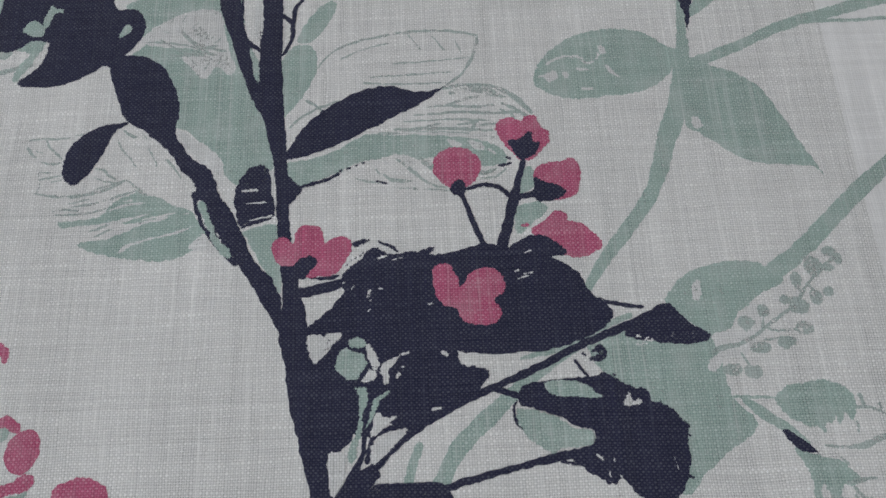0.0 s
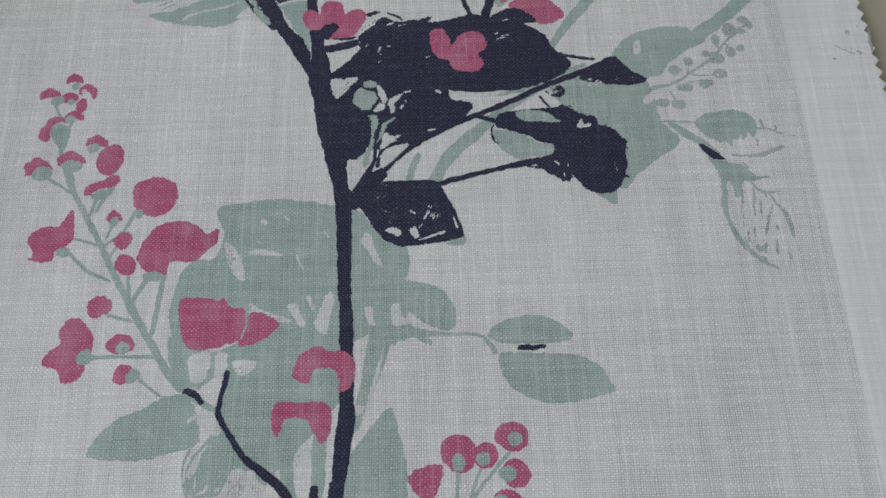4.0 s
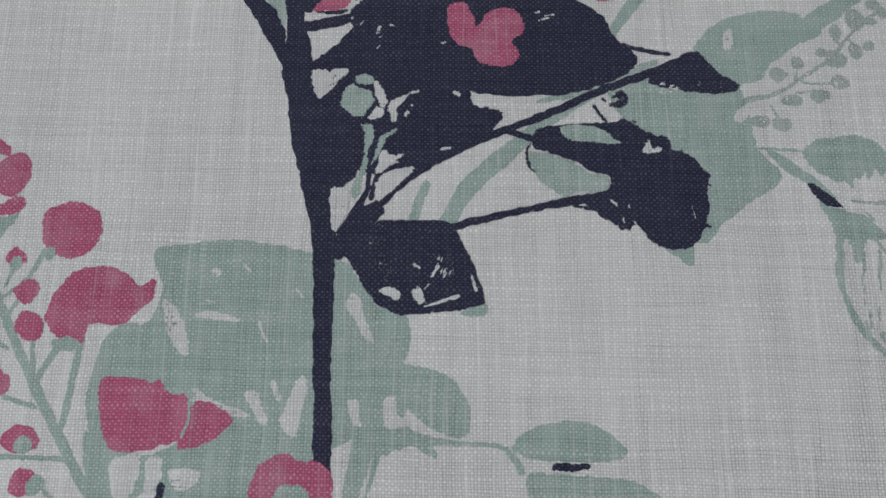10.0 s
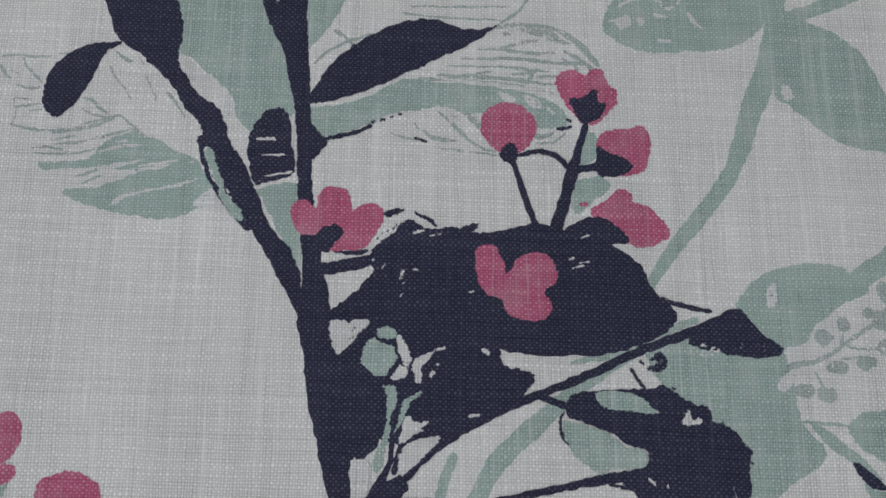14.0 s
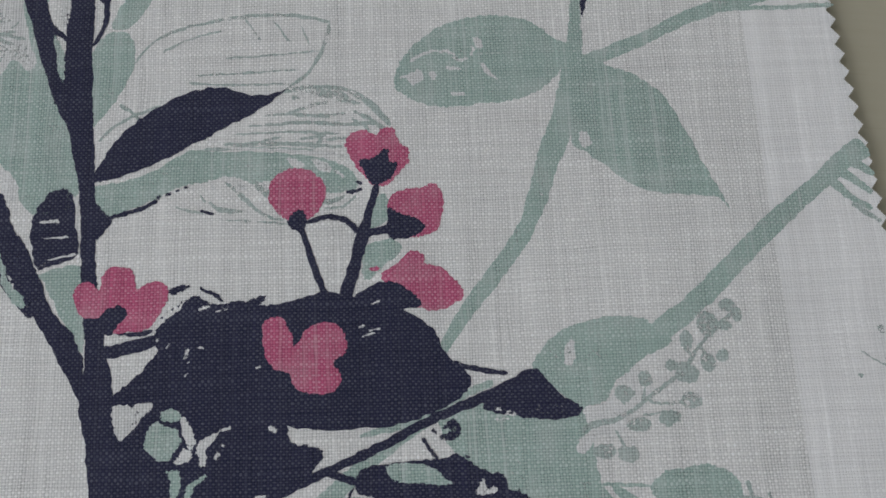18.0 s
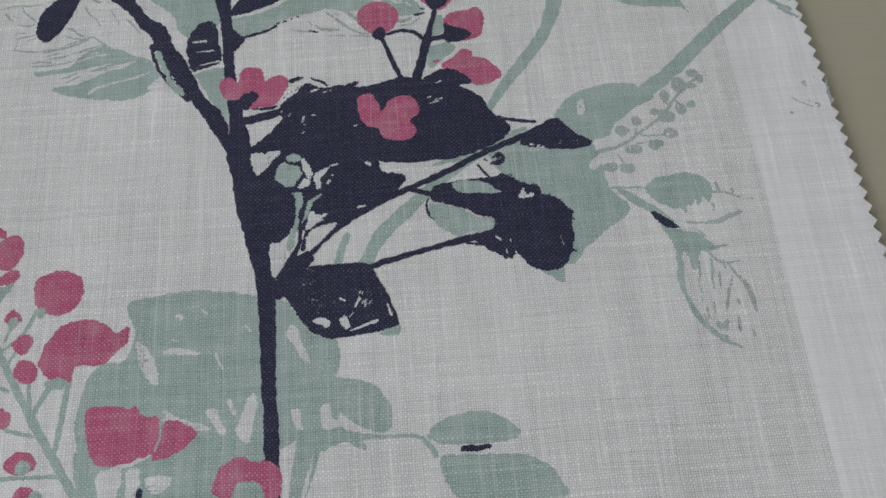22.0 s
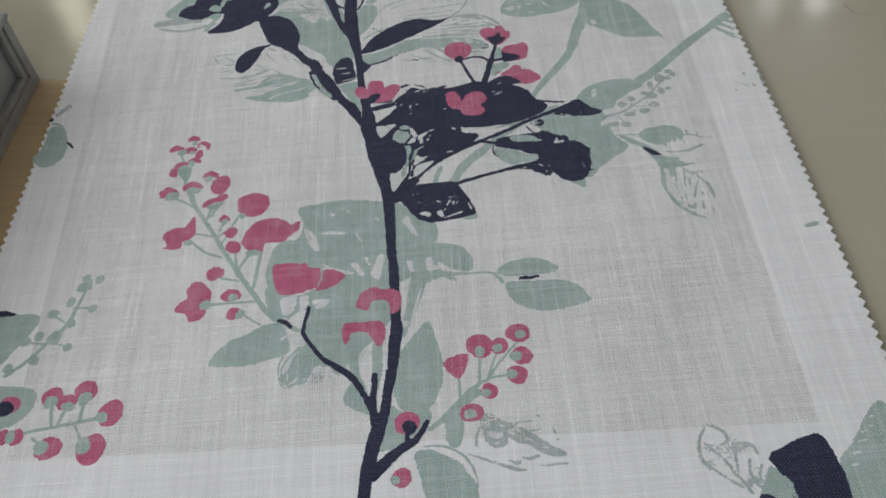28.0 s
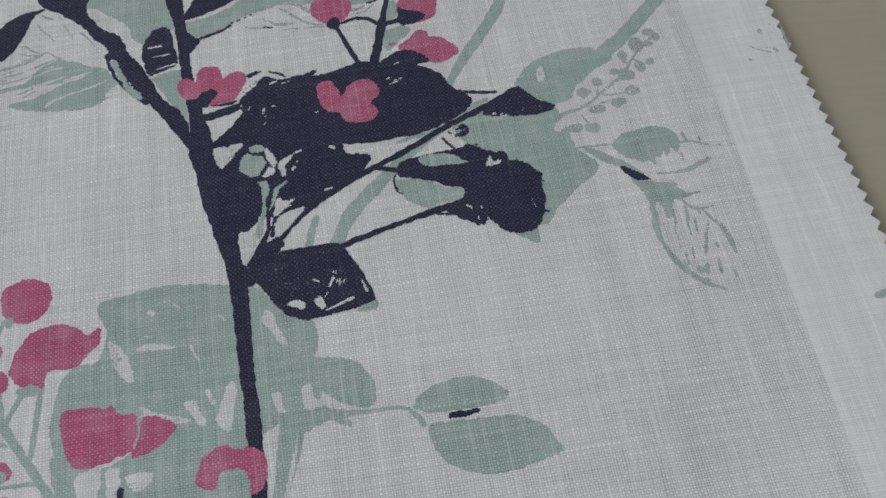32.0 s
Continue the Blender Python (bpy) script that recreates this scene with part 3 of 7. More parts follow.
stroke("vein", PALE, [(-0.111, 1.080, 0.010), (-0.081, 1.059, 0.021), (-0.044, 1.036, 0.013)])
stroke("vein", PALE, [(-0.190, 1.028, 0.005), (-0.162, 1.013, 0.012), (-0.115, 1.014, 0.007)])
stroke("vein", PALE, [(-0.210, 1.041, 0.004), (-0.197, 1.025, 0.006)])
stroke("vein", PALE, [(-0.159, 0.993, 0.004), (-0.101, 0.995, 0.006), (-0.023, 0.994, 0.005)])
stroke("vein", PALE, [(-0.044, 1.073, 0.007), (-0.028, 1.054, 0.011), (-0.034, 1.036, 0.006)])
stroke("vein", PALE, [(-0.083, 1.013, 0.005), (-0.056, 1.003, 0.008), (-0.030, 1.002, 0.005)])
stroke("vein", PALE, [(0.016, 1.057, 0.007), (0.048, 1.048, 0.013), (0.080, 1.061, 0.008)])
stroke("vein", PALE, [(0.044, 1.033, 0.004), (0.082, 1.042, 0.007), (0.101, 1.063, 0.005)])
stroke("vein", PALE, [(-0.390, 1.319, 0.006), (-0.354, 1.374, 0.007), (-0.286, 1.412, 0.009), (-0.172, 1.444, 0.009), (-0.071, 1.454, 0.009), (0.006, 1.444, 0.009)])
stroke("vein", PALE, [(0.006, 1.444, 0.007), (0.002, 1.396, 0.009), (-0.025, 1.325, 0.009), (-0.071, 1.279, 0.008)])
stroke("vein", PALE, [(-0.258, 1.301, 0.005), (-0.160, 1.314, 0.005), (-0.047, 1.330, 0.005)])
stroke("vein", PALE, [(-0.205, 1.343, 0.005), (-0.107, 1.359, 0.005), (-0.008, 1.376, 0.005)])
stroke("vein", PALE, [(-0.270, 1.283, 0.005), (-0.185, 1.285, 0.005), (-0.059, 1.297, 0.005)])
stroke("vein", PALE, [(-0.336, 1.348, 0.005), (-0.282, 1.384, 0.005), (-0.213, 1.409, 0.005)])
stroke("vein", PALE, [(-0.172, 1.437, 0.005), (-0.131, 1.388, 0.005)])
stroke("vein", PALE, [(-0.114, 1.441, 0.005), (-0.073, 1.391, 0.005)])
stroke("vein", PALE, [(-0.055, 1.437, 0.004), (-0.030, 1.385, 0.004)])
stroke("vein", PALE, [(-0.405, 1.224, 0.009), (-0.358, 1.193, 0.007), (-0.347, 1.161, 0.006)])
stroke("vein", PALE, [(-0.435, 1.139, 0.008), (-0.399, 1.182, 0.008), (-0.320, 1.229, 0.007)])
stroke("vein", PALE, [(-0.416, 1.107, 0.013), (-0.369, 1.168, 0.009)])
ink("leaf", SAGE, [(-0.883, 0.794), (-0.865, 0.804), (-0.814, 0.814), (-0.795, 0.836), (-0.766, 0.854), (-0.730, 0.872), (-0.687, 0.882), (-0.637, 0.901), (-0.607, 0.868), (-0.585, 0.837), (-0.597, 0.844), (-0.599, 0.810), (-0.624, 0.787), (-0.658, 0.772), (-0.690, 0.765), (-0.730, 0.766), (-0.779, 0.768), (-0.829, 0.773), (-0.866, 0.782)])
ink("leaf", SAGE, [(-0.945, 0.848), (-0.918, 0.853), (-0.861, 0.864), (-0.838, 0.880), (-0.828, 0.902), (-0.808, 0.920), (-0.770, 0.940), (-0.751, 0.933), (-0.727, 0.931), (-0.694, 0.917), (-0.670, 0.907), (-0.637, 0.902), (-0.665, 0.893), (-0.721, 0.878), (-0.770, 0.856), (-0.812, 0.856), (-0.869, 0.846), (-0.926, 0.835)])
stroke("vein", PALE, [(-0.957, 0.866, 0.004), (-0.910, 0.870, 0.007), (-0.865, 0.881, 0.007), (-0.821, 0.900, 0.004)])
stroke("vein", PALE, [(-0.926, 0.888, 0.004), (-0.870, 0.903, 0.009), (-0.815, 0.926, 0.009), (-0.777, 0.942, 0.005)])
stroke("vein", PALE, [(-0.932, 0.913, 0.005), (-0.887, 0.927, 0.010), (-0.844, 0.945, 0.009), (-0.812, 0.965, 0.005)])
stroke("vein", PALE, [(-0.878, 0.938, 0.004), (-0.834, 0.957, 0.006), (-0.807, 0.969, 0.005), (-0.780, 0.954, 0.006), (-0.759, 0.942, 0.005)])
stroke("vein", PALE, [(-1.020, 0.957, 0.004), (-0.993, 0.965, 0.007), (-0.966, 0.973, 0.006)])
stroke("vein", PALE, [(-1.020, 0.919, 0.003), (-0.981, 0.916, 0.008), (-0.939, 0.917, 0.007), (-0.905, 0.927, 0.003)])
stroke("vein", PALE, [(-0.996, 0.976, 0.004), (-1.024, 0.975, 0.004), (-1.014, 0.945, 0.004), (-1.018, 0.919, 0.004)])
stroke("vein", PALE, [(-1.089, 1.058, 0.004), (-1.043, 1.070, 0.007), (-1.007, 1.072, 0.005), (-0.971, 1.077, 0.005)])
stroke("vein", PALE, [(-1.027, 1.067, 0.005), (-1.015, 1.047, 0.007), (-0.994, 1.032, 0.007), (-0.976, 1.018, 0.004)])
stroke("vein", PALE, [(-0.960, 1.084, 0.003), (-0.937, 1.090, 0.005), (-0.902, 1.097, 0.005)])
stroke("vein", PALE, [(-1.071, 1.045, 0.007), (-1.057, 1.028, 0.010), (-1.042, 1.017, 0.005)])
stroke("vein", PALE, [(-1.046, 1.035, 0.003), (-1.028, 1.030, 0.005)])
stroke("vein", PALE, [(-1.027, 1.006, 0.005), (-0.999, 1.002, 0.008), (-0.979, 1.007, 0.005)])
stroke("vein", PALE, [(-0.889, 0.996, 0.004), (-0.869, 0.994, 0.007), (-0.851, 0.981, 0.008), (-0.832, 0.970, 0.006)])
stroke("vein", PALE, [(-0.852, 1.080, 0.004), (-0.834, 1.054, 0.005), (-0.812, 1.033, 0.006), (-0.790, 1.010, 0.003)])
stroke("vein", PALE, [(-0.770, 1.062, 0.004), (-0.756, 1.041, 0.005), (-0.738, 1.012, 0.004)])
stroke("vein", PALE, [(-0.723, 1.035, 0.004), (-0.699, 1.014, 0.007), (-0.672, 0.984, 0.005)])
stroke("vein", PALE, [(-0.886, 0.973, 0.003), (-0.860, 0.964, 0.006), (-0.823, 0.961, 0.003)])
stroke("vein", PALE, [(-0.966, 0.873, 0.004), (-0.937, 0.882, 0.006), (-0.901, 0.881, 0.004)])
stroke("vein", PALE, [(-0.865, 0.829, 0.005), (-0.843, 0.839, 0.009), (-0.820, 0.852, 0.007)])
stroke("vein", PALE, [(-0.850, 0.816, 0.005), (-0.827, 0.831, 0.006), (-0.808, 0.841, 0.004)])
stroke("vein", PALE, [(-0.843, 1.108, 0.004), (-0.822, 1.095, 0.012), (-0.805, 1.089, 0.005)])
stroke("vein", PALE, [(-0.793, 1.102, 0.004), (-0.780, 1.087, 0.005)])
stroke("vein", PALE, [(-0.933, 0.897, 0.003), (-0.911, 0.903, 0.006), (-0.884, 0.914, 0.003)])
stroke("vein", PALE, [(-0.784, 0.948, 0.004), (-0.763, 0.941, 0.009), (-0.743, 0.934, 0.006)])
stroke("vein", PALE, [(-0.989, 0.951, 0.003), (-0.963, 0.960, 0.005)])
stroke("vein", PALE, [(-1.412, 1.286, 0.044), (-1.307, 1.308, 0.062), (-1.185, 1.321, 0.052)])
stroke("vein", PALE, [(-1.377, 1.259, 0.016), (-1.261, 1.239, 0.017), (-1.121, 1.285, 0.018)])
ink("leaf", SAGE, [(-1.375, 1.357), (-1.319, 1.464), (-1.250, 1.528), (-1.181, 1.481), (-1.209, 1.364), (-1.283, 1.324)])
stroke("vein", PALE, [(-0.807, 1.381, 0.008), (-0.745, 1.349, 0.008), (-0.669, 1.336, 0.009)])
stroke("vein", PALE, [(-0.758, 1.412, 0.012), (-0.705, 1.370, 0.013), (-0.629, 1.357, 0.010)])
stroke("vein", PALE, [(-0.727, 1.333, 0.012), (-0.696, 1.361, 0.009), (-0.654, 1.373, 0.009)])
ink("leaf", SAGE, [(0.157, 1.305), (0.160, 1.350), (0.177, 1.393), (0.228, 1.442), (0.275, 1.470), (0.318, 1.482), (0.361, 1.486), (0.404, 1.483), (0.447, 1.465), (0.484, 1.439), (0.519, 1.423), (0.502, 1.384), (0.477, 1.343), (0.445, 1.317), (0.399, 1.295), (0.344, 1.284), (0.283, 1.271), (0.237, 1.270), (0.199, 1.279), (0.174, 1.293)])
stroke("stem", SAGE, [(0.519, 1.638, 0.018), (0.519, 1.509, 0.022), (0.522, 1.420, 0.035), (0.517, 1.333, 0.047), (0.503, 1.249, 0.050), (0.480, 1.166, 0.047), (0.464, 1.087, 0.039), (0.438, 1.008, 0.034), (0.394, 0.931, 0.034), (0.346, 0.855, 0.030), (0.323, 0.814, 0.025), (0.295, 0.754, 0.020)])
stroke("stem", SAGE, [(0.537, 1.383, 0.041), (0.581, 1.410, 0.032), (0.661, 1.453, 0.029), (0.731, 1.498, 0.028), (0.802, 1.535, 0.032), (0.872, 1.561, 0.032), (0.954, 1.595, 0.034), (1.069, 1.634, 0.031)])
stroke("stem", SAGE, [(0.833, 1.539, 0.011), (0.947, 1.549, 0.011), (1.061, 1.564, 0.011)])
ink("leaf", SAGE, [(0.533, 1.400), (0.599, 1.385), (0.654, 1.368), (0.707, 1.329), (0.751, 1.265), (0.793, 1.187), (0.827, 1.126), (0.846, 1.094), (0.820, 1.118), (0.761, 1.117), (0.682, 1.120), (0.617, 1.152), (0.565, 1.188), (0.523, 1.226)])
ink("leaf", SAGE, [(0.538, 1.531), (0.552, 1.593), (0.580, 1.641), (0.653, 1.646), (0.610, 1.596), (0.577, 1.563)])
stroke("stem", SAGE, [(1.116, 1.251, 0.043), (1.068, 1.212, 0.041), (1.014, 1.155, 0.037), (0.951, 1.092, 0.040), (0.884, 1.020, 0.039), (0.854, 0.983, 0.041), (0.810, 0.932, 0.041), (0.760, 0.879, 0.042), (0.702, 0.828, 0.042), (0.635, 0.764, 0.036)])
stroke("vein", SAGE, [(1.045, 1.172, 0.020), (1.083, 1.137, 0.014), (1.126, 1.117, 0.011)])
stroke("vein", SAGE, [(1.063, 1.194, 0.021), (1.102, 1.166, 0.014), (1.127, 1.150, 0.010)])
stroke("vein", SAGE, [(1.084, 1.215, 0.025), (1.108, 1.203, 0.018), (1.129, 1.187, 0.010)])
stroke("vein", PALE, [(1.086, 1.126, 0.014), (1.113, 1.107, 0.014), (1.141, 1.091, 0.010)])
ink("leaf", SAGE, [(0.304, 0.640), (0.401, 0.674), (0.499, 0.654), (0.575, 0.680), (0.596, 0.603), (0.615, 0.542), (0.662, 0.494), (0.646, 0.459), (0.598, 0.419), (0.550, 0.369), (0.509, 0.329), (0.436, 0.407), (0.377, 0.524)])
ink("leaf", SAGE, [(0.436, 0.316), (0.497, 0.280), (0.495, 0.325), (0.465, 0.332)])
stroke("stem", SAGE, [(-0.008, 0.271, 0.030), (0.015, 0.322, 0.035), (0.044, 0.389, 0.038), (0.107, 0.466, 0.036), (0.196, 0.561, 0.027), (0.303, 0.647, 0.020)])
stroke("stem", SAGE, [(-0.061, 0.265, 0.021), (-0.053, 0.335, 0.020), (-0.039, 0.395, 0.017)])
stroke("stem", SAGE, [(0.160, 0.594, 0.010), (0.255, 0.627, 0.014), (0.328, 0.675, 0.015), (0.402, 0.714, 0.015)])
ink("leaf", SAGE, [(-0.560, 0.180), (-0.497, 0.205), (-0.395, 0.225), (-0.289, 0.221), (-0.183, 0.205), (-0.142, 0.171), (-0.101, 0.129), (-0.044, 0.111), (-0.028, 0.056), (-0.042, 0.011), (-0.068, -0.040), (-0.089, -0.103), (-0.139, -0.151), (-0.248, -0.166), (-0.338, -0.134), (-0.470, -0.189), (-0.563, -0.225), (-0.597, -0.197), (-0.624, -0.138), (-0.629, -0.077), (-0.619, -0.005), (-0.591, 0.029), (-0.542, 0.040), (-0.527, 0.106)])
ink("leaf", SAGE, [(-0.614, -0.183), (-0.538, -0.208), (-0.468, -0.203), (-0.367, -0.129), (-0.253, -0.136), (-0.180, -0.154), (-0.147, -0.283), (-0.171, -0.327), (-0.215, -0.400), (-0.282, -0.486), (-0.317, -0.518), (-0.363, -0.479), (-0.422, -0.415), (-0.455, -0.348), (-0.454, -0.276), (-0.494, -0.286), (-0.545, -0.311), (-0.589, -0.271)])
stroke("stem", SAGE, [(-0.079, -0.087, 0.065), (-0.084, -0.168, 0.058), (-0.095, -0.261, 0.039), (-0.106, -0.323, 0.027), (-0.113, -0.379, 0.018)])
ink("leaf", SAGE, [(0.186, -0.111), (0.214, -0.075), (0.268, -0.052), (0.329, -0.049), (0.378, -0.072), (0.398, -0.096), (0.366, -0.113), (0.285, -0.125), (0.217, -0.127)])
ink("leaf", SAGE, [(0.222, -0.156), (0.273, -0.148), (0.354, -0.143), (0.414, -0.143), (0.468, -0.168), (0.499, -0.206), (0.507, -0.225), (0.463, -0.243), (0.398, -0.263), (0.346, -0.269), (0.279, -0.253), (0.244, -0.227), (0.226, -0.192)])
ink("leaf", SAGE, [(-0.099, -0.405), (-0.070, -0.358), (-0.037, -0.315), (-0.022, -0.330), (-0.001, -0.388), (0.022, -0.459), (0.030, -0.538), (0.018, -0.601), (-0.004, -0.641), (-0.053, -0.651), (-0.096, -0.646), (-0.126, -0.579), (-0.130, -0.502), (-0.114, -0.436)])
ink("leaf", SAGE, [(-0.753, -0.492), (-0.732, -0.442), (-0.692, -0.397), (-0.639, -0.371), (-0.609, -0.345), (-0.555, -0.326), (-0.516, -0.352), (-0.488, -0.420), (-0.495, -0.448), (-0.554, -0.473), (-0.620, -0.495), (-0.684, -0.502), (-0.734, -0.502)])
ink("leaf", SAGE, [(-0.480, -0.473), (-0.474, -0.444), (-0.438, -0.417), (-0.382, -0.451), (-0.382, -0.487), (-0.388, -0.531), (-0.412, -0.556), (-0.451, -0.568), (-0.470, -0.554), (-0.487, -0.502)])
stroke("vein", PALE, [(-0.499, -0.442, 0.007), (-0.512, -0.490, 0.007), (-0.506, -0.537, 0.006), (-0.479, -0.577, 0.008), (-0.436, -0.558, 0.007)])
stroke("vein", PALE, [(-0.477, -0.447, 0.008), (-0.480, -0.502, 0.008), (-0.473, -0.554, 0.007)])
stroke("vein", PALE, [(-0.488, -0.529, 0.006), (-0.463, -0.487, 0.006)])
ink("leaf", SAGE, [(-0.283, -0.605), (-0.269, -0.565), (-0.234, -0.538), (-0.200, -0.611), (-0.186, -0.667), (-0.243, -0.652), (-0.275, -0.630)])
ink("leaf", SAGE, [(-0.370, -0.439), (-0.308, -0.407), (-0.284, -0.473), (-0.308, -0.528), (-0.345, -0.491)])
stroke("stem", SAGE, [(-1.067, 0.446, 0.008), (-1.045, 0.364, 0.011), (-0.983, 0.233, 0.013), (-0.908, 0.131, 0.016), (-0.840, 0.038, 0.017), (-0.774, -0.054, 0.018), (-0.711, -0.136, 0.019), (-0.642, -0.223, 0.020), (-0.576, -0.299, 0.019), (-0.536, -0.325, 0.016), (-0.452, -0.364, 0.019)])
stroke("stem", SAGE, [(-1.088, 0.479, 0.008), (-1.051, 0.419, 0.008)])
stroke("stem", SAGE, [(-1.019, 0.439, 0.009), (-1.030, 0.355, 0.012)])
stroke("stem", SAGE, [(-1.059, 0.246, 0.009), (-0.963, 0.196, 0.009)])
stroke("stem", SAGE, [(-0.994, 0.285, 0.014), (-0.958, 0.196, 0.012)])
stroke("stem", SAGE, [(-0.891, 0.200, 0.013), (-0.899, 0.131, 0.011)])
stroke("stem", SAGE, [(-0.866, 0.213, 0.012), (-0.888, 0.144, 0.010)])
stroke("stem", SAGE, [(-0.777, 0.162, 0.013), (-0.797, 0.099, 0.008), (-0.845, 0.046, 0.009)])
stroke("stem", SAGE, [(-0.926, 0.066, 0.009), (-0.851, 0.051, 0.009)])
stroke("stem", SAGE, [(-0.928, 0.024, 0.009), (-0.871, -0.021, 0.009), (-0.797, -0.048, 0.009)])
stroke("stem", SAGE, [(-0.760, -0.019, 0.009), (-0.736, -0.102, 0.010)])
stroke("stem", SAGE, [(-0.703, -0.026, 0.013), (-0.726, -0.083, 0.013), (-0.729, -0.107, 0.011)])
stroke("stem", SAGE, [(-0.663, -0.003, 0.015), (-0.662, -0.094, 0.013), (-0.660, -0.186, 0.012)])
stroke("stem", SAGE, [(-0.791, -0.137, 0.010), (-0.715, -0.152, 0.009)])
stroke("stem", SAGE, [(-0.820, -0.257, 0.014), (-0.730, -0.245, 0.009), (-0.632, -0.237, 0.009)])
stroke("stem", SAGE, [(-0.668, -0.298, 0.008), (-0.603, -0.337, 0.008)])
stroke("stem", SAGE, [(-0.829, 0.122, 0.008), (-0.840, 0.071, 0.006)])
stroke("stem", SAGE, [(-0.806, 0.053, 0.008), (-0.820, 0.015, 0.007)])
stroke("stem", SAGE, [(-0.539, -0.311, 0.013), (-0.529, -0.252, 0.010), (-0.514, -0.221, 0.009)])
stroke("stem", SAGE, [(-0.518, -0.309, 0.011), (-0.483, -0.271, 0.011)])
stroke("stem", SAGE, [(-0.271, -0.425, 0.035), (-0.258, -0.511, 0.031), (-0.235, -0.575, 0.025)])
stroke("stem", SAGE, [(-0.197, -0.426, 0.037), (-0.184, -0.506, 0.031), (-0.182, -0.584, 0.023)])
stroke("stem", SAGE, [(0.144, -0.441, 0.012), (0.149, -0.551, 0.010)])
stroke("stem", SAGE, [(0.198, -0.437, 0.009), (0.173, -0.533, 0.009)])
stroke("stem", SAGE, [(0.263, -0.394, 0.009), (0.216, -0.462, 0.009), (0.173, -0.533, 0.011)])
stroke("stem", SAGE, [(0.242, -0.518, 0.009), (0.180, -0.532, 0.012), (0.120, -0.579, 0.018), (0.075, -0.639, 0.023), (0.042, -0.691, 0.025)])
stroke("stem", SAGE, [(0.081, -0.531, 0.009), (0.091, -0.607, 0.009)])
stroke("stem", SAGE, [(0.154, -0.575, 0.022), (0.110, -0.612, 0.027), (0.068, -0.655, 0.027), (0.035, -0.687, 0.021), (-0.001, -0.719, 0.015)])
ink("leaf", SAGE, [(0.051, -0.659), (0.088, -0.639), (0.106, -0.697), (0.101, -0.764), (0.076, -0.774), (0.053, -0.737)])
ink("leaf", SAGE, [(-0.037, -0.796), (0.008, -0.785), (0.061, -0.803), (0.105, -0.826), (0.132, -0.862), (0.156, -0.897), (0.164, -0.970), (0.073, -0.981), (0.016, -0.948), (-0.009, -0.887), (-0.025, -0.842)])
stroke("vein", SAGE, [(-0.014, -0.773, 0.006), (0.045, -0.771, 0.006), (0.089, -0.787, 0.007), (0.128, -0.818, 0.007), (0.151, -0.861, 0.005), (0.161, -0.904, 0.005)])
ink("haze", HAZE, [(0.835, -0.682), (0.894, -0.711), (0.974, -0.767), (0.971, -0.891), (0.905, -0.874), (0.810, -0.792)])
stroke("vein", PALE, [(0.835, -0.682, 0.010), (0.810, -0.733, 0.012), (0.810, -0.792, 0.013), (0.858, -0.839, 0.010), (0.921, -0.883, 0.010)])
stroke("vein", PALE, [(0.835, -0.682, 0.012), (0.877, -0.701, 0.014), (0.892, -0.731, 0.014), (0.864, -0.751, 0.009)])
stroke("vein", PALE, [(0.822, -0.743, 0.010), (0.870, -0.790, 0.011), (0.908, -0.846, 0.013), (0.945, -0.901, 0.013)])
stroke("vein", PALE, [(0.917, -0.740, 0.010), (0.959, -0.748, 0.014), (0.973, -0.777, 0.011)])
stroke("vein", PALE, [(0.917, -0.740, 0.012), (0.909, -0.789, 0.012), (0.912, -0.837, 0.010)])
stroke("vein", PALE, [(0.947, -0.788, 0.010), (0.945, -0.845, 0.011), (0.971, -0.881, 0.011)])
stroke("vein", PALE, [(0.979, -0.806, 0.012), (0.965, -0.863, 0.010)])
stroke("vein", PALE, [(0.809, -0.802, 0.010), (0.833, -0.830, 0.009)])
ink("leaf", SAGE, [(0.979, -0.857), (1.000, -0.815), (1.031, -0.827), (1.050, -0.860), (1.066, -0.922), (1.018, -0.913), (0.966, -0.904)])
ink("leaf", SAGE, [(1.197, -0.801), (1.248, -0.728), (1.295, -0.647), (1.333, -0.599), (1.352, -0.591), (1.382, -0.616), (1.413, -0.654), (1.442, -0.702), (1.431, -0.760), (1.382, -0.800), (1.349, -0.848), (1.319, -0.925), (1.193, -0.962)])
stroke("vein", PALE, [(0.674, -0.938, 0.011), (0.735, -0.929, 0.011), (0.777, -0.931, 0.009), (0.822, -0.944, 0.008)])
ink("leaf", SAGE, [(-1.501, -0.605), (-1.408, -0.588), (-1.319, -0.602), (-1.304, -0.655), (-1.325, -0.707), (-1.371, -0.739), (-1.444, -0.750)])
ink("leaf", SAGE, [(-1.658, -0.314), (-1.514, -0.301), (-1.404, -0.303), (-1.413, -0.379), (-1.443, -0.437), (-1.479, -0.506), (-1.563, -0.551)])
stroke("stem", SAGE, [(-1.450, -0.554, 0.015), (-1.385, -0.487, 0.015), (-1.339, -0.413, 0.015), (-1.293, -0.336, 0.015), (-1.272, -0.209, 0.012), (-1.260, -0.146, 0.010)])
dot("bud", SAGE, (-1.283, -0.141), 0.017, 0.019, 0.00)
dot("bud", SAGE, (-1.233, -0.144), 0.017, 0.019, 0.00)
dot("bud", SAGE, (-1.281, -0.179), 0.025, 0.024, 0.00)
dot("bud", SAGE, (-1.221, -0.270), 0.017, 0.018, 0.01)
dot("bud", SAGE, (-1.309, -0.244), 0.017, 0.021, 0.00)
dot("bud", SAGE, (-1.359, -0.295), 0.021, 0.020, 0.01)
dot("bud", SAGE, (-1.279, -0.335), 0.016, 0.017, 0.01)
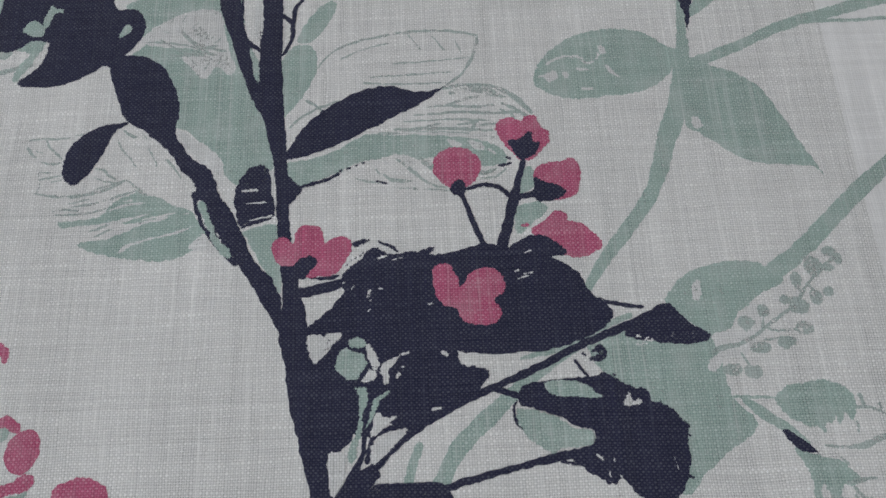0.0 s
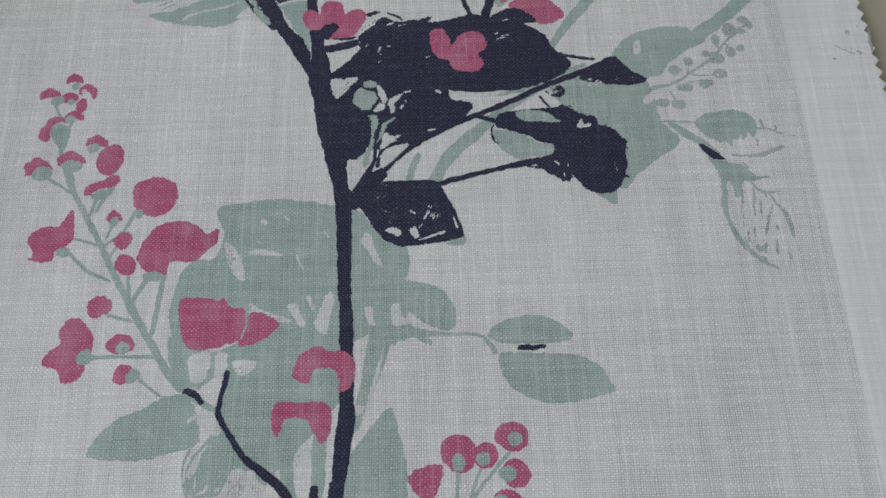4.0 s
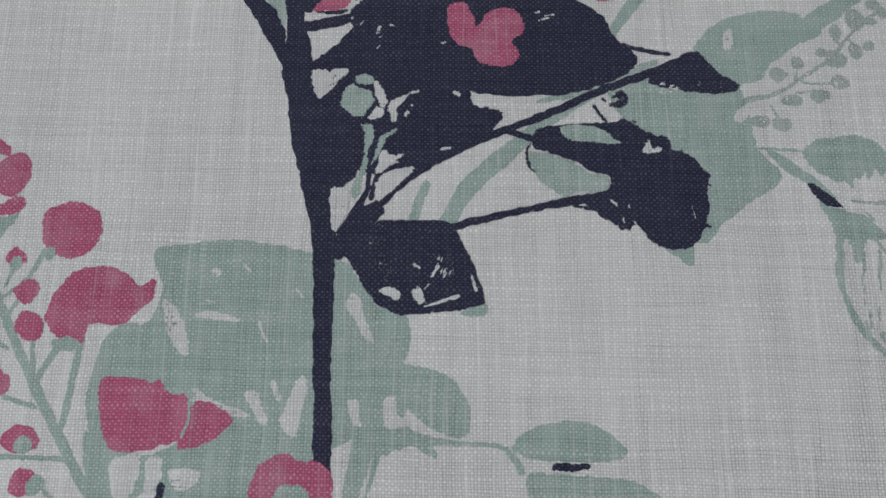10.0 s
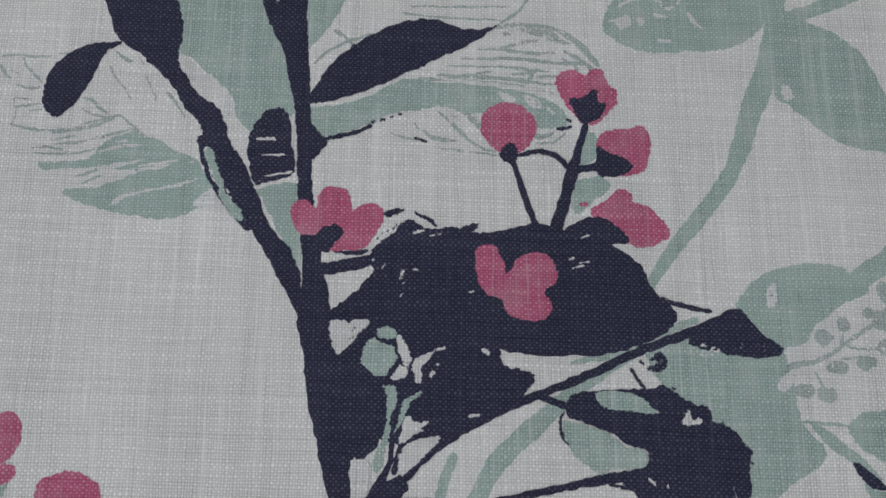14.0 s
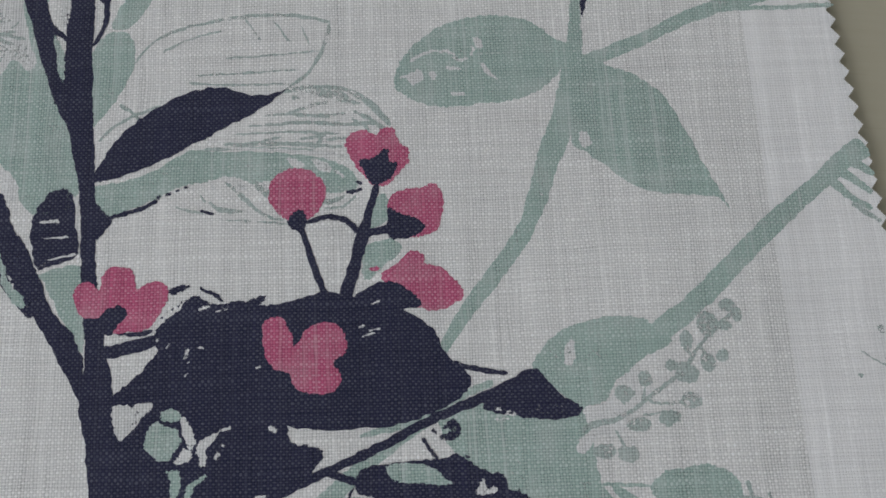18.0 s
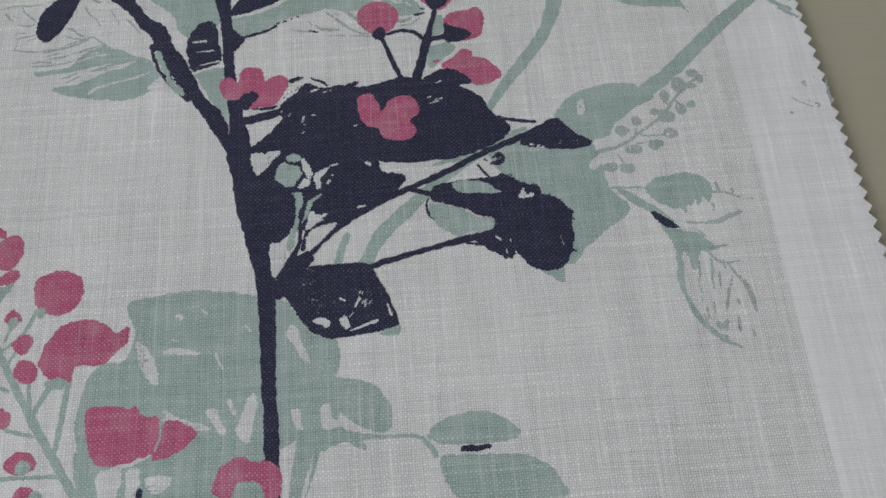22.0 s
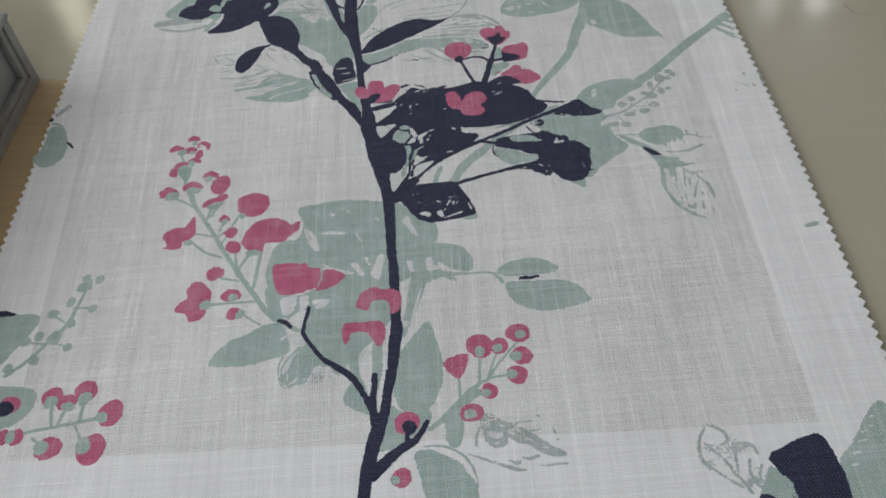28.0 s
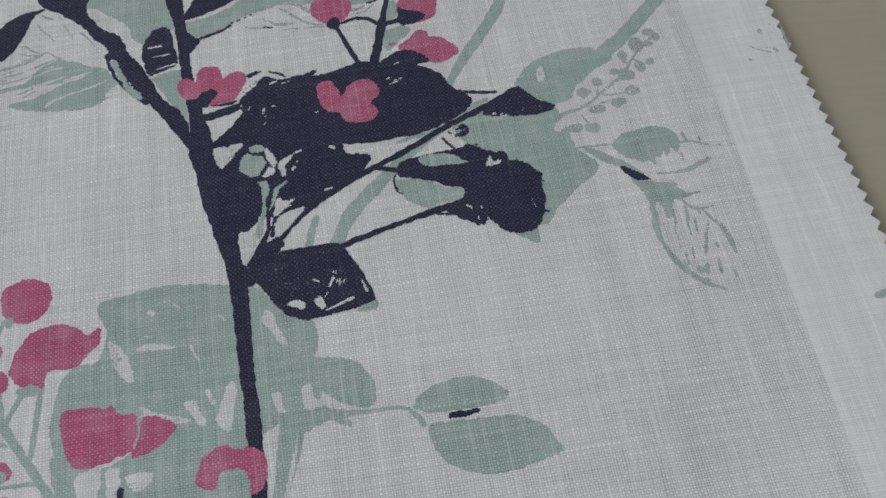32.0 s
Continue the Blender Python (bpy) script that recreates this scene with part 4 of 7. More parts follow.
dot("bud", SAGE, (-1.321, -0.394), 0.027, 0.027, 0.01)
dot("bud", SAGE, (-1.378, -0.390), 0.018, 0.020, 0.01)
dot("bud", SAGE, (-1.423, -0.409), 0.025, 0.020, 0.01)
dot("bud", SAGE, (-1.262, -0.431), 0.016, 0.017, 0.01)
dot("bud", SAGE, (-1.364, -0.486), 0.020, 0.019, 0.01)
dot("bud", SAGE, (-1.444, -0.519), 0.018, 0.019, 0.01)
stroke("stem", SAGE, [(-1.294, -0.271, 0.010), (-1.221, -0.270, 0.010)])
stroke("stem", SAGE, [(-1.329, -0.413, 0.008), (-1.262, -0.431, 0.008)])
stroke("stem", SAGE, [(-1.421, -0.414, 0.009), (-1.337, -0.420, 0.009)])
stroke("stem", SAGE, [(-1.357, -0.300, 0.008), (-1.305, -0.331, 0.008)])
stroke("stem", SAGE, [(-1.306, -0.758, 0.013), (-1.218, -0.735, 0.013), (-1.130, -0.713, 0.013), (-1.059, -0.697, 0.013)])
stroke("stem", SAGE, [(-1.245, -0.647, 0.013), (-1.218, -0.735, 0.011)])
stroke("stem", SAGE, [(-1.137, -0.631, 0.014), (-1.130, -0.713, 0.012)])
stroke("stem", SAGE, [(-1.147, -0.720, 0.008), (-1.097, -0.787, 0.010)])
stroke("stem", SAGE, [(-1.273, -0.771, 0.008), (-1.229, -0.802, 0.010)])
stroke("stem", SAGE, [(-1.188, -0.652, 0.015), (-1.201, -0.729, 0.011)])
ink("leaf", SAGE, [(-1.680, 0.524), (-1.685, 0.622), (-1.655, 0.645), (-1.606, 0.594), (-1.574, 0.512), (-1.582, 0.449), (-1.624, 0.412), (-1.674, 0.425), (-1.701, 0.460)])
stroke("stem", SAGE, [(-1.686, 0.662, 0.012), (-1.638, 0.644, 0.012), (-1.596, 0.577, 0.009), (-1.572, 0.512, 0.009)])
stroke("vein", PALE, [(-1.682, 0.703, 0.025), (-1.656, 0.743, 0.029), (-1.635, 0.770, 0.026)])
stroke("stem", SAGE, [(1.242, 0.089, 0.016), (1.290, 0.106, 0.016)])
stroke("vein", PALE, [(1.191, 0.893, 0.007), (1.193, 0.853, 0.009), (1.197, 0.813, 0.007)])
stroke("vein", HAZE, [(1.126, 0.823, 0.012), (1.153, 0.811, 0.014), (1.180, 0.799, 0.011)])
stroke("vein", HAZE, [(1.161, 0.899, 0.009), (1.168, 0.858, 0.009)])
stroke("vein", PALE, [(1.091, 0.831, 0.003), (1.121, 0.813, 0.004), (1.149, 0.801, 0.006)])
dot("vein", PALE, (1.091, 0.782), 0.006, 0.004, 0.08)
dot("vein", PALE, (1.132, 0.874), 0.006, 0.008, 0.08)
dot("vein", HAZE, (1.112, 0.906), 0.006, 0.005, 0.08)
ink("leaf", SAGE, [(0.737, 0.443), (0.771, 0.432), (0.824, 0.424), (0.850, 0.407), (0.863, 0.387), (0.849, 0.372), (0.831, 0.373), (0.822, 0.346), (0.814, 0.324), (0.804, 0.347), (0.791, 0.371), (0.784, 0.359), (0.787, 0.325), (0.786, 0.295), (0.777, 0.291), (0.772, 0.335), (0.768, 0.379), (0.754, 0.413)])
stroke("vein", SAGE, [(0.778, 0.325, 0.021), (0.782, 0.284, 0.014), (0.793, 0.246, 0.011), (0.810, 0.213, 0.014), (0.831, 0.183, 0.013), (0.857, 0.158, 0.013), (0.881, 0.143, 0.010), (0.917, 0.127, 0.004)])
stroke("vein", PALE, [(0.835, 0.377, 0.009), (0.874, 0.389, 0.011), (0.900, 0.392, 0.006)])
stroke("vein", PALE, [(0.849, 0.372, 0.008), (0.870, 0.352, 0.009), (0.892, 0.346, 0.007), (0.932, 0.354, 0.006)])
stroke("vein", PALE, [(0.894, 0.344, 0.006), (0.912, 0.316, 0.009), (0.933, 0.293, 0.015), (0.946, 0.259, 0.017), (0.953, 0.219, 0.004)])
stroke("vein", PALE, [(0.854, 0.357, 0.009), (0.855, 0.313, 0.009), (0.857, 0.274, 0.003)])
stroke("vein", PALE, [(0.823, 0.352, 0.010), (0.825, 0.314, 0.007), (0.821, 0.279, 0.003)])
stroke("vein", PALE, [(0.871, 0.322, 0.004), (0.872, 0.280, 0.006)])
stroke("vein", PALE, [(0.903, 0.313, 0.007), (0.891, 0.269, 0.009), (0.882, 0.218, 0.007)])
stroke("vein", PALE, [(0.836, 0.230, 0.004), (0.841, 0.197, 0.007)])
stroke("vein", PALE, [(0.828, 0.212, 0.007), (0.837, 0.183, 0.013)])
stroke("vein", PALE, [(0.858, 0.193, 0.012), (0.868, 0.178, 0.019), (0.885, 0.199, 0.014)])
stroke("vein", PALE, [(0.882, 0.196, 0.009), (0.879, 0.171, 0.015)])
stroke("vein", PALE, [(0.848, 0.165, 0.008), (0.883, 0.153, 0.011)])
stroke("vein", PALE, [(0.910, 0.209, 0.006), (0.911, 0.170, 0.009)])
stroke("vein", PALE, [(0.910, 0.253, 0.007), (0.914, 0.238, 0.010)])
stroke("vein", PALE, [(0.941, 0.176, 0.006), (0.944, 0.158, 0.010)])
stroke("vein", PALE, [(0.824, 0.282, 0.003), (0.828, 0.240, 0.005)])
stroke("vein", PALE, [(0.853, 0.248, 0.003), (0.855, 0.211, 0.005)])
stroke("vein", PALE, [(0.884, 0.356, 0.004), (0.887, 0.329, 0.006)])
stroke("vein", PALE, [(0.802, 0.359, 0.005), (0.811, 0.324, 0.006)])
ink("leaf", SAGE, [(0.705, 0.556), (0.730, 0.575), (0.766, 0.584), (0.792, 0.593), (0.824, 0.592), (0.852, 0.581), (0.868, 0.556), (0.867, 0.530), (0.859, 0.510), (0.847, 0.525), (0.833, 0.499), (0.825, 0.516), (0.814, 0.490), (0.805, 0.506), (0.801, 0.480), (0.786, 0.492), (0.768, 0.490), (0.748, 0.500), (0.730, 0.507), (0.715, 0.525), (0.704, 0.536)])
stroke("vein", PALE, [(0.866, 0.540, 0.010), (0.901, 0.541, 0.007), (0.934, 0.528, 0.007), (0.974, 0.525, 0.006)])
stroke("vein", PALE, [(0.877, 0.569, 0.013), (0.888, 0.545, 0.011)])
stroke("vein", PALE, [(0.916, 0.553, 0.010), (0.923, 0.538, 0.008)])
stroke("vein", PALE, [(0.797, 0.452, 0.008), (0.846, 0.453, 0.009), (0.881, 0.459, 0.018), (0.912, 0.476, 0.015), (0.939, 0.491, 0.010)])
stroke("vein", PALE, [(0.868, 0.510, 0.007), (0.871, 0.484, 0.009)])
stroke("vein", PALE, [(0.829, 0.430, 0.006), (0.847, 0.415, 0.007)])
stroke("stem", SAGE, [(0.634, 0.543, 0.014), (0.666, 0.518, 0.023), (0.699, 0.497, 0.022), (0.731, 0.478, 0.021), (0.766, 0.447, 0.018)])
stroke("stem", SAGE, [(0.610, 0.542, 0.007), (0.655, 0.545, 0.007), (0.708, 0.548, 0.005)])
ink("leaf", SAGE, [(0.474, 0.755), (0.487, 0.782), (0.504, 0.806), (0.531, 0.828), (0.564, 0.844), (0.620, 0.859), (0.666, 0.861), (0.691, 0.854), (0.695, 0.833), (0.721, 0.831), (0.735, 0.822), (0.707, 0.799), (0.674, 0.782), (0.656, 0.755), (0.631, 0.735), (0.621, 0.709), (0.601, 0.690), (0.562, 0.682), (0.516, 0.712), (0.481, 0.731)])
ink("leaf", SAGE, [(-0.043, 0.016), (-0.011, 0.019), (0.025, 0.015), (0.061, 0.002), (0.086, -0.023), (0.101, -0.053), (0.105, -0.090), (0.090, -0.106), (0.063, -0.104), (0.035, -0.095), (0.013, -0.083), (-0.009, -0.069), (-0.034, -0.047), (-0.048, -0.016)])
ink("leaf", SAGE, [(-0.062, -0.103), (-0.042, -0.094), (-0.014, -0.095), (0.008, -0.109), (0.037, -0.123), (0.052, -0.148), (0.032, -0.144), (0.004, -0.131), (-0.030, -0.145), (-0.056, -0.155)])
stroke("stem", SAGE, [(-0.012, -0.116, 0.025), (0.064, -0.117, 0.011), (0.119, -0.113, 0.008), (0.167, -0.113, 0.010), (0.190, -0.128, 0.014), (0.212, -0.156, 0.015)])
ink("leaf", SAGE, [(0.134, 1.052), (0.162, 1.071), (0.173, 1.021), (0.133, 1.001)])
ink("leaf", SAGE, [(0.131, 0.961), (0.181, 0.979), (0.205, 0.965), (0.185, 0.938), (0.143, 0.894), (0.130, 0.919)])
ink("leaf", SAGE, [(-0.170, 0.096), (-0.100, 0.116), (-0.036, 0.084), (-0.035, 0.016), (-0.014, -0.052), (-0.029, -0.096), (-0.075, -0.111), (-0.131, -0.109), (-0.159, -0.015)])
ink("leaf", SAGE, [(-0.468, -0.432), (-0.423, -0.395), (-0.379, -0.446), (-0.334, -0.484), (-0.377, -0.504), (-0.415, -0.549), (-0.466, -0.571), (-0.499, -0.552), (-0.502, -0.497)])
stroke("stem", SAGE, [(-0.197, -0.382, 0.030), (-0.190, -0.452, 0.033), (-0.182, -0.516, 0.032)])
ink("leaf", SAGE, [(-0.145, -0.624), (-0.089, -0.654), (-0.016, -0.638), (0.005, -0.671), (-0.013, -0.719), (-0.043, -0.753), (-0.096, -0.778), (-0.146, -0.792), (-0.156, -0.748), (-0.151, -0.682)])
ink("leaf", PALE, [(0.149, -0.661), (0.187, -0.657), (0.219, -0.676), (0.247, -0.689), (0.289, -0.705), (0.330, -0.729), (0.374, -0.760), (0.414, -0.780), (0.417, -0.792), (0.387, -0.797), (0.354, -0.790), (0.313, -0.765), (0.272, -0.753), (0.248, -0.740), (0.239, -0.763), (0.208, -0.773), (0.177, -0.753), (0.165, -0.712)])
stroke("vein", PALE, [(0.124, -0.796, 0.005), (0.179, -0.813, 0.010), (0.230, -0.830, 0.011), (0.273, -0.842, 0.015), (0.301, -0.843, 0.005)])
stroke("vein", PALE, [(0.339, -0.829, 0.005), (0.389, -0.822, 0.010), (0.427, -0.818, 0.005)])
stroke("vein", PALE, [(0.240, -0.693, 0.009), (0.286, -0.686, 0.011), (0.316, -0.678, 0.005)])
stroke("vein", PALE, [(0.292, -0.717, 0.005), (0.321, -0.712, 0.009), (0.340, -0.708, 0.005)])
stroke("vein", PALE, [(0.329, -0.660, 0.009), (0.341, -0.667, 0.007)])
stroke("vein", PALE, [(0.377, -0.701, 0.006), (0.388, -0.722, 0.008)])
stroke("vein", PALE, [(0.285, -0.803, 0.007), (0.314, -0.806, 0.016), (0.340, -0.794, 0.011)])
stroke("vein", PALE, [(0.247, -0.811, 0.005), (0.272, -0.822, 0.015), (0.284, -0.812, 0.006)])
stroke("vein", PALE, [(0.156, -0.702, 0.007), (0.147, -0.741, 0.012), (0.150, -0.773, 0.007)])
stroke("vein", PALE, [(0.389, -0.745, 0.005), (0.396, -0.737, 0.005)])
stroke("vein", PALE, [(0.347, -0.779, 0.007), (0.381, -0.790, 0.010)])
stroke("fleck", BARE, [(0.186, -0.719, 0.010), (0.207, -0.734, 0.021), (0.227, -0.726, 0.011)])
stroke("fleck", BARE, [(0.174, -0.688, 0.007), (0.188, -0.696, 0.009)])
stroke("fleck", BARE, [(0.244, -0.718, 0.007), (0.265, -0.729, 0.012)])
stroke("fleck", BARE, [(0.198, -0.760, 0.006), (0.218, -0.756, 0.008)])
stroke("fleck", BARE, [(0.296, -0.739, 0.005), (0.320, -0.746, 0.007)])
stroke("fleck", BARE, [(0.347, -0.764, 0.005), (0.367, -0.771, 0.007)])
stroke("fleck", BARE, [(0.216, -0.695, 0.005), (0.233, -0.703, 0.007)])

ink("leaf", SAGE, [(-1.176, 1.326), (-1.153, 1.356), (-1.116, 1.362), (-1.106, 1.348), (-1.116, 1.316), (-1.124, 1.291), (-1.137, 1.262), (-1.149, 1.231), (-1.164, 1.240), (-1.154, 1.282), (-1.139, 1.314), (-1.154, 1.324)])
ink("leaf", SAGE, [(-1.287, 1.540), (-1.263, 1.541), (-1.245, 1.467), (-1.236, 1.403), (-1.251, 1.402)])
ink("fleck", BARE, [(-0.784, 0.785), (-0.770, 0.802), (-0.732, 0.817), (-0.677, 0.837), (-0.634, 0.855), (-0.620, 0.859), (-0.654, 0.840), (-0.720, 0.816), (-0.758, 0.798), (-0.776, 0.781)])
ink("fleck", BARE, [(-0.826, 0.816), (-0.796, 0.838), (-0.753, 0.859), (-0.698, 0.879), (-0.686, 0.878), (-0.740, 0.856), (-0.783, 0.832)])
ink("fleck", BARE, [(-0.857, 0.845), (-0.813, 0.861), (-0.768, 0.874), (-0.733, 0.887), (-0.756, 0.871), (-0.800, 0.855)])
stroke("fleck", BARE, [(-0.830, 0.886, 0.003), (-0.787, 0.905, 0.006), (-0.747, 0.913, 0.004)])
stroke("fleck", BARE, [(-0.800, 0.913, 0.003), (-0.778, 0.919, 0.005)])
stroke("fleck", BARE, [(-0.652, 0.888, 0.003), (-0.636, 0.895, 0.005)])
ink("fleck", BARE, [(-0.604, 0.834), (-0.585, 0.837), (-0.573, 0.810), (-0.592, 0.799), (-0.619, 0.804)])
# unprinted spots
ink("fleck", BARE, [(-0.495, -0.491), (-0.485, -0.474), (-0.474, -0.457), (-0.460, -0.445), (-0.472, -0.467), (-0.477, -0.487), (-0.479, -0.506), (-0.485, -0.517), (-0.493, -0.531), (-0.500, -0.518)])
ink("fleck", BARE, [(-0.396, -0.502), (-0.374, -0.493), (-0.353, -0.507), (-0.354, -0.544), (-0.373, -0.561), (-0.400, -0.558), (-0.412, -0.546), (-0.400, -0.524)])
ink("fleck", BARE, [(-0.248, -0.462), (-0.245, -0.446), (-0.230, -0.439), (-0.219, -0.457), (-0.221, -0.487), (-0.228, -0.509), (-0.240, -0.499)])
stroke("fleck", BARE, [(-0.468, -0.563, 0.006), (-0.451, -0.554, 0.009), (-0.446, -0.538, 0.005)])
stroke("fleck", BARE, [(-0.427, -0.552, 0.005), (-0.413, -0.541, 0.007)])
stroke("fleck", BARE, [(-0.434, -0.571, 0.006), (-0.413, -0.570, 0.010), (-0.394, -0.560, 0.008)])
stroke("fleck", BARE, [(-0.478, -0.522, 0.004), (-0.475, -0.551, 0.006)])
stroke("fleck", BARE, [(-0.345, -0.523, 0.007), (-0.327, -0.548, 0.011), (-0.320, -0.563, 0.007)])
stroke("fleck", BARE, [(-0.324, -0.534, 0.004), (-0.311, -0.549, 0.005)])
stroke("fleck", BARE, [(-0.525, -0.394, 0.006), (-0.511, -0.382, 0.010), (-0.504, -0.373, 0.005)])
ink("fleck", BARE, [(-0.502, -0.381), (-0.486, -0.369), (-0.461, -0.384), (-0.437, -0.407), (-0.448, -0.422), (-0.469, -0.412)])
ink("fleck", BARE, [(0.165, 1.328), (0.189, 1.342), (0.207, 1.348), (0.212, 1.326), (0.194, 1.313), (0.179, 1.329)])
stroke("fleck", BARE, [(0.182, 1.364, 0.006), (0.210, 1.386, 0.008), (0.241, 1.395, 0.005)])
stroke("fleck", BARE, [(0.240, 1.390, 0.005), (0.259, 1.396, 0.007), (0.277, 1.387, 0.005)])
stroke("fleck", BARE, [(0.271, 1.383, 0.005), (0.284, 1.377, 0.007), (0.302, 1.383, 0.005)])
stroke("fleck", BARE, [(0.308, 1.389, 0.004), (0.313, 1.405, 0.006), (0.305, 1.410, 0.003)])
ink("fleck", BARE, [(0.309, 1.429), (0.323, 1.429), (0.330, 1.411), (0.319, 1.407)])
ink("fleck", BARE, [(0.225, 1.344), (0.235, 1.350), (0.240, 1.333), (0.233, 1.327)])
stroke("fleck", BARE, [(0.259, 1.360, 0.007), (0.274, 1.357, 0.007), (0.291, 1.358, 0.005)])
stroke("fleck", BARE, [(0.333, 1.373, 0.005), (0.347, 1.353, 0.011), (0.369, 1.341, 0.005)])
stroke("fleck", BARE, [(0.273, 1.301, 0.007), (0.288, 1.300, 0.008), (0.303, 1.303, 0.007)])
ink("fleck", BARE, [(0.539, 1.232), (0.556, 1.236), (0.566, 1.211), (0.549, 1.203)])
ink("fleck", BARE, [(0.534, 0.798), (0.550, 0.803), (0.551, 0.765), (0.536, 0.757)])
ink("fleck", BARE, [(0.573, 0.678), (0.606, 0.690), (0.627, 0.706), (0.635, 0.731), (0.661, 0.757), (0.692, 0.753), (0.696, 0.708), (0.660, 0.659), (0.641, 0.632), (0.600, 0.627), (0.584, 0.599), (0.564, 0.599), (0.569, 0.624), (0.586, 0.638), (0.577, 0.661)])
ink("fleck", BARE, [(-0.521, 0.085), (-0.501, 0.079), (-0.476, 0.053), (-0.460, 0.022), (-0.450, -0.013), (-0.461, -0.016), (-0.483, 0.003), (-0.505, 0.035)])
ink("fleck", BARE, [(-0.166, 0.125), (-0.154, 0.144), (-0.133, 0.130), (-0.126, 0.106), (-0.108, 0.075), (-0.097, 0.057), (-0.115, 0.057), (-0.133, 0.079), (-0.150, 0.103)])
ink("fleck", BARE, [(-0.238, -0.054), (-0.223, -0.025), (-0.210, -0.049), (-0.214, -0.088), (-0.213, -0.118), (-0.219, -0.143), (-0.240, -0.137), (-0.251, -0.115), (-0.246, -0.090)])
ink("fleck", BARE, [(-0.329, -0.074), (-0.306, -0.068), (-0.286, -0.100), (-0.274, -0.124), (-0.291, -0.125), (-0.310, -0.099)])
ink("fleck", BARE, [(-0.426, -0.077), (-0.401, -0.085), (-0.370, -0.098), (-0.335, -0.103), (-0.309, -0.115), (-0.334, -0.120), (-0.371, -0.109), (-0.400, -0.103), (-0.422, -0.101)])
ink("fleck", BARE, [(-0.130, -0.066), (-0.111, -0.060), (-0.104, -0.089), (-0.098, -0.108), (-0.116, -0.103)])
ink("fleck", BARE, [(-0.061, -0.054), (-0.043, -0.045), (-0.033, -0.075), (-0.004, -0.091), (-0.039, -0.104), (-0.057, -0.095)])
stroke("fleck", BARE, [(-0.451, 0.063, 0.007), (-0.424, 0.068, 0.016), (-0.387, 0.067, 0.013), (-0.362, 0.063, 0.006)])
stroke("fleck", BARE, [(-0.433, 0.149, 0.015), (-0.423, 0.160, 0.018)])
stroke("fleck", BARE, [(-0.376, 0.176, 0.006), (-0.359, 0.162, 0.006)])
stroke("fleck", BARE, [(-0.327, 0.067, 0.005), (-0.304, 0.028, 0.007)])
stroke("fleck", BARE, [(-0.266, 0.141, 0.006), (-0.247, 0.122, 0.005)])
stroke("fleck", BARE, [(-0.278, -0.043, 0.011), (-0.260, -0.080, 0.011)])
stroke("fleck", BARE, [(-0.436, 0.096, 0.004), (-0.418, 0.094, 0.004)])
ink("fleck", BARE, [(-0.554, -0.232), (-0.533, -0.217), (-0.500, -0.211), (-0.497, -0.257), (-0.505, -0.287), (-0.528, -0.296), (-0.546, -0.268)])
ink("fleck", BARE, [(-0.488, -0.223), (-0.469, -0.209), (-0.457, -0.217), (-0.455, -0.258), (-0.474, -0.277)])
ink("fleck", BARE, [(-0.440, -0.234), (-0.408, -0.223), (-0.383, -0.229), (-0.386, -0.251), (-0.421, -0.266)])
ink("fleck", BARE, [(-0.242, -0.443), (-0.221, -0.421), (-0.210, -0.521), (-0.222, -0.528)])
ink("fleck", BARE, [(-0.068, -0.161), (-0.079, -0.278), (-0.098, -0.350), (-0.090, -0.279)])
ink("fleck", BARE, [(-0.118, -0.316), (-0.097, -0.322), (-0.112, -0.344)])
ink("fleck", BARE, [(-0.497, -0.379), (-0.466, -0.363), (-0.445, -0.403), (-0.469, -0.419)])
ink("fleck", BARE, [(-0.717, 1.123), (-0.682, 1.106), (-0.633, 1.074), (-0.585, 1.040), (-0.576, 1.004), (-0.592, 1.003), (-0.640, 1.036), (-0.704, 1.088)])
ink("fleck", BARE, [(-0.471, 1.016), (-0.453, 1.009), (-0.435, 0.916), (-0.454, 0.963)])
ink("fleck", BARE, [(-0.048, 1.134), (-0.027, 1.133), (-0.007, 1.119), (-0.022, 1.112), (-0.036, 1.120)])
ink("fleck", BARE, [(0.007, 1.135), (0.034, 1.131), (0.046, 1.114), (0.028, 1.110), (0.014, 1.121)])
ink("fleck", BARE, [(-0.156, 1.086), (-0.133, 1.076), (-0.116, 1.062), (-0.131, 1.058), (-0.148, 1.069)])
stroke("fleck", BARE, [(-0.179, 1.146, 0.004), (-0.100, 1.148, 0.007), (0.006, 1.150, 0.008), (0.072, 1.148, 0.005)])
stroke("fleck", BARE, [(-0.195, 1.068, 0.006), (-0.180, 1.055, 0.010)])
stroke("fleck", BARE, [(-0.091, 1.078, 0.005), (-0.074, 1.065, 0.008)])
stroke("fleck", BARE, [(0.054, 1.115, 0.005), (0.074, 1.101, 0.008)])
stroke("fleck", BARE, [(0.011, 1.097, 0.004), (0.033, 1.093, 0.006)])

stroke("stem", PALE, [(0.571, 0.636, 0.011), (0.596, 0.651, 0.017), (0.629, 0.660, 0.014), (0.667, 0.683, 0.010), (0.694, 0.708, 0.010), (0.726, 0.736, 0.010), (0.756, 0.762, 0.010), (0.776, 0.795, 0.009), (0.791, 0.819, 0.010), (0.815, 0.849, 0.010), (0.841, 0.875, 0.010), (0.859, 0.889, 0.009)])
stroke("stem", PALE, [(0.650, 0.691, 0.005), (0.647, 0.709, 0.007)])
stroke("stem", PALE, [(0.687, 0.730, 0.007), (0.683, 0.692, 0.007)])
stroke("stem", PALE, [(0.776, 0.793, 0.007), (0.761, 0.807, 0.008)])
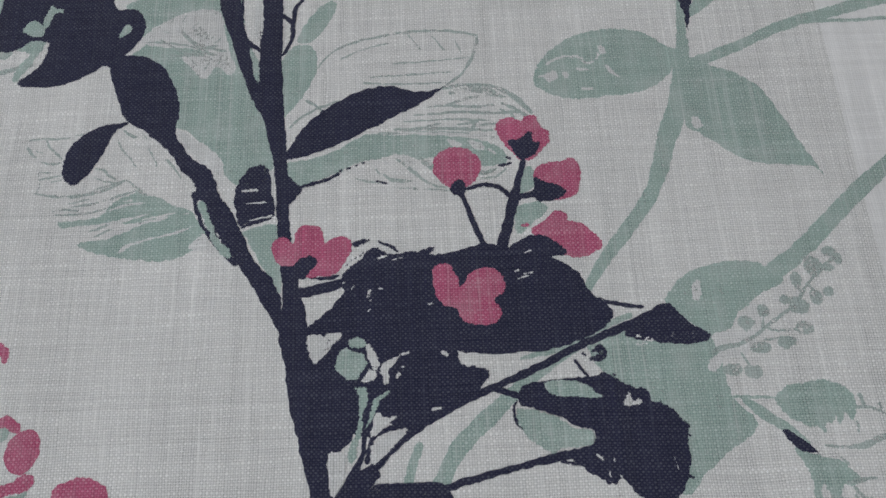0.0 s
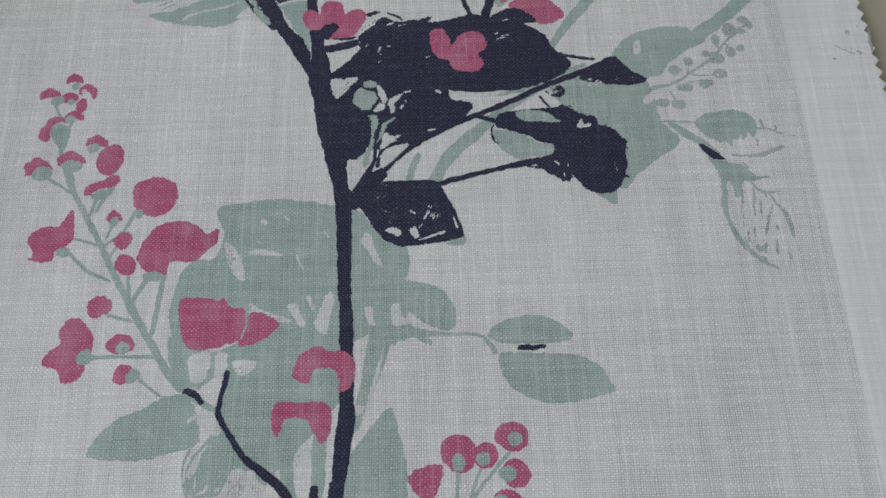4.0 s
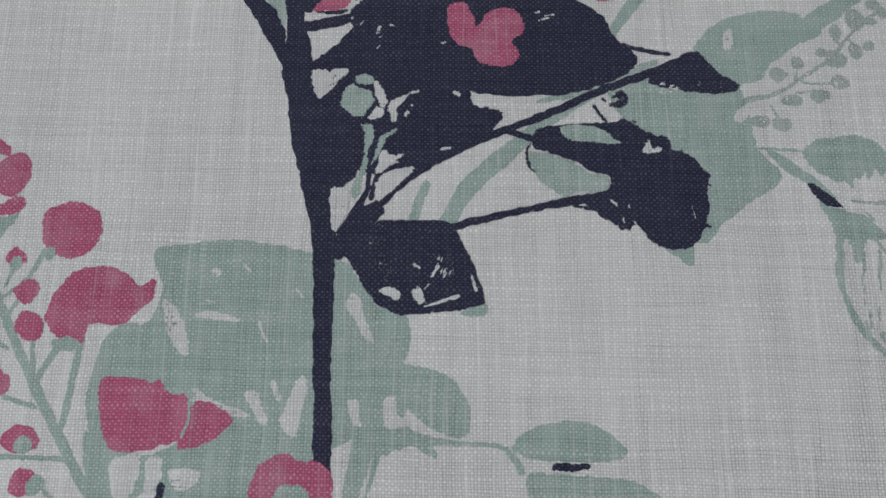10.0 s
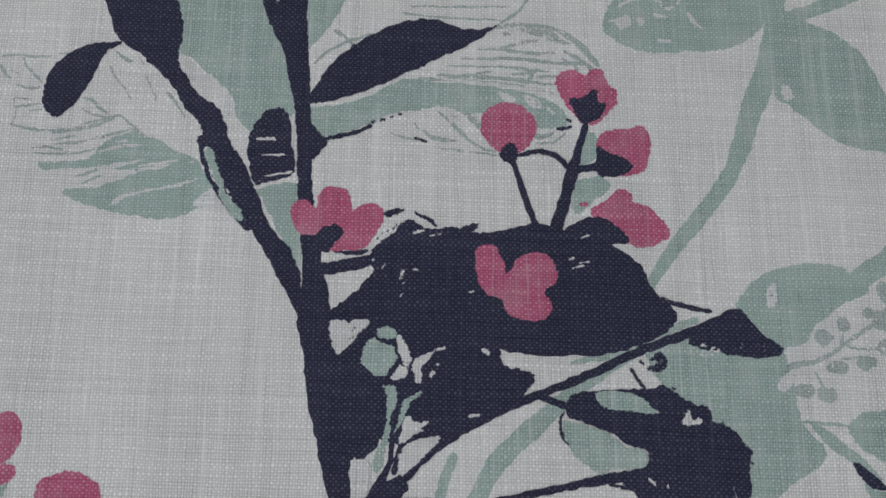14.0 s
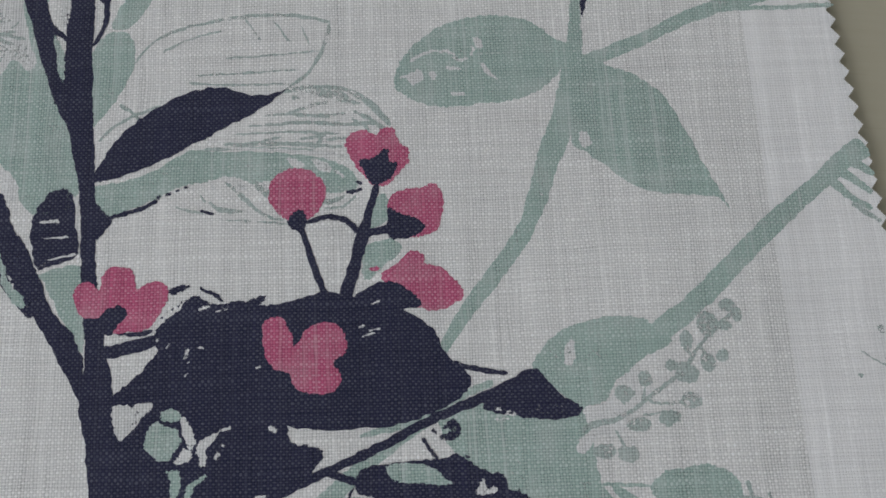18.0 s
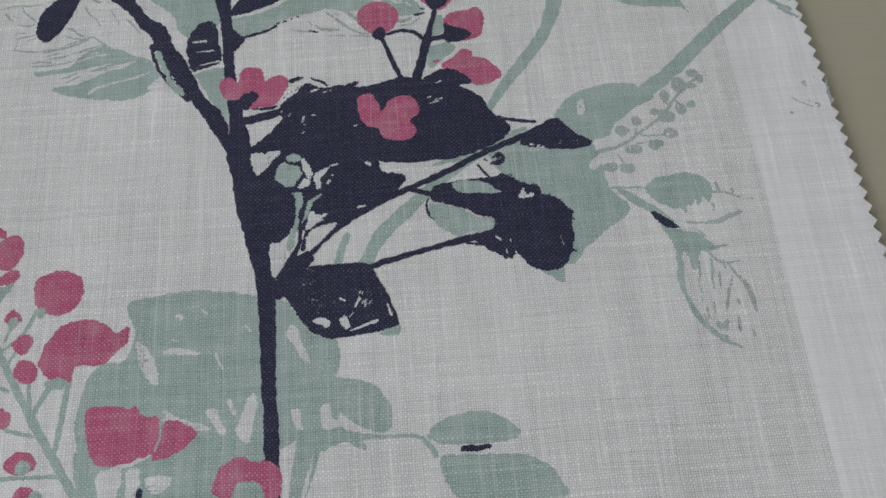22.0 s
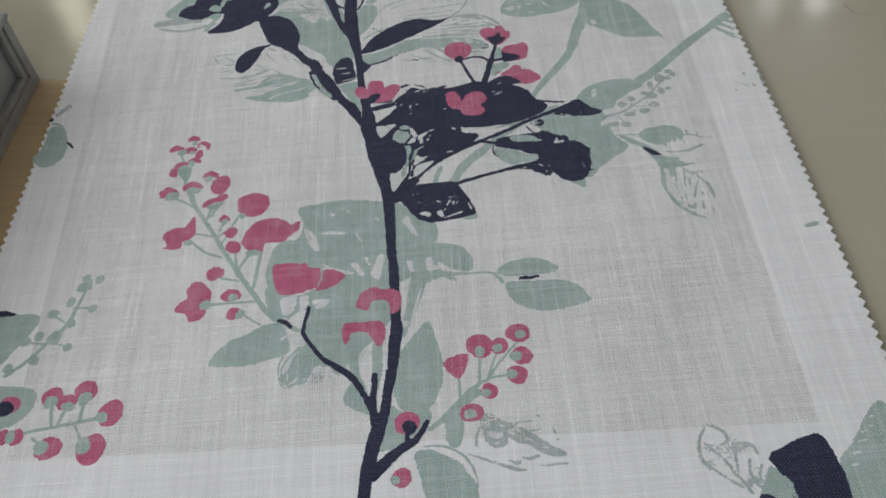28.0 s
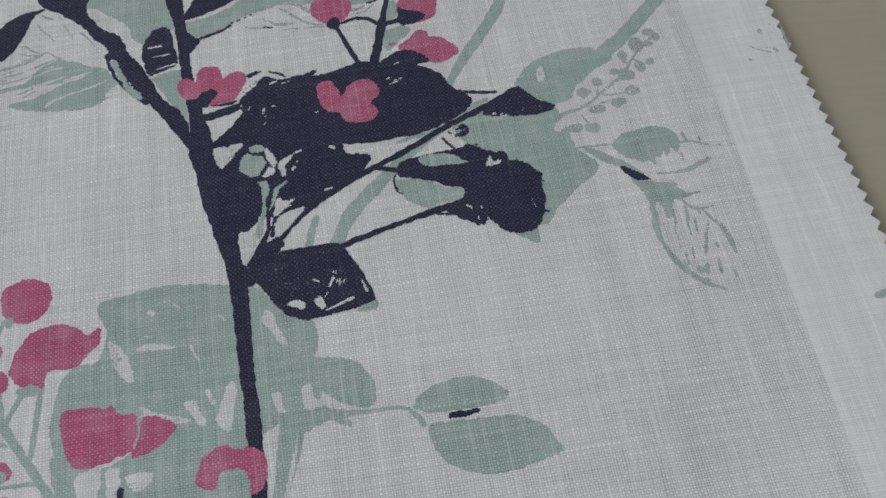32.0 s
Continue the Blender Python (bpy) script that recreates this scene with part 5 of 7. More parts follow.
stroke("stem", PALE, [(0.789, 0.813, 0.007), (0.803, 0.795, 0.006)])
stroke("stem", PALE, [(0.762, 0.706, 0.006), (0.718, 0.699, 0.007), (0.692, 0.704, 0.005)])
stroke("stem", PALE, [(0.728, 0.683, 0.005), (0.684, 0.674, 0.006)])
stroke("stem", PALE, [(0.653, 0.614, 0.007), (0.634, 0.641, 0.007)])
stroke("stem", PALE, [(0.815, 0.849, 0.006), (0.833, 0.858, 0.006)])
dot("bud", PALE, (0.649, 0.711), 0.018, 0.016, 0.08)
dot("bud", PALE, (0.687, 0.743), 0.014, 0.015, 0.08)
dot("bud", PALE, (0.762, 0.823), 0.012, 0.020, 0.08)
dot("bud", PALE, (0.838, 0.898), 0.015, 0.013, 0.08)
dot("bud", PALE, (0.859, 0.882), 0.010, 0.014, 0.08)
dot("bud", PALE, (0.835, 0.858), 0.014, 0.009, 0.08)
dot("bud", PALE, (0.805, 0.784), 0.015, 0.017, 0.08)
dot("bud", PALE, (0.832, 0.799), 0.011, 0.013, 0.08)
dot("bud", PALE, (0.765, 0.760), 0.023, 0.019, 0.08)
dot("bud", PALE, (0.736, 0.773), 0.012, 0.011, 0.08)
dot("bud", PALE, (0.773, 0.709), 0.019, 0.017, 0.08)
dot("bud", PALE, (0.734, 0.674), 0.020, 0.015, 0.08)
dot("bud", PALE, (0.678, 0.656), 0.024, 0.013, 0.08)
dot("bud", PALE, (0.660, 0.601), 0.020, 0.015, 0.08)
dot("bud", PALE, (0.615, 0.603), 0.023, 0.013, 0.08)
ink("bud", PALE, [(0.785, 0.877), (0.803, 0.882), (0.817, 0.873), (0.822, 0.851), (0.811, 0.835), (0.794, 0.837), (0.781, 0.853)])
# navy
stroke("stem", NAVY, [(-0.548, 1.583, 0.060), (-0.526, 1.444, 0.059), (-0.512, 1.337, 0.058), (-0.502, 1.234, 0.076), (-0.477, 1.169, 0.053), (-0.449, 1.073, 0.037), (-0.428, 0.980, 0.031), (-0.414, 0.905, 0.029), (-0.395, 0.818, 0.032), (-0.370, 0.734, 0.036), (-0.353, 0.666, 0.053), (-0.340, 0.600, 0.064), (-0.320, 0.536, 0.054), (-0.290, 0.450, 0.062), (-0.266, 0.366, 0.054)])
stroke("stem", NAVY, [(-0.273, 0.396, 0.066), (-0.247, 0.309, 0.053), (-0.229, 0.250, 0.046), (-0.206, 0.110, 0.039), (-0.188, -0.017, 0.035), (-0.176, -0.078, 0.035), (-0.148, -0.272, 0.035), (-0.139, -0.340, 0.040), (-0.137, -0.423, 0.043), (-0.135, -0.487, 0.036), (-0.138, -0.551, 0.031), (-0.142, -0.597, 0.027), (-0.144, -0.659, 0.028), (-0.148, -0.709, 0.033)])
stroke("stem", NAVY, [(-0.142, -0.498, 0.030), (-0.142, -0.602, 0.031), (-0.145, -0.669, 0.035), (-0.156, -0.716, 0.046), (-0.165, -0.761, 0.047), (-0.170, -0.805, 0.044), (-0.174, -0.855, 0.044), (-0.176, -0.910, 0.041), (-0.173, -0.998, 0.040)])
stroke("stem", NAVY, [(-0.666, 1.576, 0.051), (-0.635, 1.474, 0.050), (-0.597, 1.385, 0.043), (-0.558, 1.299, 0.043), (-0.515, 1.216, 0.047)])
stroke("stem", NAVY, [(-0.619, 1.551, 0.007), (-0.602, 1.440, 0.007), (-0.580, 1.390, 0.013), (-0.539, 1.362, 0.009)])
stroke("stem", NAVY, [(-0.506, 1.479, 0.014), (-0.474, 1.453, 0.013), (-0.468, 1.402, 0.011), (-0.485, 1.351, 0.009)])
stroke("stem", NAVY, [(-0.470, 1.451, 0.012), (-0.472, 1.499, 0.011), (-0.457, 1.532, 0.010), (-0.445, 1.552, 0.007)])
ink("leaf", NAVY, [(-0.915, 1.312), (-0.844, 1.329), (-0.778, 1.294), (-0.740, 1.236), (-0.716, 1.178), (-0.715, 1.128), (-0.720, 1.087), (-0.777, 1.103), (-0.842, 1.138), (-0.881, 1.201), (-0.910, 1.260)])
ink("branch", NAVY, [(-0.796, 1.117), (-0.761, 1.086), (-0.712, 1.049), (-0.681, 1.010), (-0.642, 0.976), (-0.623, 0.942), (-0.596, 0.902), (-0.566, 0.860), (-0.536, 0.821), (-0.506, 0.781), (-0.457, 0.720), (-0.414, 0.663), (-0.381, 0.616), (-0.357, 0.550), (-0.320, 0.549), (-0.347, 0.613), (-0.378, 0.670), (-0.388, 0.701), (-0.417, 0.744), (-0.460, 0.780), (-0.493, 0.836), (-0.513, 0.868), (-0.544, 0.913), (-0.573, 0.946), (-0.594, 0.989), (-0.616, 1.019), (-0.655, 1.039), (-0.720, 1.110), (-0.760, 1.142)])
ink("bud", NAVY, [(-0.957, 0.960), (-0.970, 0.998), (-0.966, 1.052), (-0.934, 1.093), (-0.884, 1.122), (-0.862, 1.119), (-0.868, 1.082), (-0.887, 1.017), (-0.910, 0.966), (-0.933, 0.948)])
stroke("stem", NAVY, [(-0.875, 1.113, 0.017), (-0.836, 1.129, 0.010)])
ink("leaf", NAVY, [(-1.146, 1.224), (-1.117, 1.264), (-1.097, 1.301), (-1.096, 1.345), (-1.113, 1.390), (-1.105, 1.446), (-1.095, 1.493), (-1.084, 1.542), (-0.978, 1.548), (-0.945, 1.474), (-0.892, 1.474), (-0.856, 1.428), (-0.865, 1.369), (-0.895, 1.322), (-0.917, 1.291), (-0.939, 1.293), (-0.963, 1.270), (-1.014, 1.236), (-1.082, 1.218)])
ink("leaf", NAVY, [(-1.312, 1.354), (-1.284, 1.334), (-1.241, 1.319), (-1.192, 1.320), (-1.164, 1.338), (-1.139, 1.359), (-1.107, 1.362), (-1.070, 1.386), (-1.101, 1.569), (-1.204, 1.602), (-1.261, 1.580), (-1.256, 1.485), (-1.253, 1.430), (-1.290, 1.409)])
stroke("stem", NAVY, [(-1.183, 1.354, 0.018), (-1.140, 1.364, 0.013), (-1.087, 1.364, 0.017)])
ink("knot", NAVY_DRY, [(-0.537, 0.942), (-0.533, 0.981), (-0.513, 1.021), (-0.487, 1.034), (-0.464, 1.017), (-0.451, 0.963), (-0.432, 0.911), (-0.449, 0.885), (-0.487, 0.870), (-0.506, 0.863), (-0.525, 0.897)])
ink("knot", NAVY, [(-0.433, 1.014), (-0.407, 1.000), (-0.381, 0.976), (-0.385, 0.955), (-0.403, 0.933), (-0.419, 0.947)])
stroke("vein", NAVY_DRY, [(-0.394, 0.977, 0.006), (-0.361, 0.989, 0.009), (-0.330, 1.001, 0.010), (-0.310, 1.011, 0.007)])
stroke("vein", NAVY_DRY, [(-0.313, 1.011, 0.005), (-0.294, 1.024, 0.009)])
stroke("vein", NAVY_DRY, [(-0.295, 1.027, 0.006), (-0.289, 1.036, 0.006)])
stroke("vein", NAVY_DRY, [(-0.280, 1.036, 0.006), (-0.269, 1.040, 0.007)])
stroke("vein", NAVY_DRY, [(-0.262, 1.045, 0.005), (-0.254, 1.047, 0.005)])
stroke("vein", NAVY_DRY, [(-0.246, 1.053, 0.004), (-0.238, 1.057, 0.005)])
stroke("vein", NAVY_DRY, [(0.082, 1.070, 0.005), (0.095, 1.073, 0.009), (0.115, 1.080, 0.004)])
stroke("vein", NAVY_DRY, [(0.099, 1.093, 0.004), (0.111, 1.092, 0.007)])
stroke("vein", NAVY_DRY, [(-0.204, 1.009, 0.005), (-0.176, 1.002, 0.006)])
ink("leaf", NAVY, [(-0.433, 1.055), (-0.416, 1.107), (-0.383, 1.167), (-0.320, 1.229), (-0.254, 1.267), (-0.199, 1.279), (-0.141, 1.266), (-0.085, 1.275), (-0.066, 1.283), (-0.110, 1.239), (-0.176, 1.193), (-0.253, 1.139), (-0.330, 1.090), (-0.395, 1.061)])
ink("leaf", NAVY, [(0.507, 1.618), (0.543, 1.630), (0.542, 1.546), (0.535, 1.495), (0.527, 1.545)])
ink("leaf", NAVY, [(-0.314, 0.628), (-0.298, 0.648), (-0.274, 0.677), (-0.245, 0.717), (-0.250, 0.729), (-0.259, 0.744), (-0.256, 0.759), (-0.238, 0.784), (-0.217, 0.804), (-0.202, 0.827), (-0.187, 0.836), (-0.170, 0.829), (-0.149, 0.822), (-0.123, 0.828), (-0.094, 0.833), (-0.064, 0.826), (-0.022, 0.834), (0.035, 0.852), (0.054, 0.862), (0.093, 0.863), (0.159, 0.849), (0.223, 0.839), (0.275, 0.808), (0.314, 0.755), (0.359, 0.717), (0.334, 0.675), (0.255, 0.630), (0.170, 0.608), (0.084, 0.597), (0.010, 0.599), (-0.051, 0.586), (-0.113, 0.588), (-0.190, 0.608), (-0.254, 0.620)])
ink("spike", NAVY, [(-0.093, 0.829), (-0.077, 0.837), (-0.060, 0.845), (-0.051, 0.847), (-0.056, 0.835), (-0.065, 0.821), (-0.075, 0.818)])
ink("leaf", NAVY, [(-0.243, 0.841), (-0.233, 0.849), (-0.218, 0.854), (-0.204, 0.855), (-0.204, 0.849), (-0.219, 0.840), (-0.234, 0.833)])
stroke("vein", NAVY_DRY, [(-0.183, 0.851, 0.005), (-0.164, 0.846, 0.007), (-0.148, 0.839, 0.007), (-0.133, 0.830, 0.003)])
stroke("vein", NAVY_DRY, [(-0.332, 0.750, 0.004), (-0.305, 0.749, 0.007), (-0.280, 0.753, 0.009), (-0.262, 0.763, 0.005)])
stroke("vein", NAVY, [(-0.241, 0.798, 0.003), (-0.238, 0.800, 0.004)])
stroke("vein", NAVY, [(-0.230, 0.805, 0.003), (-0.227, 0.806, 0.004)])
stroke("vein", NAVY, [(-0.221, 0.812, 0.004), (-0.217, 0.814, 0.004)])
stroke("vein", NAVY, [(-0.249, 0.786, 0.004), (-0.245, 0.788, 0.004)])
stroke("vein", NAVY, [(-0.215, 0.819, 0.004), (-0.211, 0.820, 0.004)])
stroke("stem", NAVY, [(-0.351, 0.708, 0.025), (-0.306, 0.722, 0.025), (-0.242, 0.746, 0.020)])
stroke("stem", NAVY, [(-0.330, 0.621, 0.013), (-0.268, 0.632, 0.011)])
ink("leaf", NAVY, [(-0.140, 0.439), (-0.112, 0.488), (-0.086, 0.502), (-0.096, 0.565), (-0.077, 0.603), (0.008, 0.619), (0.030, 0.575), (0.062, 0.567), (0.094, 0.560), (0.082, 0.527), (0.066, 0.507), (0.009, 0.457), (-0.060, 0.421), (-0.108, 0.429)])
ink("knot", NAVY, [(-0.347, 0.547), (-0.283, 0.554), (-0.219, 0.537), (-0.189, 0.495), (-0.178, 0.433), (-0.192, 0.378), (-0.230, 0.350), (-0.272, 0.351), (-0.309, 0.399), (-0.335, 0.471)])
stroke("stem", NAVY, [(-0.197, 0.254, 0.024), (-0.174, 0.314, 0.017), (-0.159, 0.357, 0.012), (-0.158, 0.407, 0.011), (-0.155, 0.442, 0.011), (-0.147, 0.492, 0.012)])
stroke("stem", NAVY, [(-0.195, 0.260, 0.028), (-0.171, 0.289, 0.026), (-0.134, 0.329, 0.020), (-0.099, 0.373, 0.018), (-0.055, 0.418, 0.017), (0.020, 0.472, 0.016), (0.086, 0.513, 0.015), (0.147, 0.547, 0.016), (0.216, 0.587, 0.018), (0.278, 0.627, 0.018), (0.328, 0.655, 0.018), (0.399, 0.691, 0.020), (0.451, 0.720, 0.026)])
stroke("stem", NAVY, [(-0.077, 0.427, 0.015), (-0.107, 0.418, 0.011), (-0.137, 0.402, 0.012), (-0.145, 0.373, 0.012), (-0.148, 0.337, 0.014)])
ink("leaf", NAVY_DRY, [(0.414, 0.701), (0.470, 0.746), (0.501, 0.727), (0.537, 0.697), (0.573, 0.678), (0.542, 0.657), (0.487, 0.652), (0.426, 0.656), (0.383, 0.666)])
stroke("vein", NAVY_DRY, [(0.321, 0.744, 0.012), (0.364, 0.737, 0.010), (0.426, 0.732, 0.007)])
stroke("vein", NAVY, [(0.092, 0.527, 0.014), (0.162, 0.508, 0.014)])
stroke("stem", NAVY, [(-0.083, 0.298, 0.016), (0.010, 0.302, 0.016), (0.067, 0.321, 0.015), (0.123, 0.342, 0.014), (0.176, 0.360, 0.014), (0.223, 0.377, 0.017), (0.273, 0.391, 0.021)])
ink("leaf", NAVY_DRY, [(-0.202, 0.239), (-0.170, 0.281), (-0.120, 0.299), (-0.046, 0.308), (0.020, 0.310), (0.050, 0.267), (0.074, 0.227), (0.104, 0.159), (0.079, 0.141), (0.034, 0.131), (-0.047, 0.113), (-0.081, 0.119), (-0.126, 0.149), (-0.156, 0.190), (-0.176, 0.211)])
stroke("stem", NAVY, [(-0.206, 0.212, 0.035), (-0.176, 0.265, 0.039), (-0.148, 0.306, 0.040), (-0.124, 0.330, 0.024)])
ink("leaf", SAGE, [(0.058, 0.130), (0.105, 0.154), (0.105, 0.130)])
ink("seed", NAVY, [(0.714, 0.480), (0.746, 0.467), (0.774, 0.446), (0.785, 0.435), (0.752, 0.436), (0.727, 0.456)])
ink("leaf", NAVY, [(0.160, 0.507), (0.164, 0.527), (0.179, 0.538), (0.219, 0.549), (0.279, 0.559), (0.323, 0.566), (0.340, 0.578), (0.356, 0.570), (0.375, 0.559), (0.404, 0.548), (0.430, 0.545), (0.444, 0.519), (0.468, 0.516), (0.491, 0.502), (0.507, 0.483), (0.520, 0.474), (0.518, 0.440), (0.522, 0.406), (0.519, 0.374), (0.511, 0.344), (0.493, 0.319), (0.462, 0.309), (0.429, 0.312), (0.407, 0.327), (0.385, 0.351), (0.370, 0.337), (0.352, 0.345), (0.328, 0.352), (0.298, 0.369), (0.268, 0.373), (0.236, 0.382), (0.252, 0.396), (0.301, 0.411), (0.325, 0.426), (0.322, 0.448), (0.286, 0.453), (0.261, 0.468), (0.211, 0.482), (0.180, 0.486), (0.165, 0.495)])
stroke("vein", NAVY_DRY, [(0.513, 0.456, 0.007), (0.525, 0.451, 0.005)])
stroke("vein", NAVY_DRY, [(0.516, 0.368, 0.007), (0.530, 0.364, 0.005)])
stroke("vein", NAVY_DRY, [(0.350, 0.346, 0.007), (0.359, 0.336, 0.004)])
stroke("vein", NAVY_DRY, [(0.461, 0.523, 0.004), (0.464, 0.511, 0.006)])
stroke("vein", NAVY_DRY, [(0.358, 0.573, 0.006), (0.369, 0.571, 0.005)])
stroke("vein", NAVY, [(0.159, 0.500, 0.005), (0.152, 0.482, 0.005), (0.156, 0.460, 0.006), (0.167, 0.445, 0.006), (0.178, 0.434, 0.003)])
ink("knot", NAVY_DRY, [(0.312, 0.620), (0.327, 0.639), (0.342, 0.631), (0.347, 0.614), (0.337, 0.601), (0.320, 0.599), (0.310, 0.604), (0.327, 0.614), (0.323, 0.623)])
stroke("vein", NAVY_DRY, [(0.276, 0.601, 0.004), (0.291, 0.579, 0.007), (0.309, 0.562, 0.005)])
stroke("vein", NAVY_DRY, [(0.292, 0.617, 0.005), (0.303, 0.608, 0.004)])
ink("leaf", NAVY, [(-0.317, 0.614), (-0.236, 0.636), (-0.108, 0.616), (-0.086, 0.551), (-0.081, 0.461), (-0.123, 0.423), (-0.142, 0.398), (-0.172, 0.396), (-0.214, 0.421), (-0.268, 0.481)])
ink("branch", NAVY_DRY, [(-0.640, 0.950), (-0.611, 0.949), (-0.572, 0.914), (-0.526, 0.860), (-0.481, 0.804), (-0.483, 0.777), (-0.509, 0.768), (-0.540, 0.794), (-0.577, 0.828), (-0.602, 0.862), (-0.624, 0.903)])
stroke("seed", NAVY, [(0.263, -0.138, 0.009), (0.280, -0.135, 0.014), (0.309, -0.131, 0.013), (0.333, -0.126, 0.009)])
stroke("stem", NAVY, [(-0.551, -0.317, 0.011), (-0.537, -0.318, 0.017), (-0.519, -0.324, 0.017), (-0.494, -0.346, 0.013)])
stroke("stem", NAVY, [(-0.447, -0.256, 0.014), (-0.451, -0.295, 0.014), (-0.454, -0.348, 0.015), (-0.448, -0.373, 0.016), (-0.423, -0.407, 0.016), (-0.372, -0.465, 0.017), (-0.319, -0.497, 0.022), (-0.275, -0.527, 0.023), (-0.244, -0.559, 0.021), (-0.214, -0.603, 0.021), (-0.183, -0.655, 0.024), (-0.163, -0.708, 0.037)])
stroke("stem", NAVY, [(-0.191, -0.517, 0.018), (-0.190, -0.532, 0.022), (-0.187, -0.570, 0.021), (-0.186, -0.616, 0.022), (-0.178, -0.672, 0.028)])
stroke("stem", NAVY, [(-0.170, -0.888, 0.048), (-0.094, -0.797, 0.034), (-0.039, -0.754, 0.025), (-0.014, -0.708, 0.018), (-0.007, -0.682, 0.011)])
stroke("stem", NAVY, [(-0.064, -0.787, 0.014), (-0.065, -0.711, 0.018)])
ink("leaf", NAVY, [(1.003, -0.786), (1.053, -0.745), (1.135, -0.707), (1.167, -0.718), (1.198, -0.798), (1.211, -0.872), (1.198, -0.963), (1.052, -0.969), (1.052, -0.897), (1.027, -0.833)])
stroke("vein", NAVY, [(0.969, -0.903, 0.011), (1.017, -0.920, 0.011), (1.056, -0.933, 0.015)])
ink("leaf", NAVY_DRY, [(1.376, -0.612), (1.400, -0.628), (1.427, -0.649), (1.452, -0.676), (1.468, -0.721), (1.467, -0.754), (1.442, -0.764), (1.435, -0.737), (1.430, -0.705), (1.413, -0.670), (1.394, -0.644)])
ink("leaf", NAVY, [(1.296, -0.958), (1.319, -0.900), (1.345, -0.844), (1.383, -0.794), (1.431, -0.760), (1.476, -0.742), (1.536, -0.767), (1.497, -0.950)])
ink("leaf", NAVY, [(0.964, -0.904), (1.018, -0.913), (1.061, -0.924), (1.068, -0.972), (0.954, -0.976)])
ink("leaf", NAVY, [(-1.667, -0.293), (-1.564, -0.282), (-1.496, -0.294), (-1.514, -0.304), (-1.657, -0.317)])
stroke("vein", NAVY, [(-1.585, 0.551, 0.010), (-1.569, 0.541, 0.012), (-1.544, 0.515, 0.009)])
dot("knot", NAVY, (-1.695, 0.683), 0.010, 0.011, -0.03)

# rose
ink("flower", ROSE, [(-0.427, 0.817), (-0.423, 0.837), (-0.408, 0.846), (-0.388, 0.840), (-0.377, 0.825), (-0.376, 0.861), (-0.363, 0.876), (-0.341, 0.882), (-0.319, 0.876), (-0.309, 0.854), (-0.306, 0.840), (-0.287, 0.852), (-0.263, 0.857), (-0.247, 0.851), (-0.240, 0.836), (-0.245, 0.815), (-0.254, 0.792), (-0.263, 0.771), (-0.282, 0.757), (-0.312, 0.752), (-0.341, 0.752), (-0.358, 0.779), (-0.386, 0.774), (-0.412, 0.786)])
ink("flower", ROSE, [(-0.049, 0.785), (-0.038, 0.803), (-0.012, 0.804), (0.007, 0.775), (0.017, 0.750), (0.034, 0.784), (0.059, 0.800), (0.091, 0.802), (0.111, 0.782), (0.115, 0.748), (0.095, 0.726), (0.112, 0.706), (0.104, 0.675), (0.067, 0.665), (0.029, 0.673), (0.012, 0.699), (-0.017, 0.704), (-0.039, 0.737)])
ink("bud", ROSE, [(-0.072, 1.050), (-0.067, 1.088), (-0.038, 1.112), (0.001, 1.110), (0.030, 1.092), (0.041, 1.065), (0.033, 1.031), (0.012, 1.004), (-0.018, 1.000), (-0.050, 1.016)])
ink("flower", ROSE, [(0.068, 1.171), (0.077, 1.197), (0.106, 1.205), (0.130, 1.196), (0.141, 1.212), (0.165, 1.213), (0.180, 1.183), (0.196, 1.175), (0.200, 1.149), (0.188, 1.123), (0.160, 1.090), (0.133, 1.090), (0.107, 1.112), (0.083, 1.142)])
ink("bud", ROSE, [(0.168, 1.058), (0.192, 1.083), (0.230, 1.092), (0.253, 1.101), (0.272, 1.084), (0.278, 1.040), (0.268, 1.006), (0.239, 0.990), (0.216, 0.989), (0.184, 1.002)])
ink("flower", ROSE, [(0.169, 0.904), (0.197, 0.931), (0.218, 0.958), (0.245, 0.953), (0.255, 0.935), (0.281, 0.931), (0.313, 0.907), (0.331, 0.886), (0.324, 0.865), (0.281, 0.843), (0.234, 0.850), (0.195, 0.880)])
dot("fleck", ROSE, (0.155, 0.916), 0.009, 0.005, 0.13)
ink("berry", ROSE, [(-1.065, 0.540), (-1.071, 0.549), (-1.072, 0.559), (-1.067, 0.566), (-1.061, 0.571), (-1.055, 0.577), (-1.045, 0.575), (-1.037, 0.569), (-1.029, 0.564), (-1.022, 0.556), (-1.022, 0.546), (-1.047, 0.548), (-1.046, 0.547), (-1.045, 0.547), (-1.045, 0.548), (-1.044, 0.548)])
ink("berry", ROSE, [(-1.020, 0.507), (-1.027, 0.517), (-1.027, 0.529), (-1.019, 0.537), (-1.011, 0.545), (-0.998, 0.544), (-0.987, 0.538), (-0.975, 0.530), (-0.972, 0.518), (-0.973, 0.507), (-0.977, 0.496), (-0.996, 0.518), (-0.997, 0.520), (-0.999, 0.521), (-1.001, 0.520), (-1.002, 0.519)])
ink("berry", ROSE, [(-1.128, 0.483), (-1.134, 0.492), (-1.137, 0.502), (-1.132, 0.510), (-1.124, 0.516), (-1.117, 0.523), (-1.105, 0.523), (-1.095, 0.518), (-1.084, 0.513), (-1.075, 0.505), (-1.073, 0.494), (-1.105, 0.493), (-1.104, 0.493), (-1.103, 0.493), (-1.102, 0.493), (-1.102, 0.494)])
dot("berry", ROSE, (-1.047, 0.495), 0.023, 0.019, 0.08)
dot("berry", ROSE, (-1.007, 0.472), 0.016, 0.024, 0.08)
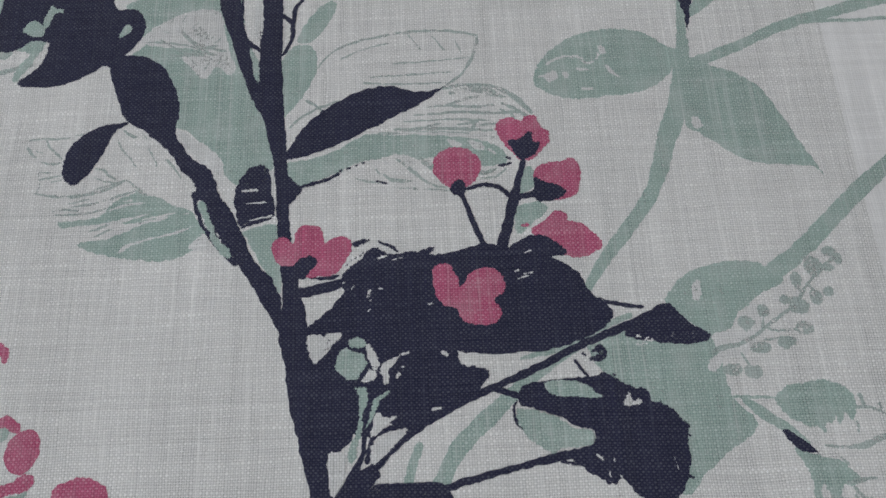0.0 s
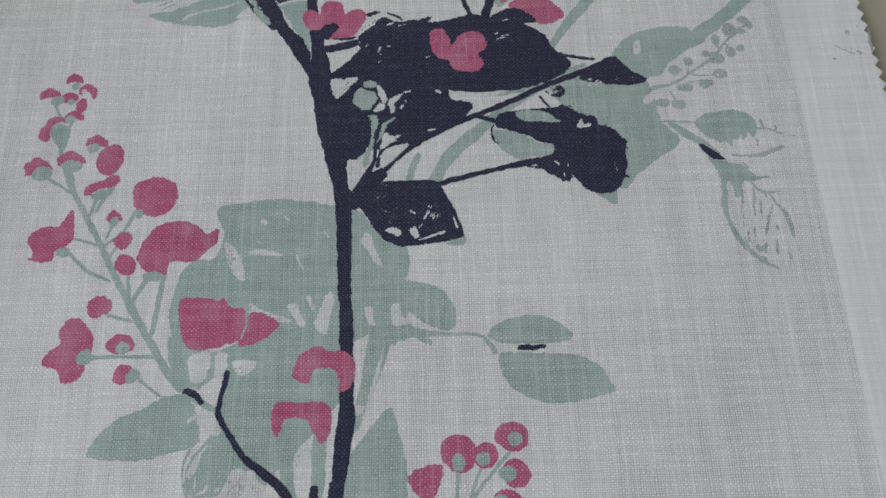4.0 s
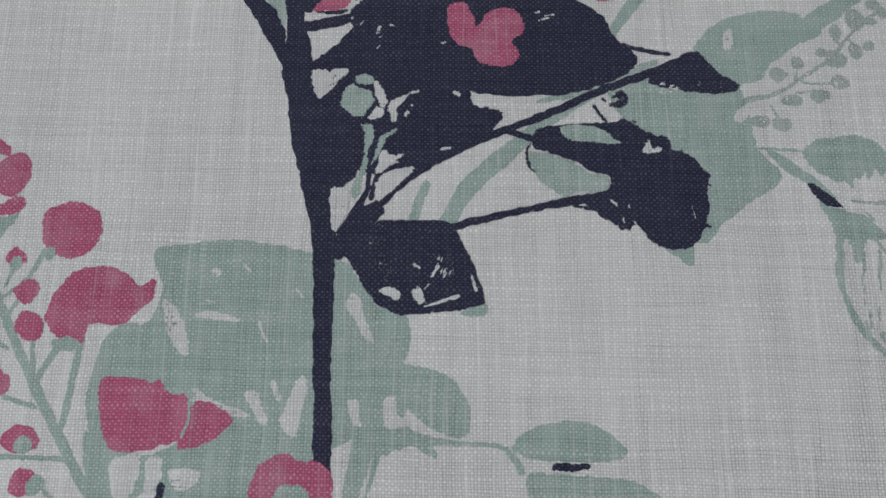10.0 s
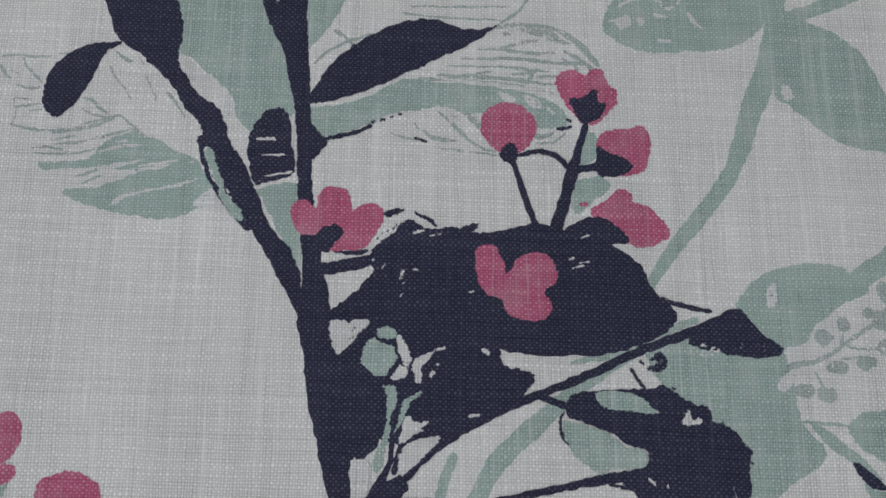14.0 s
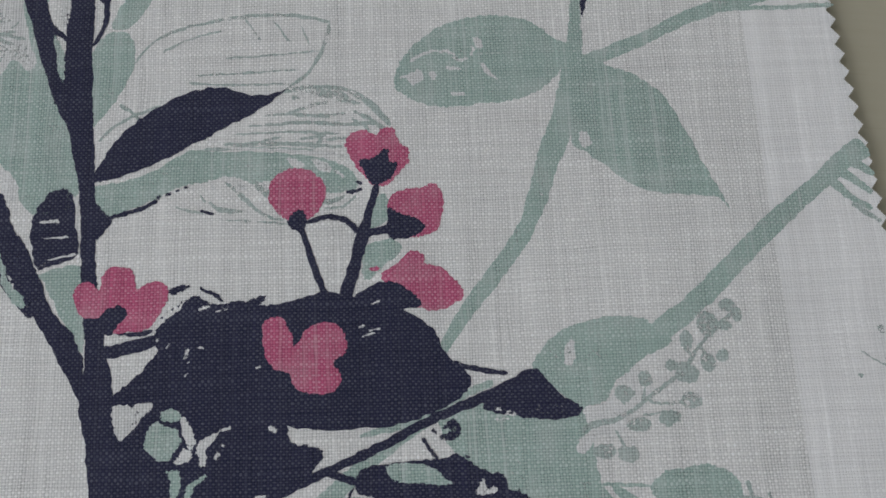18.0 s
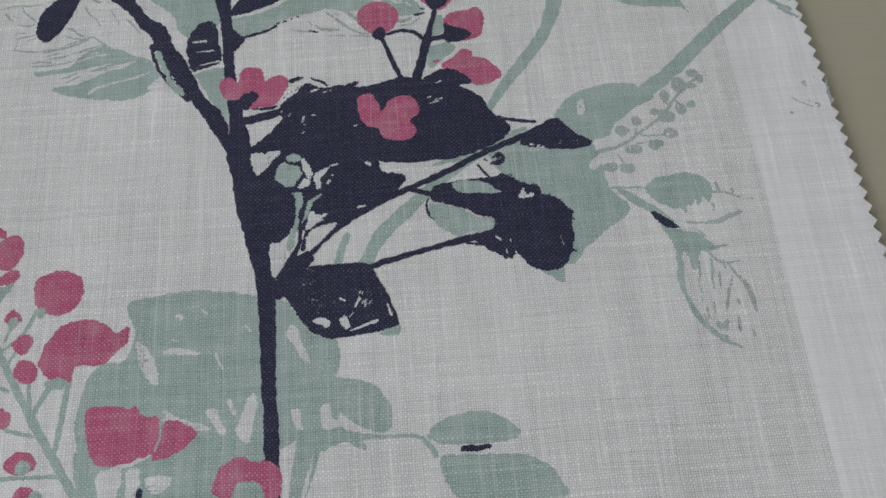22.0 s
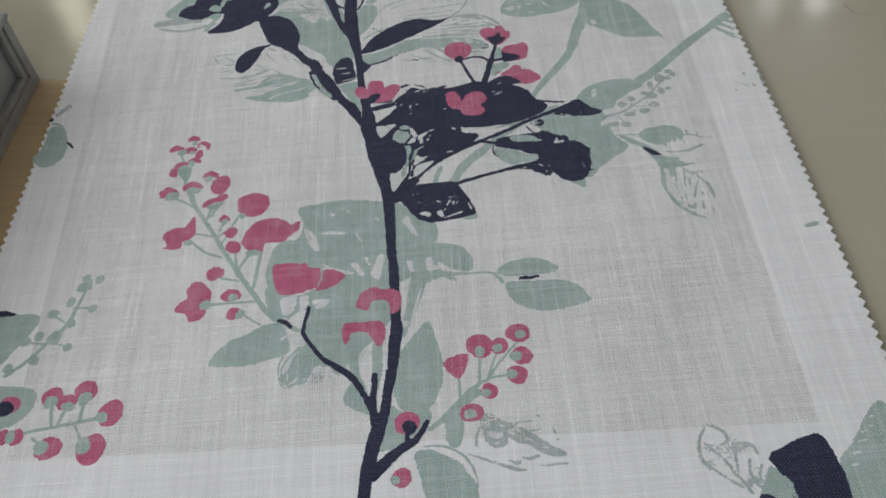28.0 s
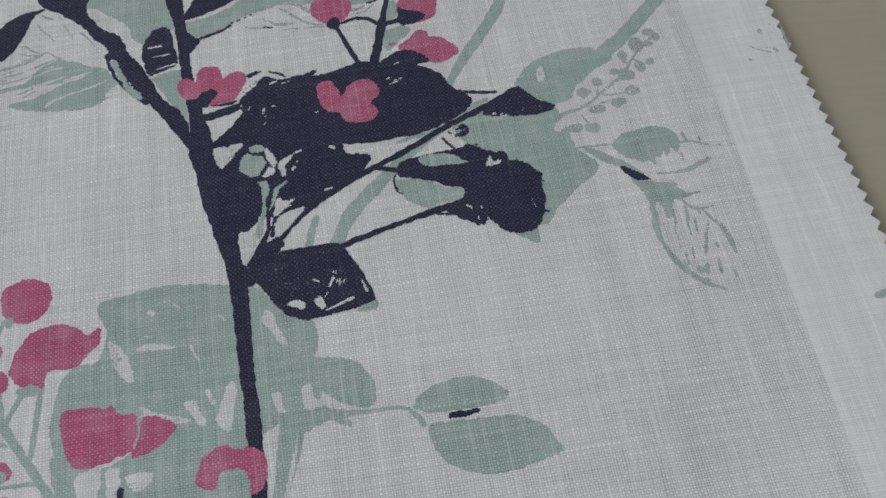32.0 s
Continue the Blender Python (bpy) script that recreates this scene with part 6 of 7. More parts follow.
ink("berry", ROSE, [(-1.042, 0.427), (-1.046, 0.434), (-1.042, 0.442), (-1.036, 0.447), (-1.029, 0.452), (-1.020, 0.454), (-1.010, 0.450), (-1.001, 0.446), (-0.993, 0.441), (-0.989, 0.433), (-0.991, 0.426), (-1.018, 0.430), (-1.017, 0.430), (-1.016, 0.430), (-1.016, 0.430), (-1.015, 0.430)])
ink("berry", ROSE, [(-1.101, 0.360), (-1.105, 0.386), (-1.094, 0.405), (-1.089, 0.423), (-1.068, 0.432), (-1.041, 0.426), (-1.035, 0.415), (-1.060, 0.414), (-1.073, 0.398), (-1.074, 0.380), (-1.071, 0.354), (-1.086, 0.350)])
ink("berry", ROSE, [(-0.959, 0.342), (-0.965, 0.352), (-0.964, 0.364), (-0.957, 0.371), (-0.950, 0.378), (-0.939, 0.383), (-0.927, 0.379), (-0.917, 0.373), (-0.906, 0.367), (-0.901, 0.356), (-0.902, 0.345), (-0.933, 0.350), (-0.932, 0.349), (-0.931, 0.349), (-0.931, 0.350), (-0.930, 0.350)])
dot("berry", ROSE, (-0.884, 0.307), 0.039, 0.047, 0.08)
ink("berry", ROSE, [(-1.023, 0.277), (-1.030, 0.288), (-1.033, 0.301), (-1.026, 0.311), (-1.016, 0.319), (-1.006, 0.326), (-0.991, 0.326), (-0.978, 0.319), (-0.965, 0.313), (-0.954, 0.303), (-0.953, 0.290), (-0.993, 0.289), (-0.992, 0.289), (-0.991, 0.288), (-0.990, 0.289), (-0.989, 0.290)])
ink("berry", ROSE, [(-1.105, 0.238), (-1.112, 0.251), (-1.118, 0.266), (-1.114, 0.279), (-1.105, 0.287), (-1.097, 0.297), (-1.084, 0.299), (-1.070, 0.292), (-1.058, 0.285), (-1.045, 0.275), (-1.040, 0.260), (-1.079, 0.256), (-1.077, 0.255), (-1.076, 0.255), (-1.076, 0.256), (-1.075, 0.257)])
ink("berry", ROSE, [(-0.931, 0.192), (-0.931, 0.218), (-0.914, 0.231), (-0.889, 0.243), (-0.866, 0.262), (-0.848, 0.259), (-0.842, 0.242), (-0.856, 0.227), (-0.880, 0.217), (-0.902, 0.211), (-0.915, 0.195)])
ink("berry", ROSE, [(-0.845, 0.123), (-0.849, 0.131), (-0.851, 0.140), (-0.847, 0.147), (-0.842, 0.152), (-0.835, 0.156), (-0.827, 0.153), (-0.820, 0.148), (-0.813, 0.142), (-0.810, 0.133), (-0.811, 0.125), (-0.831, 0.133), (-0.830, 0.132), (-0.830, 0.132), (-0.829, 0.132), (-0.829, 0.133)])
ink("berry", ROSE, [(-0.793, 0.188), (-0.797, 0.235), (-0.765, 0.259), (-0.722, 0.263), (-0.685, 0.245), (-0.674, 0.202), (-0.687, 0.167), (-0.721, 0.147), (-0.760, 0.151), (-0.779, 0.167)])
ink("bloom", ROSE, [(-0.745, 0.028), (-0.738, 0.072), (-0.704, 0.124), (-0.646, 0.139), (-0.597, 0.126), (-0.574, 0.110), (-0.547, 0.124), (-0.541, 0.089), (-0.561, 0.062), (-0.594, 0.026), (-0.652, 0.022), (-0.659, -0.015), (-0.681, -0.012), (-0.715, -0.012), (-0.734, 0.007)])
ink("bloom", ROSE, [(-1.037, 0.001), (-1.024, 0.010), (-1.047, 0.048), (-1.042, 0.075), (-1.006, 0.096), (-0.975, 0.098), (-0.959, 0.138), (-0.947, 0.143), (-0.927, 0.072), (-0.941, 0.043), (-0.967, 0.025), (-0.969, -0.003), (-1.009, -0.008)])
ink("berry", ROSE, [(-0.853, 0.130), (-0.848, 0.149), (-0.829, 0.154), (-0.813, 0.136), (-0.821, 0.119), (-0.833, 0.135), (-0.842, 0.121)])
ink("berry", ROSE, [(-0.820, 0.067), (-0.809, 0.085), (-0.790, 0.097), (-0.770, 0.080), (-0.773, 0.059), (-0.789, 0.044), (-0.806, 0.053)])
ink("berry", ROSE, [(-0.800, -0.000), (-0.795, 0.025), (-0.771, 0.031), (-0.748, 0.014), (-0.743, -0.013), (-0.763, -0.025), (-0.786, -0.019)])
ink("berry", ROSE, [(-0.840, -0.137), (-0.839, -0.103), (-0.810, -0.088), (-0.784, -0.099), (-0.779, -0.125), (-0.798, -0.138), (-0.817, -0.151)])
ink("bloom", ROSE, [(-0.606, -0.083), (-0.564, -0.072), (-0.513, -0.074), (-0.492, -0.071), (-0.474, -0.090), (-0.438, -0.092), (-0.422, -0.125), (-0.431, -0.171), (-0.470, -0.192), (-0.523, -0.210), (-0.559, -0.207), (-0.585, -0.174), (-0.601, -0.121)])
ink("bloom", ROSE, [(-0.435, -0.186), (-0.420, -0.109), (-0.401, -0.099), (-0.363, -0.109), (-0.342, -0.124), (-0.362, -0.159), (-0.400, -0.184)])
ink("bloom", ROSE, [(-0.899, -0.199), (-0.888, -0.168), (-0.861, -0.152), (-0.820, -0.183), (-0.803, -0.223), (-0.809, -0.264), (-0.811, -0.294), (-0.829, -0.320), (-0.863, -0.322), (-0.879, -0.294), (-0.921, -0.282), (-0.912, -0.246), (-0.888, -0.225)])
dot("berry", ROSE, (-0.734, -0.213), 0.036, 0.027, 0.07)
dot("berry", ROSE, (-0.710, -0.289), 0.025, 0.027, 0.07)
ink("bloom", ROSE, [(-0.284, -0.257), (-0.281, -0.213), (-0.257, -0.186), (-0.230, -0.174), (-0.199, -0.186), (-0.173, -0.179), (-0.142, -0.199), (-0.132, -0.246), (-0.142, -0.276), (-0.164, -0.283), (-0.174, -0.239), (-0.203, -0.229), (-0.235, -0.239), (-0.244, -0.274)])
ink("bloom", ROSE, [(-0.318, -0.384), (-0.321, -0.341), (-0.305, -0.324), (-0.255, -0.322), (-0.211, -0.315), (-0.180, -0.331), (-0.171, -0.364), (-0.179, -0.406), (-0.197, -0.414), (-0.218, -0.385), (-0.235, -0.364), (-0.268, -0.361), (-0.289, -0.372), (-0.297, -0.410)])
ink("berry", ROSE, [(0.028, -0.487), (0.038, -0.462), (0.063, -0.450), (0.101, -0.441), (0.107, -0.477), (0.095, -0.517), (0.077, -0.534), (0.057, -0.520)])
dot("berry", ROSE, (0.142, -0.410), 0.043, 0.047, 0.07)
dot("berry", ROSE, (0.204, -0.410), 0.032, 0.031, 0.07)
dot("berry", ROSE, (0.265, -0.358), 0.040, 0.038, 0.07)
dot("berry", ROSE, (0.280, -0.446), 0.036, 0.033, 0.08)
dot("berry", ROSE, (0.266, -0.517), 0.034, 0.035, 0.08)
dot("berry", ROSE, (0.181, -0.578), 0.029, 0.028, 0.08)
dot("berry", ROSE, (0.130, -0.656), 0.037, 0.033, 0.08)
dot("berry", ROSE, (-0.070, -0.695), 0.039, 0.040, 0.02)
ink("berry", ROSE, [(-0.103, -0.881), (-0.088, -0.857), (-0.064, -0.845), (-0.041, -0.866), (-0.042, -0.892), (-0.062, -0.912), (-0.087, -0.904)])
dot("berry", ROSE, (-1.253, -0.622), 0.035, 0.034, 0.02)
dot("berry", ROSE, (-1.196, -0.642), 0.035, 0.029, 0.02)
dot("berry", ROSE, (-1.142, -0.599), 0.039, 0.040, 0.02)
dot("berry", ROSE, (-1.036, -0.679), 0.044, 0.047, 0.02)
dot("berry", ROSE, (-1.062, -0.809), 0.048, 0.053, 0.02)
dot("berry", ROSE, (-1.204, -0.809), 0.043, 0.042, 0.02)
dot("berry", ROSE, (-1.388, -0.656), 0.039, 0.031, 0.02)
dot("berry", ROSE, (-1.324, -0.772), 0.023, 0.032, 0.02)
dot("berry", ROSE, (-1.369, -0.773), 0.023, 0.028, 0.02)

# sage cups over the rose
dot("cup", SAGE, (-1.039, 0.535), 0.011, 0.013, 0.08)
dot("cup", SAGE, (-1.080, 0.484), 0.018, 0.017, 0.08)
dot("cup", SAGE, (-1.039, 0.482), 0.011, 0.009, 0.08)
dot("cup", SAGE, (-1.030, 0.426), 0.013, 0.014, 0.08)
ink("cup", SAGE, [(-1.074, 0.391), (-1.055, 0.407), (-1.032, 0.404), (-1.017, 0.379), (-1.018, 0.346), (-1.024, 0.321), (-1.041, 0.338), (-1.062, 0.358)])
dot("cup", SAGE, (-0.940, 0.340), 0.017, 0.016, 0.08)
dot("cup", SAGE, (-0.987, 0.280), 0.029, 0.019, 0.08)
dot("cup", SAGE, (-1.063, 0.251), 0.026, 0.023, 0.08)
ink("cup", SAGE, [(-0.912, 0.193), (-0.897, 0.209), (-0.871, 0.218), (-0.851, 0.226), (-0.858, 0.203), (-0.876, 0.188), (-0.893, 0.180)])
dot("cup", SAGE, (-0.829, 0.123), 0.013, 0.015, 0.08)
dot("cup", BARE, (-1.011, 0.520), 0.008, 0.008, 0.08)
dot("cup", SAGE, (-0.767, 0.151), 0.012, 0.014, 0.06)
dot("cup", SAGE, (-0.943, 0.024), 0.019, 0.015, 0.06)
dot("cup", SAGE, (-0.692, -0.024), 0.026, 0.015, 0.06)
dot("cup", SAGE, (-0.817, -0.254), 0.020, 0.021, 0.07)
dot("cup", SAGE, (-0.726, -0.222), 0.018, 0.017, 0.07)
dot("cup", SAGE, (-0.684, -0.291), 0.017, 0.019, 0.07)
dot("cup", SAGE, (-0.200, -0.264), 0.029, 0.029, 0.07)
dot("cup", SAGE, (-0.256, -0.392), 0.027, 0.028, 0.07)
dot("cup", SAGE, (0.143, -0.432), 0.017, 0.021, 0.08)
dot("cup", SAGE, (0.200, -0.418), 0.018, 0.016, 0.08)
dot("cup", SAGE, (0.272, -0.364), 0.016, 0.019, 0.07)
dot("cup", SAGE, (0.261, -0.448), 0.021, 0.018, 0.08)
dot("cup", SAGE, (0.250, -0.514), 0.018, 0.017, 0.08)
dot("cup", SAGE, (0.169, -0.585), 0.018, 0.014, 0.08)
dot("cup", SAGE, (0.124, -0.660), 0.020, 0.017, 0.08)
dot("cup", SAGE, (-0.832, 0.122), 0.009, 0.010, 0.06)
dot("cup", SAGE, (-0.088, -0.886), 0.015, 0.015, 0.03)
dot("cup", SAGE, (-1.250, -0.643), 0.023, 0.024, 0.02)
dot("cup", SAGE, (-1.186, -0.659), 0.025, 0.018, 0.02)
dot("cup", SAGE, (-1.138, -0.628), 0.023, 0.024, 0.02)
dot("cup", SAGE, (-1.061, -0.695), 0.021, 0.021, 0.02)
dot("cup", SAGE, (-1.092, -0.796), 0.026, 0.029, 0.02)
dot("cup", SAGE, (-1.230, -0.806), 0.024, 0.025, 0.02)
dot("cup", SAGE, (-1.345, -0.772), 0.015, 0.026, 0.02)
stroke("fleck", SAGE, [(-0.424, -0.081, 0.007), (-0.428, -0.109, 0.006), (-0.424, -0.140, 0.005), (-0.431, -0.173, 0.007)])

# navy cups over the rose
ink("cup", NAVY, [(-0.373, 0.759), (-0.358, 0.792), (-0.334, 0.805), (-0.315, 0.792), (-0.328, 0.768), (-0.345, 0.742)])
ink("cup", NAVY, [(-0.027, 0.997), (-0.021, 1.018), (-0.002, 1.024), (0.009, 1.011), (0.006, 0.987), (-0.014, 0.984)])
ink("cup", NAVY, [(0.101, 1.141), (0.128, 1.148), (0.145, 1.166), (0.157, 1.164), (0.161, 1.144), (0.176, 1.139), (0.170, 1.111), (0.145, 1.089), (0.124, 1.098), (0.111, 1.118)])
ink("cup", NAVY, [(0.168, 1.041), (0.181, 1.039), (0.212, 1.031), (0.243, 1.018), (0.234, 0.996), (0.208, 0.983), (0.177, 0.984)])
ink("cup", NAVY, [(0.124, 0.859), (0.170, 0.892), (0.208, 0.889), (0.241, 0.870), (0.250, 0.848), (0.160, 0.835)])
stroke("stem", NAVY, [(-0.004, 0.997, 0.014), (0.018, 0.951, 0.013), (0.041, 0.901, 0.014), (0.066, 0.849, 0.016)])
stroke("stem", NAVY, [(0.142, 1.093, 0.014), (0.131, 1.027, 0.018), (0.122, 0.971, 0.025), (0.113, 0.910, 0.025), (0.102, 0.854, 0.027)])
stroke("stem", NAVY, [(0.012, 1.001, 0.010), (0.051, 1.016, 0.010), (0.086, 1.011, 0.012), (0.116, 0.989, 0.014)])
stroke("stem", NAVY, [(0.129, 0.988, 0.017), (0.179, 1.000, 0.017)])
dot("cup", NAVY, (-0.061, -0.710), 0.023, 0.025, 0.02)
dot("cup", NAVY, (-1.400, -0.671), 0.033, 0.027, 0.02)

# worn spots in the navy
ink("fleck", SAGE, [(-0.916, 1.382), (-0.915, 1.404), (-0.906, 1.425), (-0.890, 1.411), (-0.899, 1.392)])
stroke("fleck", BARE, [(-0.523, 0.958, 0.005), (-0.490, 0.965, 0.006), (-0.482, 0.961, 0.003)])
stroke("fleck", BARE, [(-0.506, 0.926, 0.003), (-0.458, 0.935, 0.005)])
stroke("fleck", BARE, [(-0.490, 0.885, 0.003), (-0.438, 0.900, 0.006)])
ink("fleck", BARE, [(-0.576, 1.497), (-0.567, 1.535), (-0.545, 1.425), (-0.559, 1.397)])
ink("fleck", SAGE, [(-0.572, 1.369), (-0.550, 1.344), (-0.536, 1.310), (-0.533, 1.266), (-0.553, 1.308)])
ink("fleck", BARE, [(-0.231, 0.352), (-0.203, 0.358), (-0.190, 0.328), (-0.197, 0.286), (-0.212, 0.266), (-0.224, 0.298)])
ink("fleck", BARE, [(-0.104, 0.157), (-0.083, 0.166), (-0.060, 0.154), (-0.070, 0.142)])
ink("fleck", BARE, [(-0.039, 0.161), (-0.025, 0.170), (-0.013, 0.146), (-0.027, 0.142)])
stroke("fleck", BARE, [(-0.045, 0.218, 0.006), (-0.029, 0.211, 0.005)])
stroke("fleck", BARE, [(-0.006, 0.195, 0.005), (0.006, 0.221, 0.006)])
stroke("fleck", BARE, [(-0.012, 0.134, 0.005), (0.055, 0.166, 0.008)])
stroke("fleck", BARE, [(0.073, 0.208, 0.004), (0.086, 0.176, 0.006)])
ink("fleck", SAGE, [(0.214, 0.542), (0.236, 0.549), (0.263, 0.553), (0.287, 0.550), (0.304, 0.545), (0.321, 0.532), (0.337, 0.521), (0.311, 0.517), (0.283, 0.517), (0.255, 0.516), (0.233, 0.518), (0.220, 0.527)])
ink("fleck", SAGE, [(0.158, 0.480), (0.181, 0.482), (0.211, 0.478), (0.237, 0.472), (0.260, 0.462), (0.278, 0.451), (0.302, 0.448), (0.320, 0.446), (0.324, 0.435), (0.318, 0.420), (0.292, 0.411), (0.255, 0.403), (0.240, 0.392), (0.217, 0.402), (0.194, 0.415), (0.175, 0.434), (0.161, 0.459)])
ink("fleck", BARE, [(0.387, 0.524), (0.397, 0.535), (0.403, 0.518), (0.417, 0.524), (0.419, 0.512), (0.394, 0.506), (0.385, 0.513)])
stroke("fleck", BARE, [(0.330, 0.398, 0.006), (0.344, 0.385, 0.005)])
stroke("fleck", BARE, [(0.267, 0.379, 0.005), (0.285, 0.380, 0.004)])
stroke("fleck", BARE, [(0.356, 0.363, 0.004), (0.360, 0.351, 0.004)])
stroke("fleck", BARE, [(0.364, 0.392, 0.005), (0.369, 0.385, 0.003)])
stroke("fleck", BARE, [(0.488, 0.407, 0.002), (0.498, 0.376, 0.002)])
stroke("fleck", BARE, [(0.378, 0.358, 0.003), (0.384, 0.351, 0.004)])
ink("fleck", BARE, [(-0.313, 0.608), (-0.290, 0.617), (-0.275, 0.611), (-0.267, 0.620), (-0.238, 0.622), (-0.243, 0.607), (-0.256, 0.593), (-0.258, 0.578), (-0.272, 0.564), (-0.288, 0.545), (-0.303, 0.573)])
ink("fleck", BARE, [(-0.179, 0.601), (-0.169, 0.597), (-0.155, 0.576), (-0.146, 0.558), (-0.152, 0.543), (-0.161, 0.552), (-0.171, 0.564)])
ink("fleck", BARE, [(-0.174, 0.526), (-0.165, 0.544), (-0.150, 0.541), (-0.152, 0.521), (-0.172, 0.515), (-0.181, 0.520)])
ink("fleck", BARE, [(-0.138, 0.448), (-0.117, 0.442), (-0.097, 0.446), (-0.114, 0.426), (-0.128, 0.409), (-0.144, 0.397), (-0.145, 0.418)])
ink("fleck", BARE, [(-0.139, 0.381), (-0.111, 0.400), (-0.074, 0.416), (-0.082, 0.395), (-0.101, 0.371), (-0.120, 0.348), (-0.136, 0.338), (-0.142, 0.363)])
ink("fleck", BARE, [(-0.141, 0.541), (-0.136, 0.561), (-0.119, 0.572), (-0.101, 0.584), (-0.113, 0.563), (-0.123, 0.545), (-0.121, 0.518), (-0.129, 0.512), (-0.136, 0.530)])
ink("fleck", SAGE, [(-0.243, 0.545), (-0.238, 0.576), (-0.227, 0.590), (-0.210, 0.584), (-0.182, 0.578), (-0.172, 0.562), (-0.177, 0.547), (-0.181, 0.537), (-0.190, 0.522), (-0.212, 0.519), (-0.231, 0.530)])
ink("fleck", SAGE, [(-0.219, 0.606), (-0.204, 0.614), (-0.187, 0.612), (-0.181, 0.597), (-0.200, 0.591), (-0.216, 0.594)])
ink("fleck", SAGE, [(-0.192, 0.500), (-0.171, 0.503), (-0.163, 0.489), (-0.164, 0.461), (-0.169, 0.439), (-0.167, 0.406), (-0.172, 0.377), (-0.172, 0.351), (-0.179, 0.338), (-0.189, 0.348), (-0.189, 0.370), (-0.182, 0.393), (-0.177, 0.410), (-0.176, 0.438), (-0.179, 0.471), (-0.187, 0.492)])
ink("fleck", SAGE, [(-0.157, 0.415), (-0.153, 0.438), (-0.152, 0.459), (-0.149, 0.478), (-0.135, 0.487), (-0.118, 0.500), (-0.122, 0.488), (-0.136, 0.477), (-0.139, 0.458), (-0.147, 0.435)])
stroke("fleck", BARE, [(-0.105, 0.529, 0.007), (-0.099, 0.542, 0.008)])
stroke("fleck", BARE, [(-0.100, 0.584, 0.004), (-0.083, 0.589, 0.006)])
stroke("fleck", BARE, [(-0.013, 0.597, 0.007), (0.001, 0.589, 0.009)])
stroke("fleck", BARE, [(-0.022, 0.465, 0.006), (-0.002, 0.472, 0.006)])
stroke("fleck", BARE, [(-0.095, 0.554, 0.004), (-0.091, 0.557, 0.005)])
stroke("fleck", BARE, [(-0.620, 0.917, 0.005), (-0.617, 0.925, 0.009), (-0.608, 0.916, 0.006)])
stroke("fleck", BARE, [(-0.607, 0.901, 0.005), (-0.599, 0.880, 0.010), (-0.587, 0.859, 0.007)])
stroke("fleck", BARE, [(-0.577, 0.843, 0.006), (-0.568, 0.832, 0.010), (-0.558, 0.818, 0.005)])
stroke("fleck", BARE, [(-0.554, 0.831, 0.007), (-0.546, 0.815, 0.006)])
stroke("fleck", BARE, [(-0.578, 0.820, 0.005), (-0.569, 0.812, 0.006)])
stroke("fleck", BARE, [(-0.562, 0.847, 0.004), (-0.555, 0.838, 0.004)])
stroke("fleck", NAVY, [(-0.606, 0.907, 0.005), (-0.591, 0.904, 0.004)])
stroke("fleck", NAVY, [(-0.596, 0.868, 0.006), (-0.586, 0.874, 0.004)])
stroke("fleck", NAVY, [(-0.579, 0.838, 0.006), (-0.571, 0.846, 0.005)])
stroke("fleck", NAVY, [(-0.566, 0.822, 0.005), (-0.553, 0.829, 0.004)])
stroke("fleck", BARE, [(-0.179, 0.808, 0.004), (-0.168, 0.812, 0.007), (-0.156, 0.818, 0.004)])
stroke("fleck", BARE, [(-0.189, 0.710, 0.005), (-0.187, 0.732, 0.007)])
stroke("fleck", BARE, [(-0.251, 0.741, 0.005), (-0.247, 0.742, 0.005)])
stroke("fleck", BARE, [(-0.144, 0.807, 0.002), (-0.122, 0.815, 0.003)])
stroke("fleck", BARE, [(-0.093, 0.831, 0.002), (-0.082, 0.835, 0.004)])
stroke("fleck", BARE, [(0.135, 0.799, 0.004), (0.148, 0.803, 0.004)])
stroke("fleck", BARE, [(0.143, 0.781, 0.002), (0.168, 0.791, 0.003)])
stroke("fleck", BARE, [(0.156, 0.793, 0.003), (0.179, 0.800, 0.002)])
stroke("fleck", BARE, [(-0.168, 0.736, 0.003), (-0.155, 0.734, 0.004)])
stroke("fleck", BARE, [(-0.052, 0.704, 0.003), (-0.042, 0.707, 0.003)])
stroke("fleck", BARE, [(0.156, 0.847, 0.002), (0.171, 0.854, 0.004)])
ink("fleck", SAGE, [(-1.177, 1.387), (-1.171, 1.409), (-1.159, 1.421), (-1.140, 1.418), (-1.121, 1.399), (-1.117, 1.380), (-1.133, 1.372), (-1.155, 1.374)])
ink("fleck", SAGE, [(-1.119, 1.474), (-1.109, 1.464), (-1.089, 1.463), (-1.085, 1.454), (-1.102, 1.450), (-1.108, 1.431), (-1.112, 1.407), (-1.121, 1.401), (-1.129, 1.419), (-1.124, 1.447)])
stroke("vein", NAVY, [(-0.267, 0.560, 0.006), (-0.258, 0.575, 0.006), (-0.249, 0.592, 0.006)])
stroke("vein", NAVY, [(-0.181, 0.574, 0.004), (-0.167, 0.557, 0.005), (-0.160, 0.545, 0.006)])
ink("fleck", SAGE, [(-0.621, 0.922), (-0.610, 0.928), (-0.598, 0.910), (-0.584, 0.882), (-0.568, 0.854), (-0.573, 0.846), (-0.588, 0.859), (-0.603, 0.886), (-0.614, 0.904)])
ink("fleck", SAGE, [(-0.579, 0.839), (-0.568, 0.848), (-0.550, 0.825), (-0.530, 0.810), (-0.516, 0.792), (-0.526, 0.784), (-0.548, 0.801), (-0.564, 0.817)])
ink("fleck", SAGE, [(1.034, -0.842), (1.056, -0.863), (1.067, -0.911), (1.052, -0.900)])
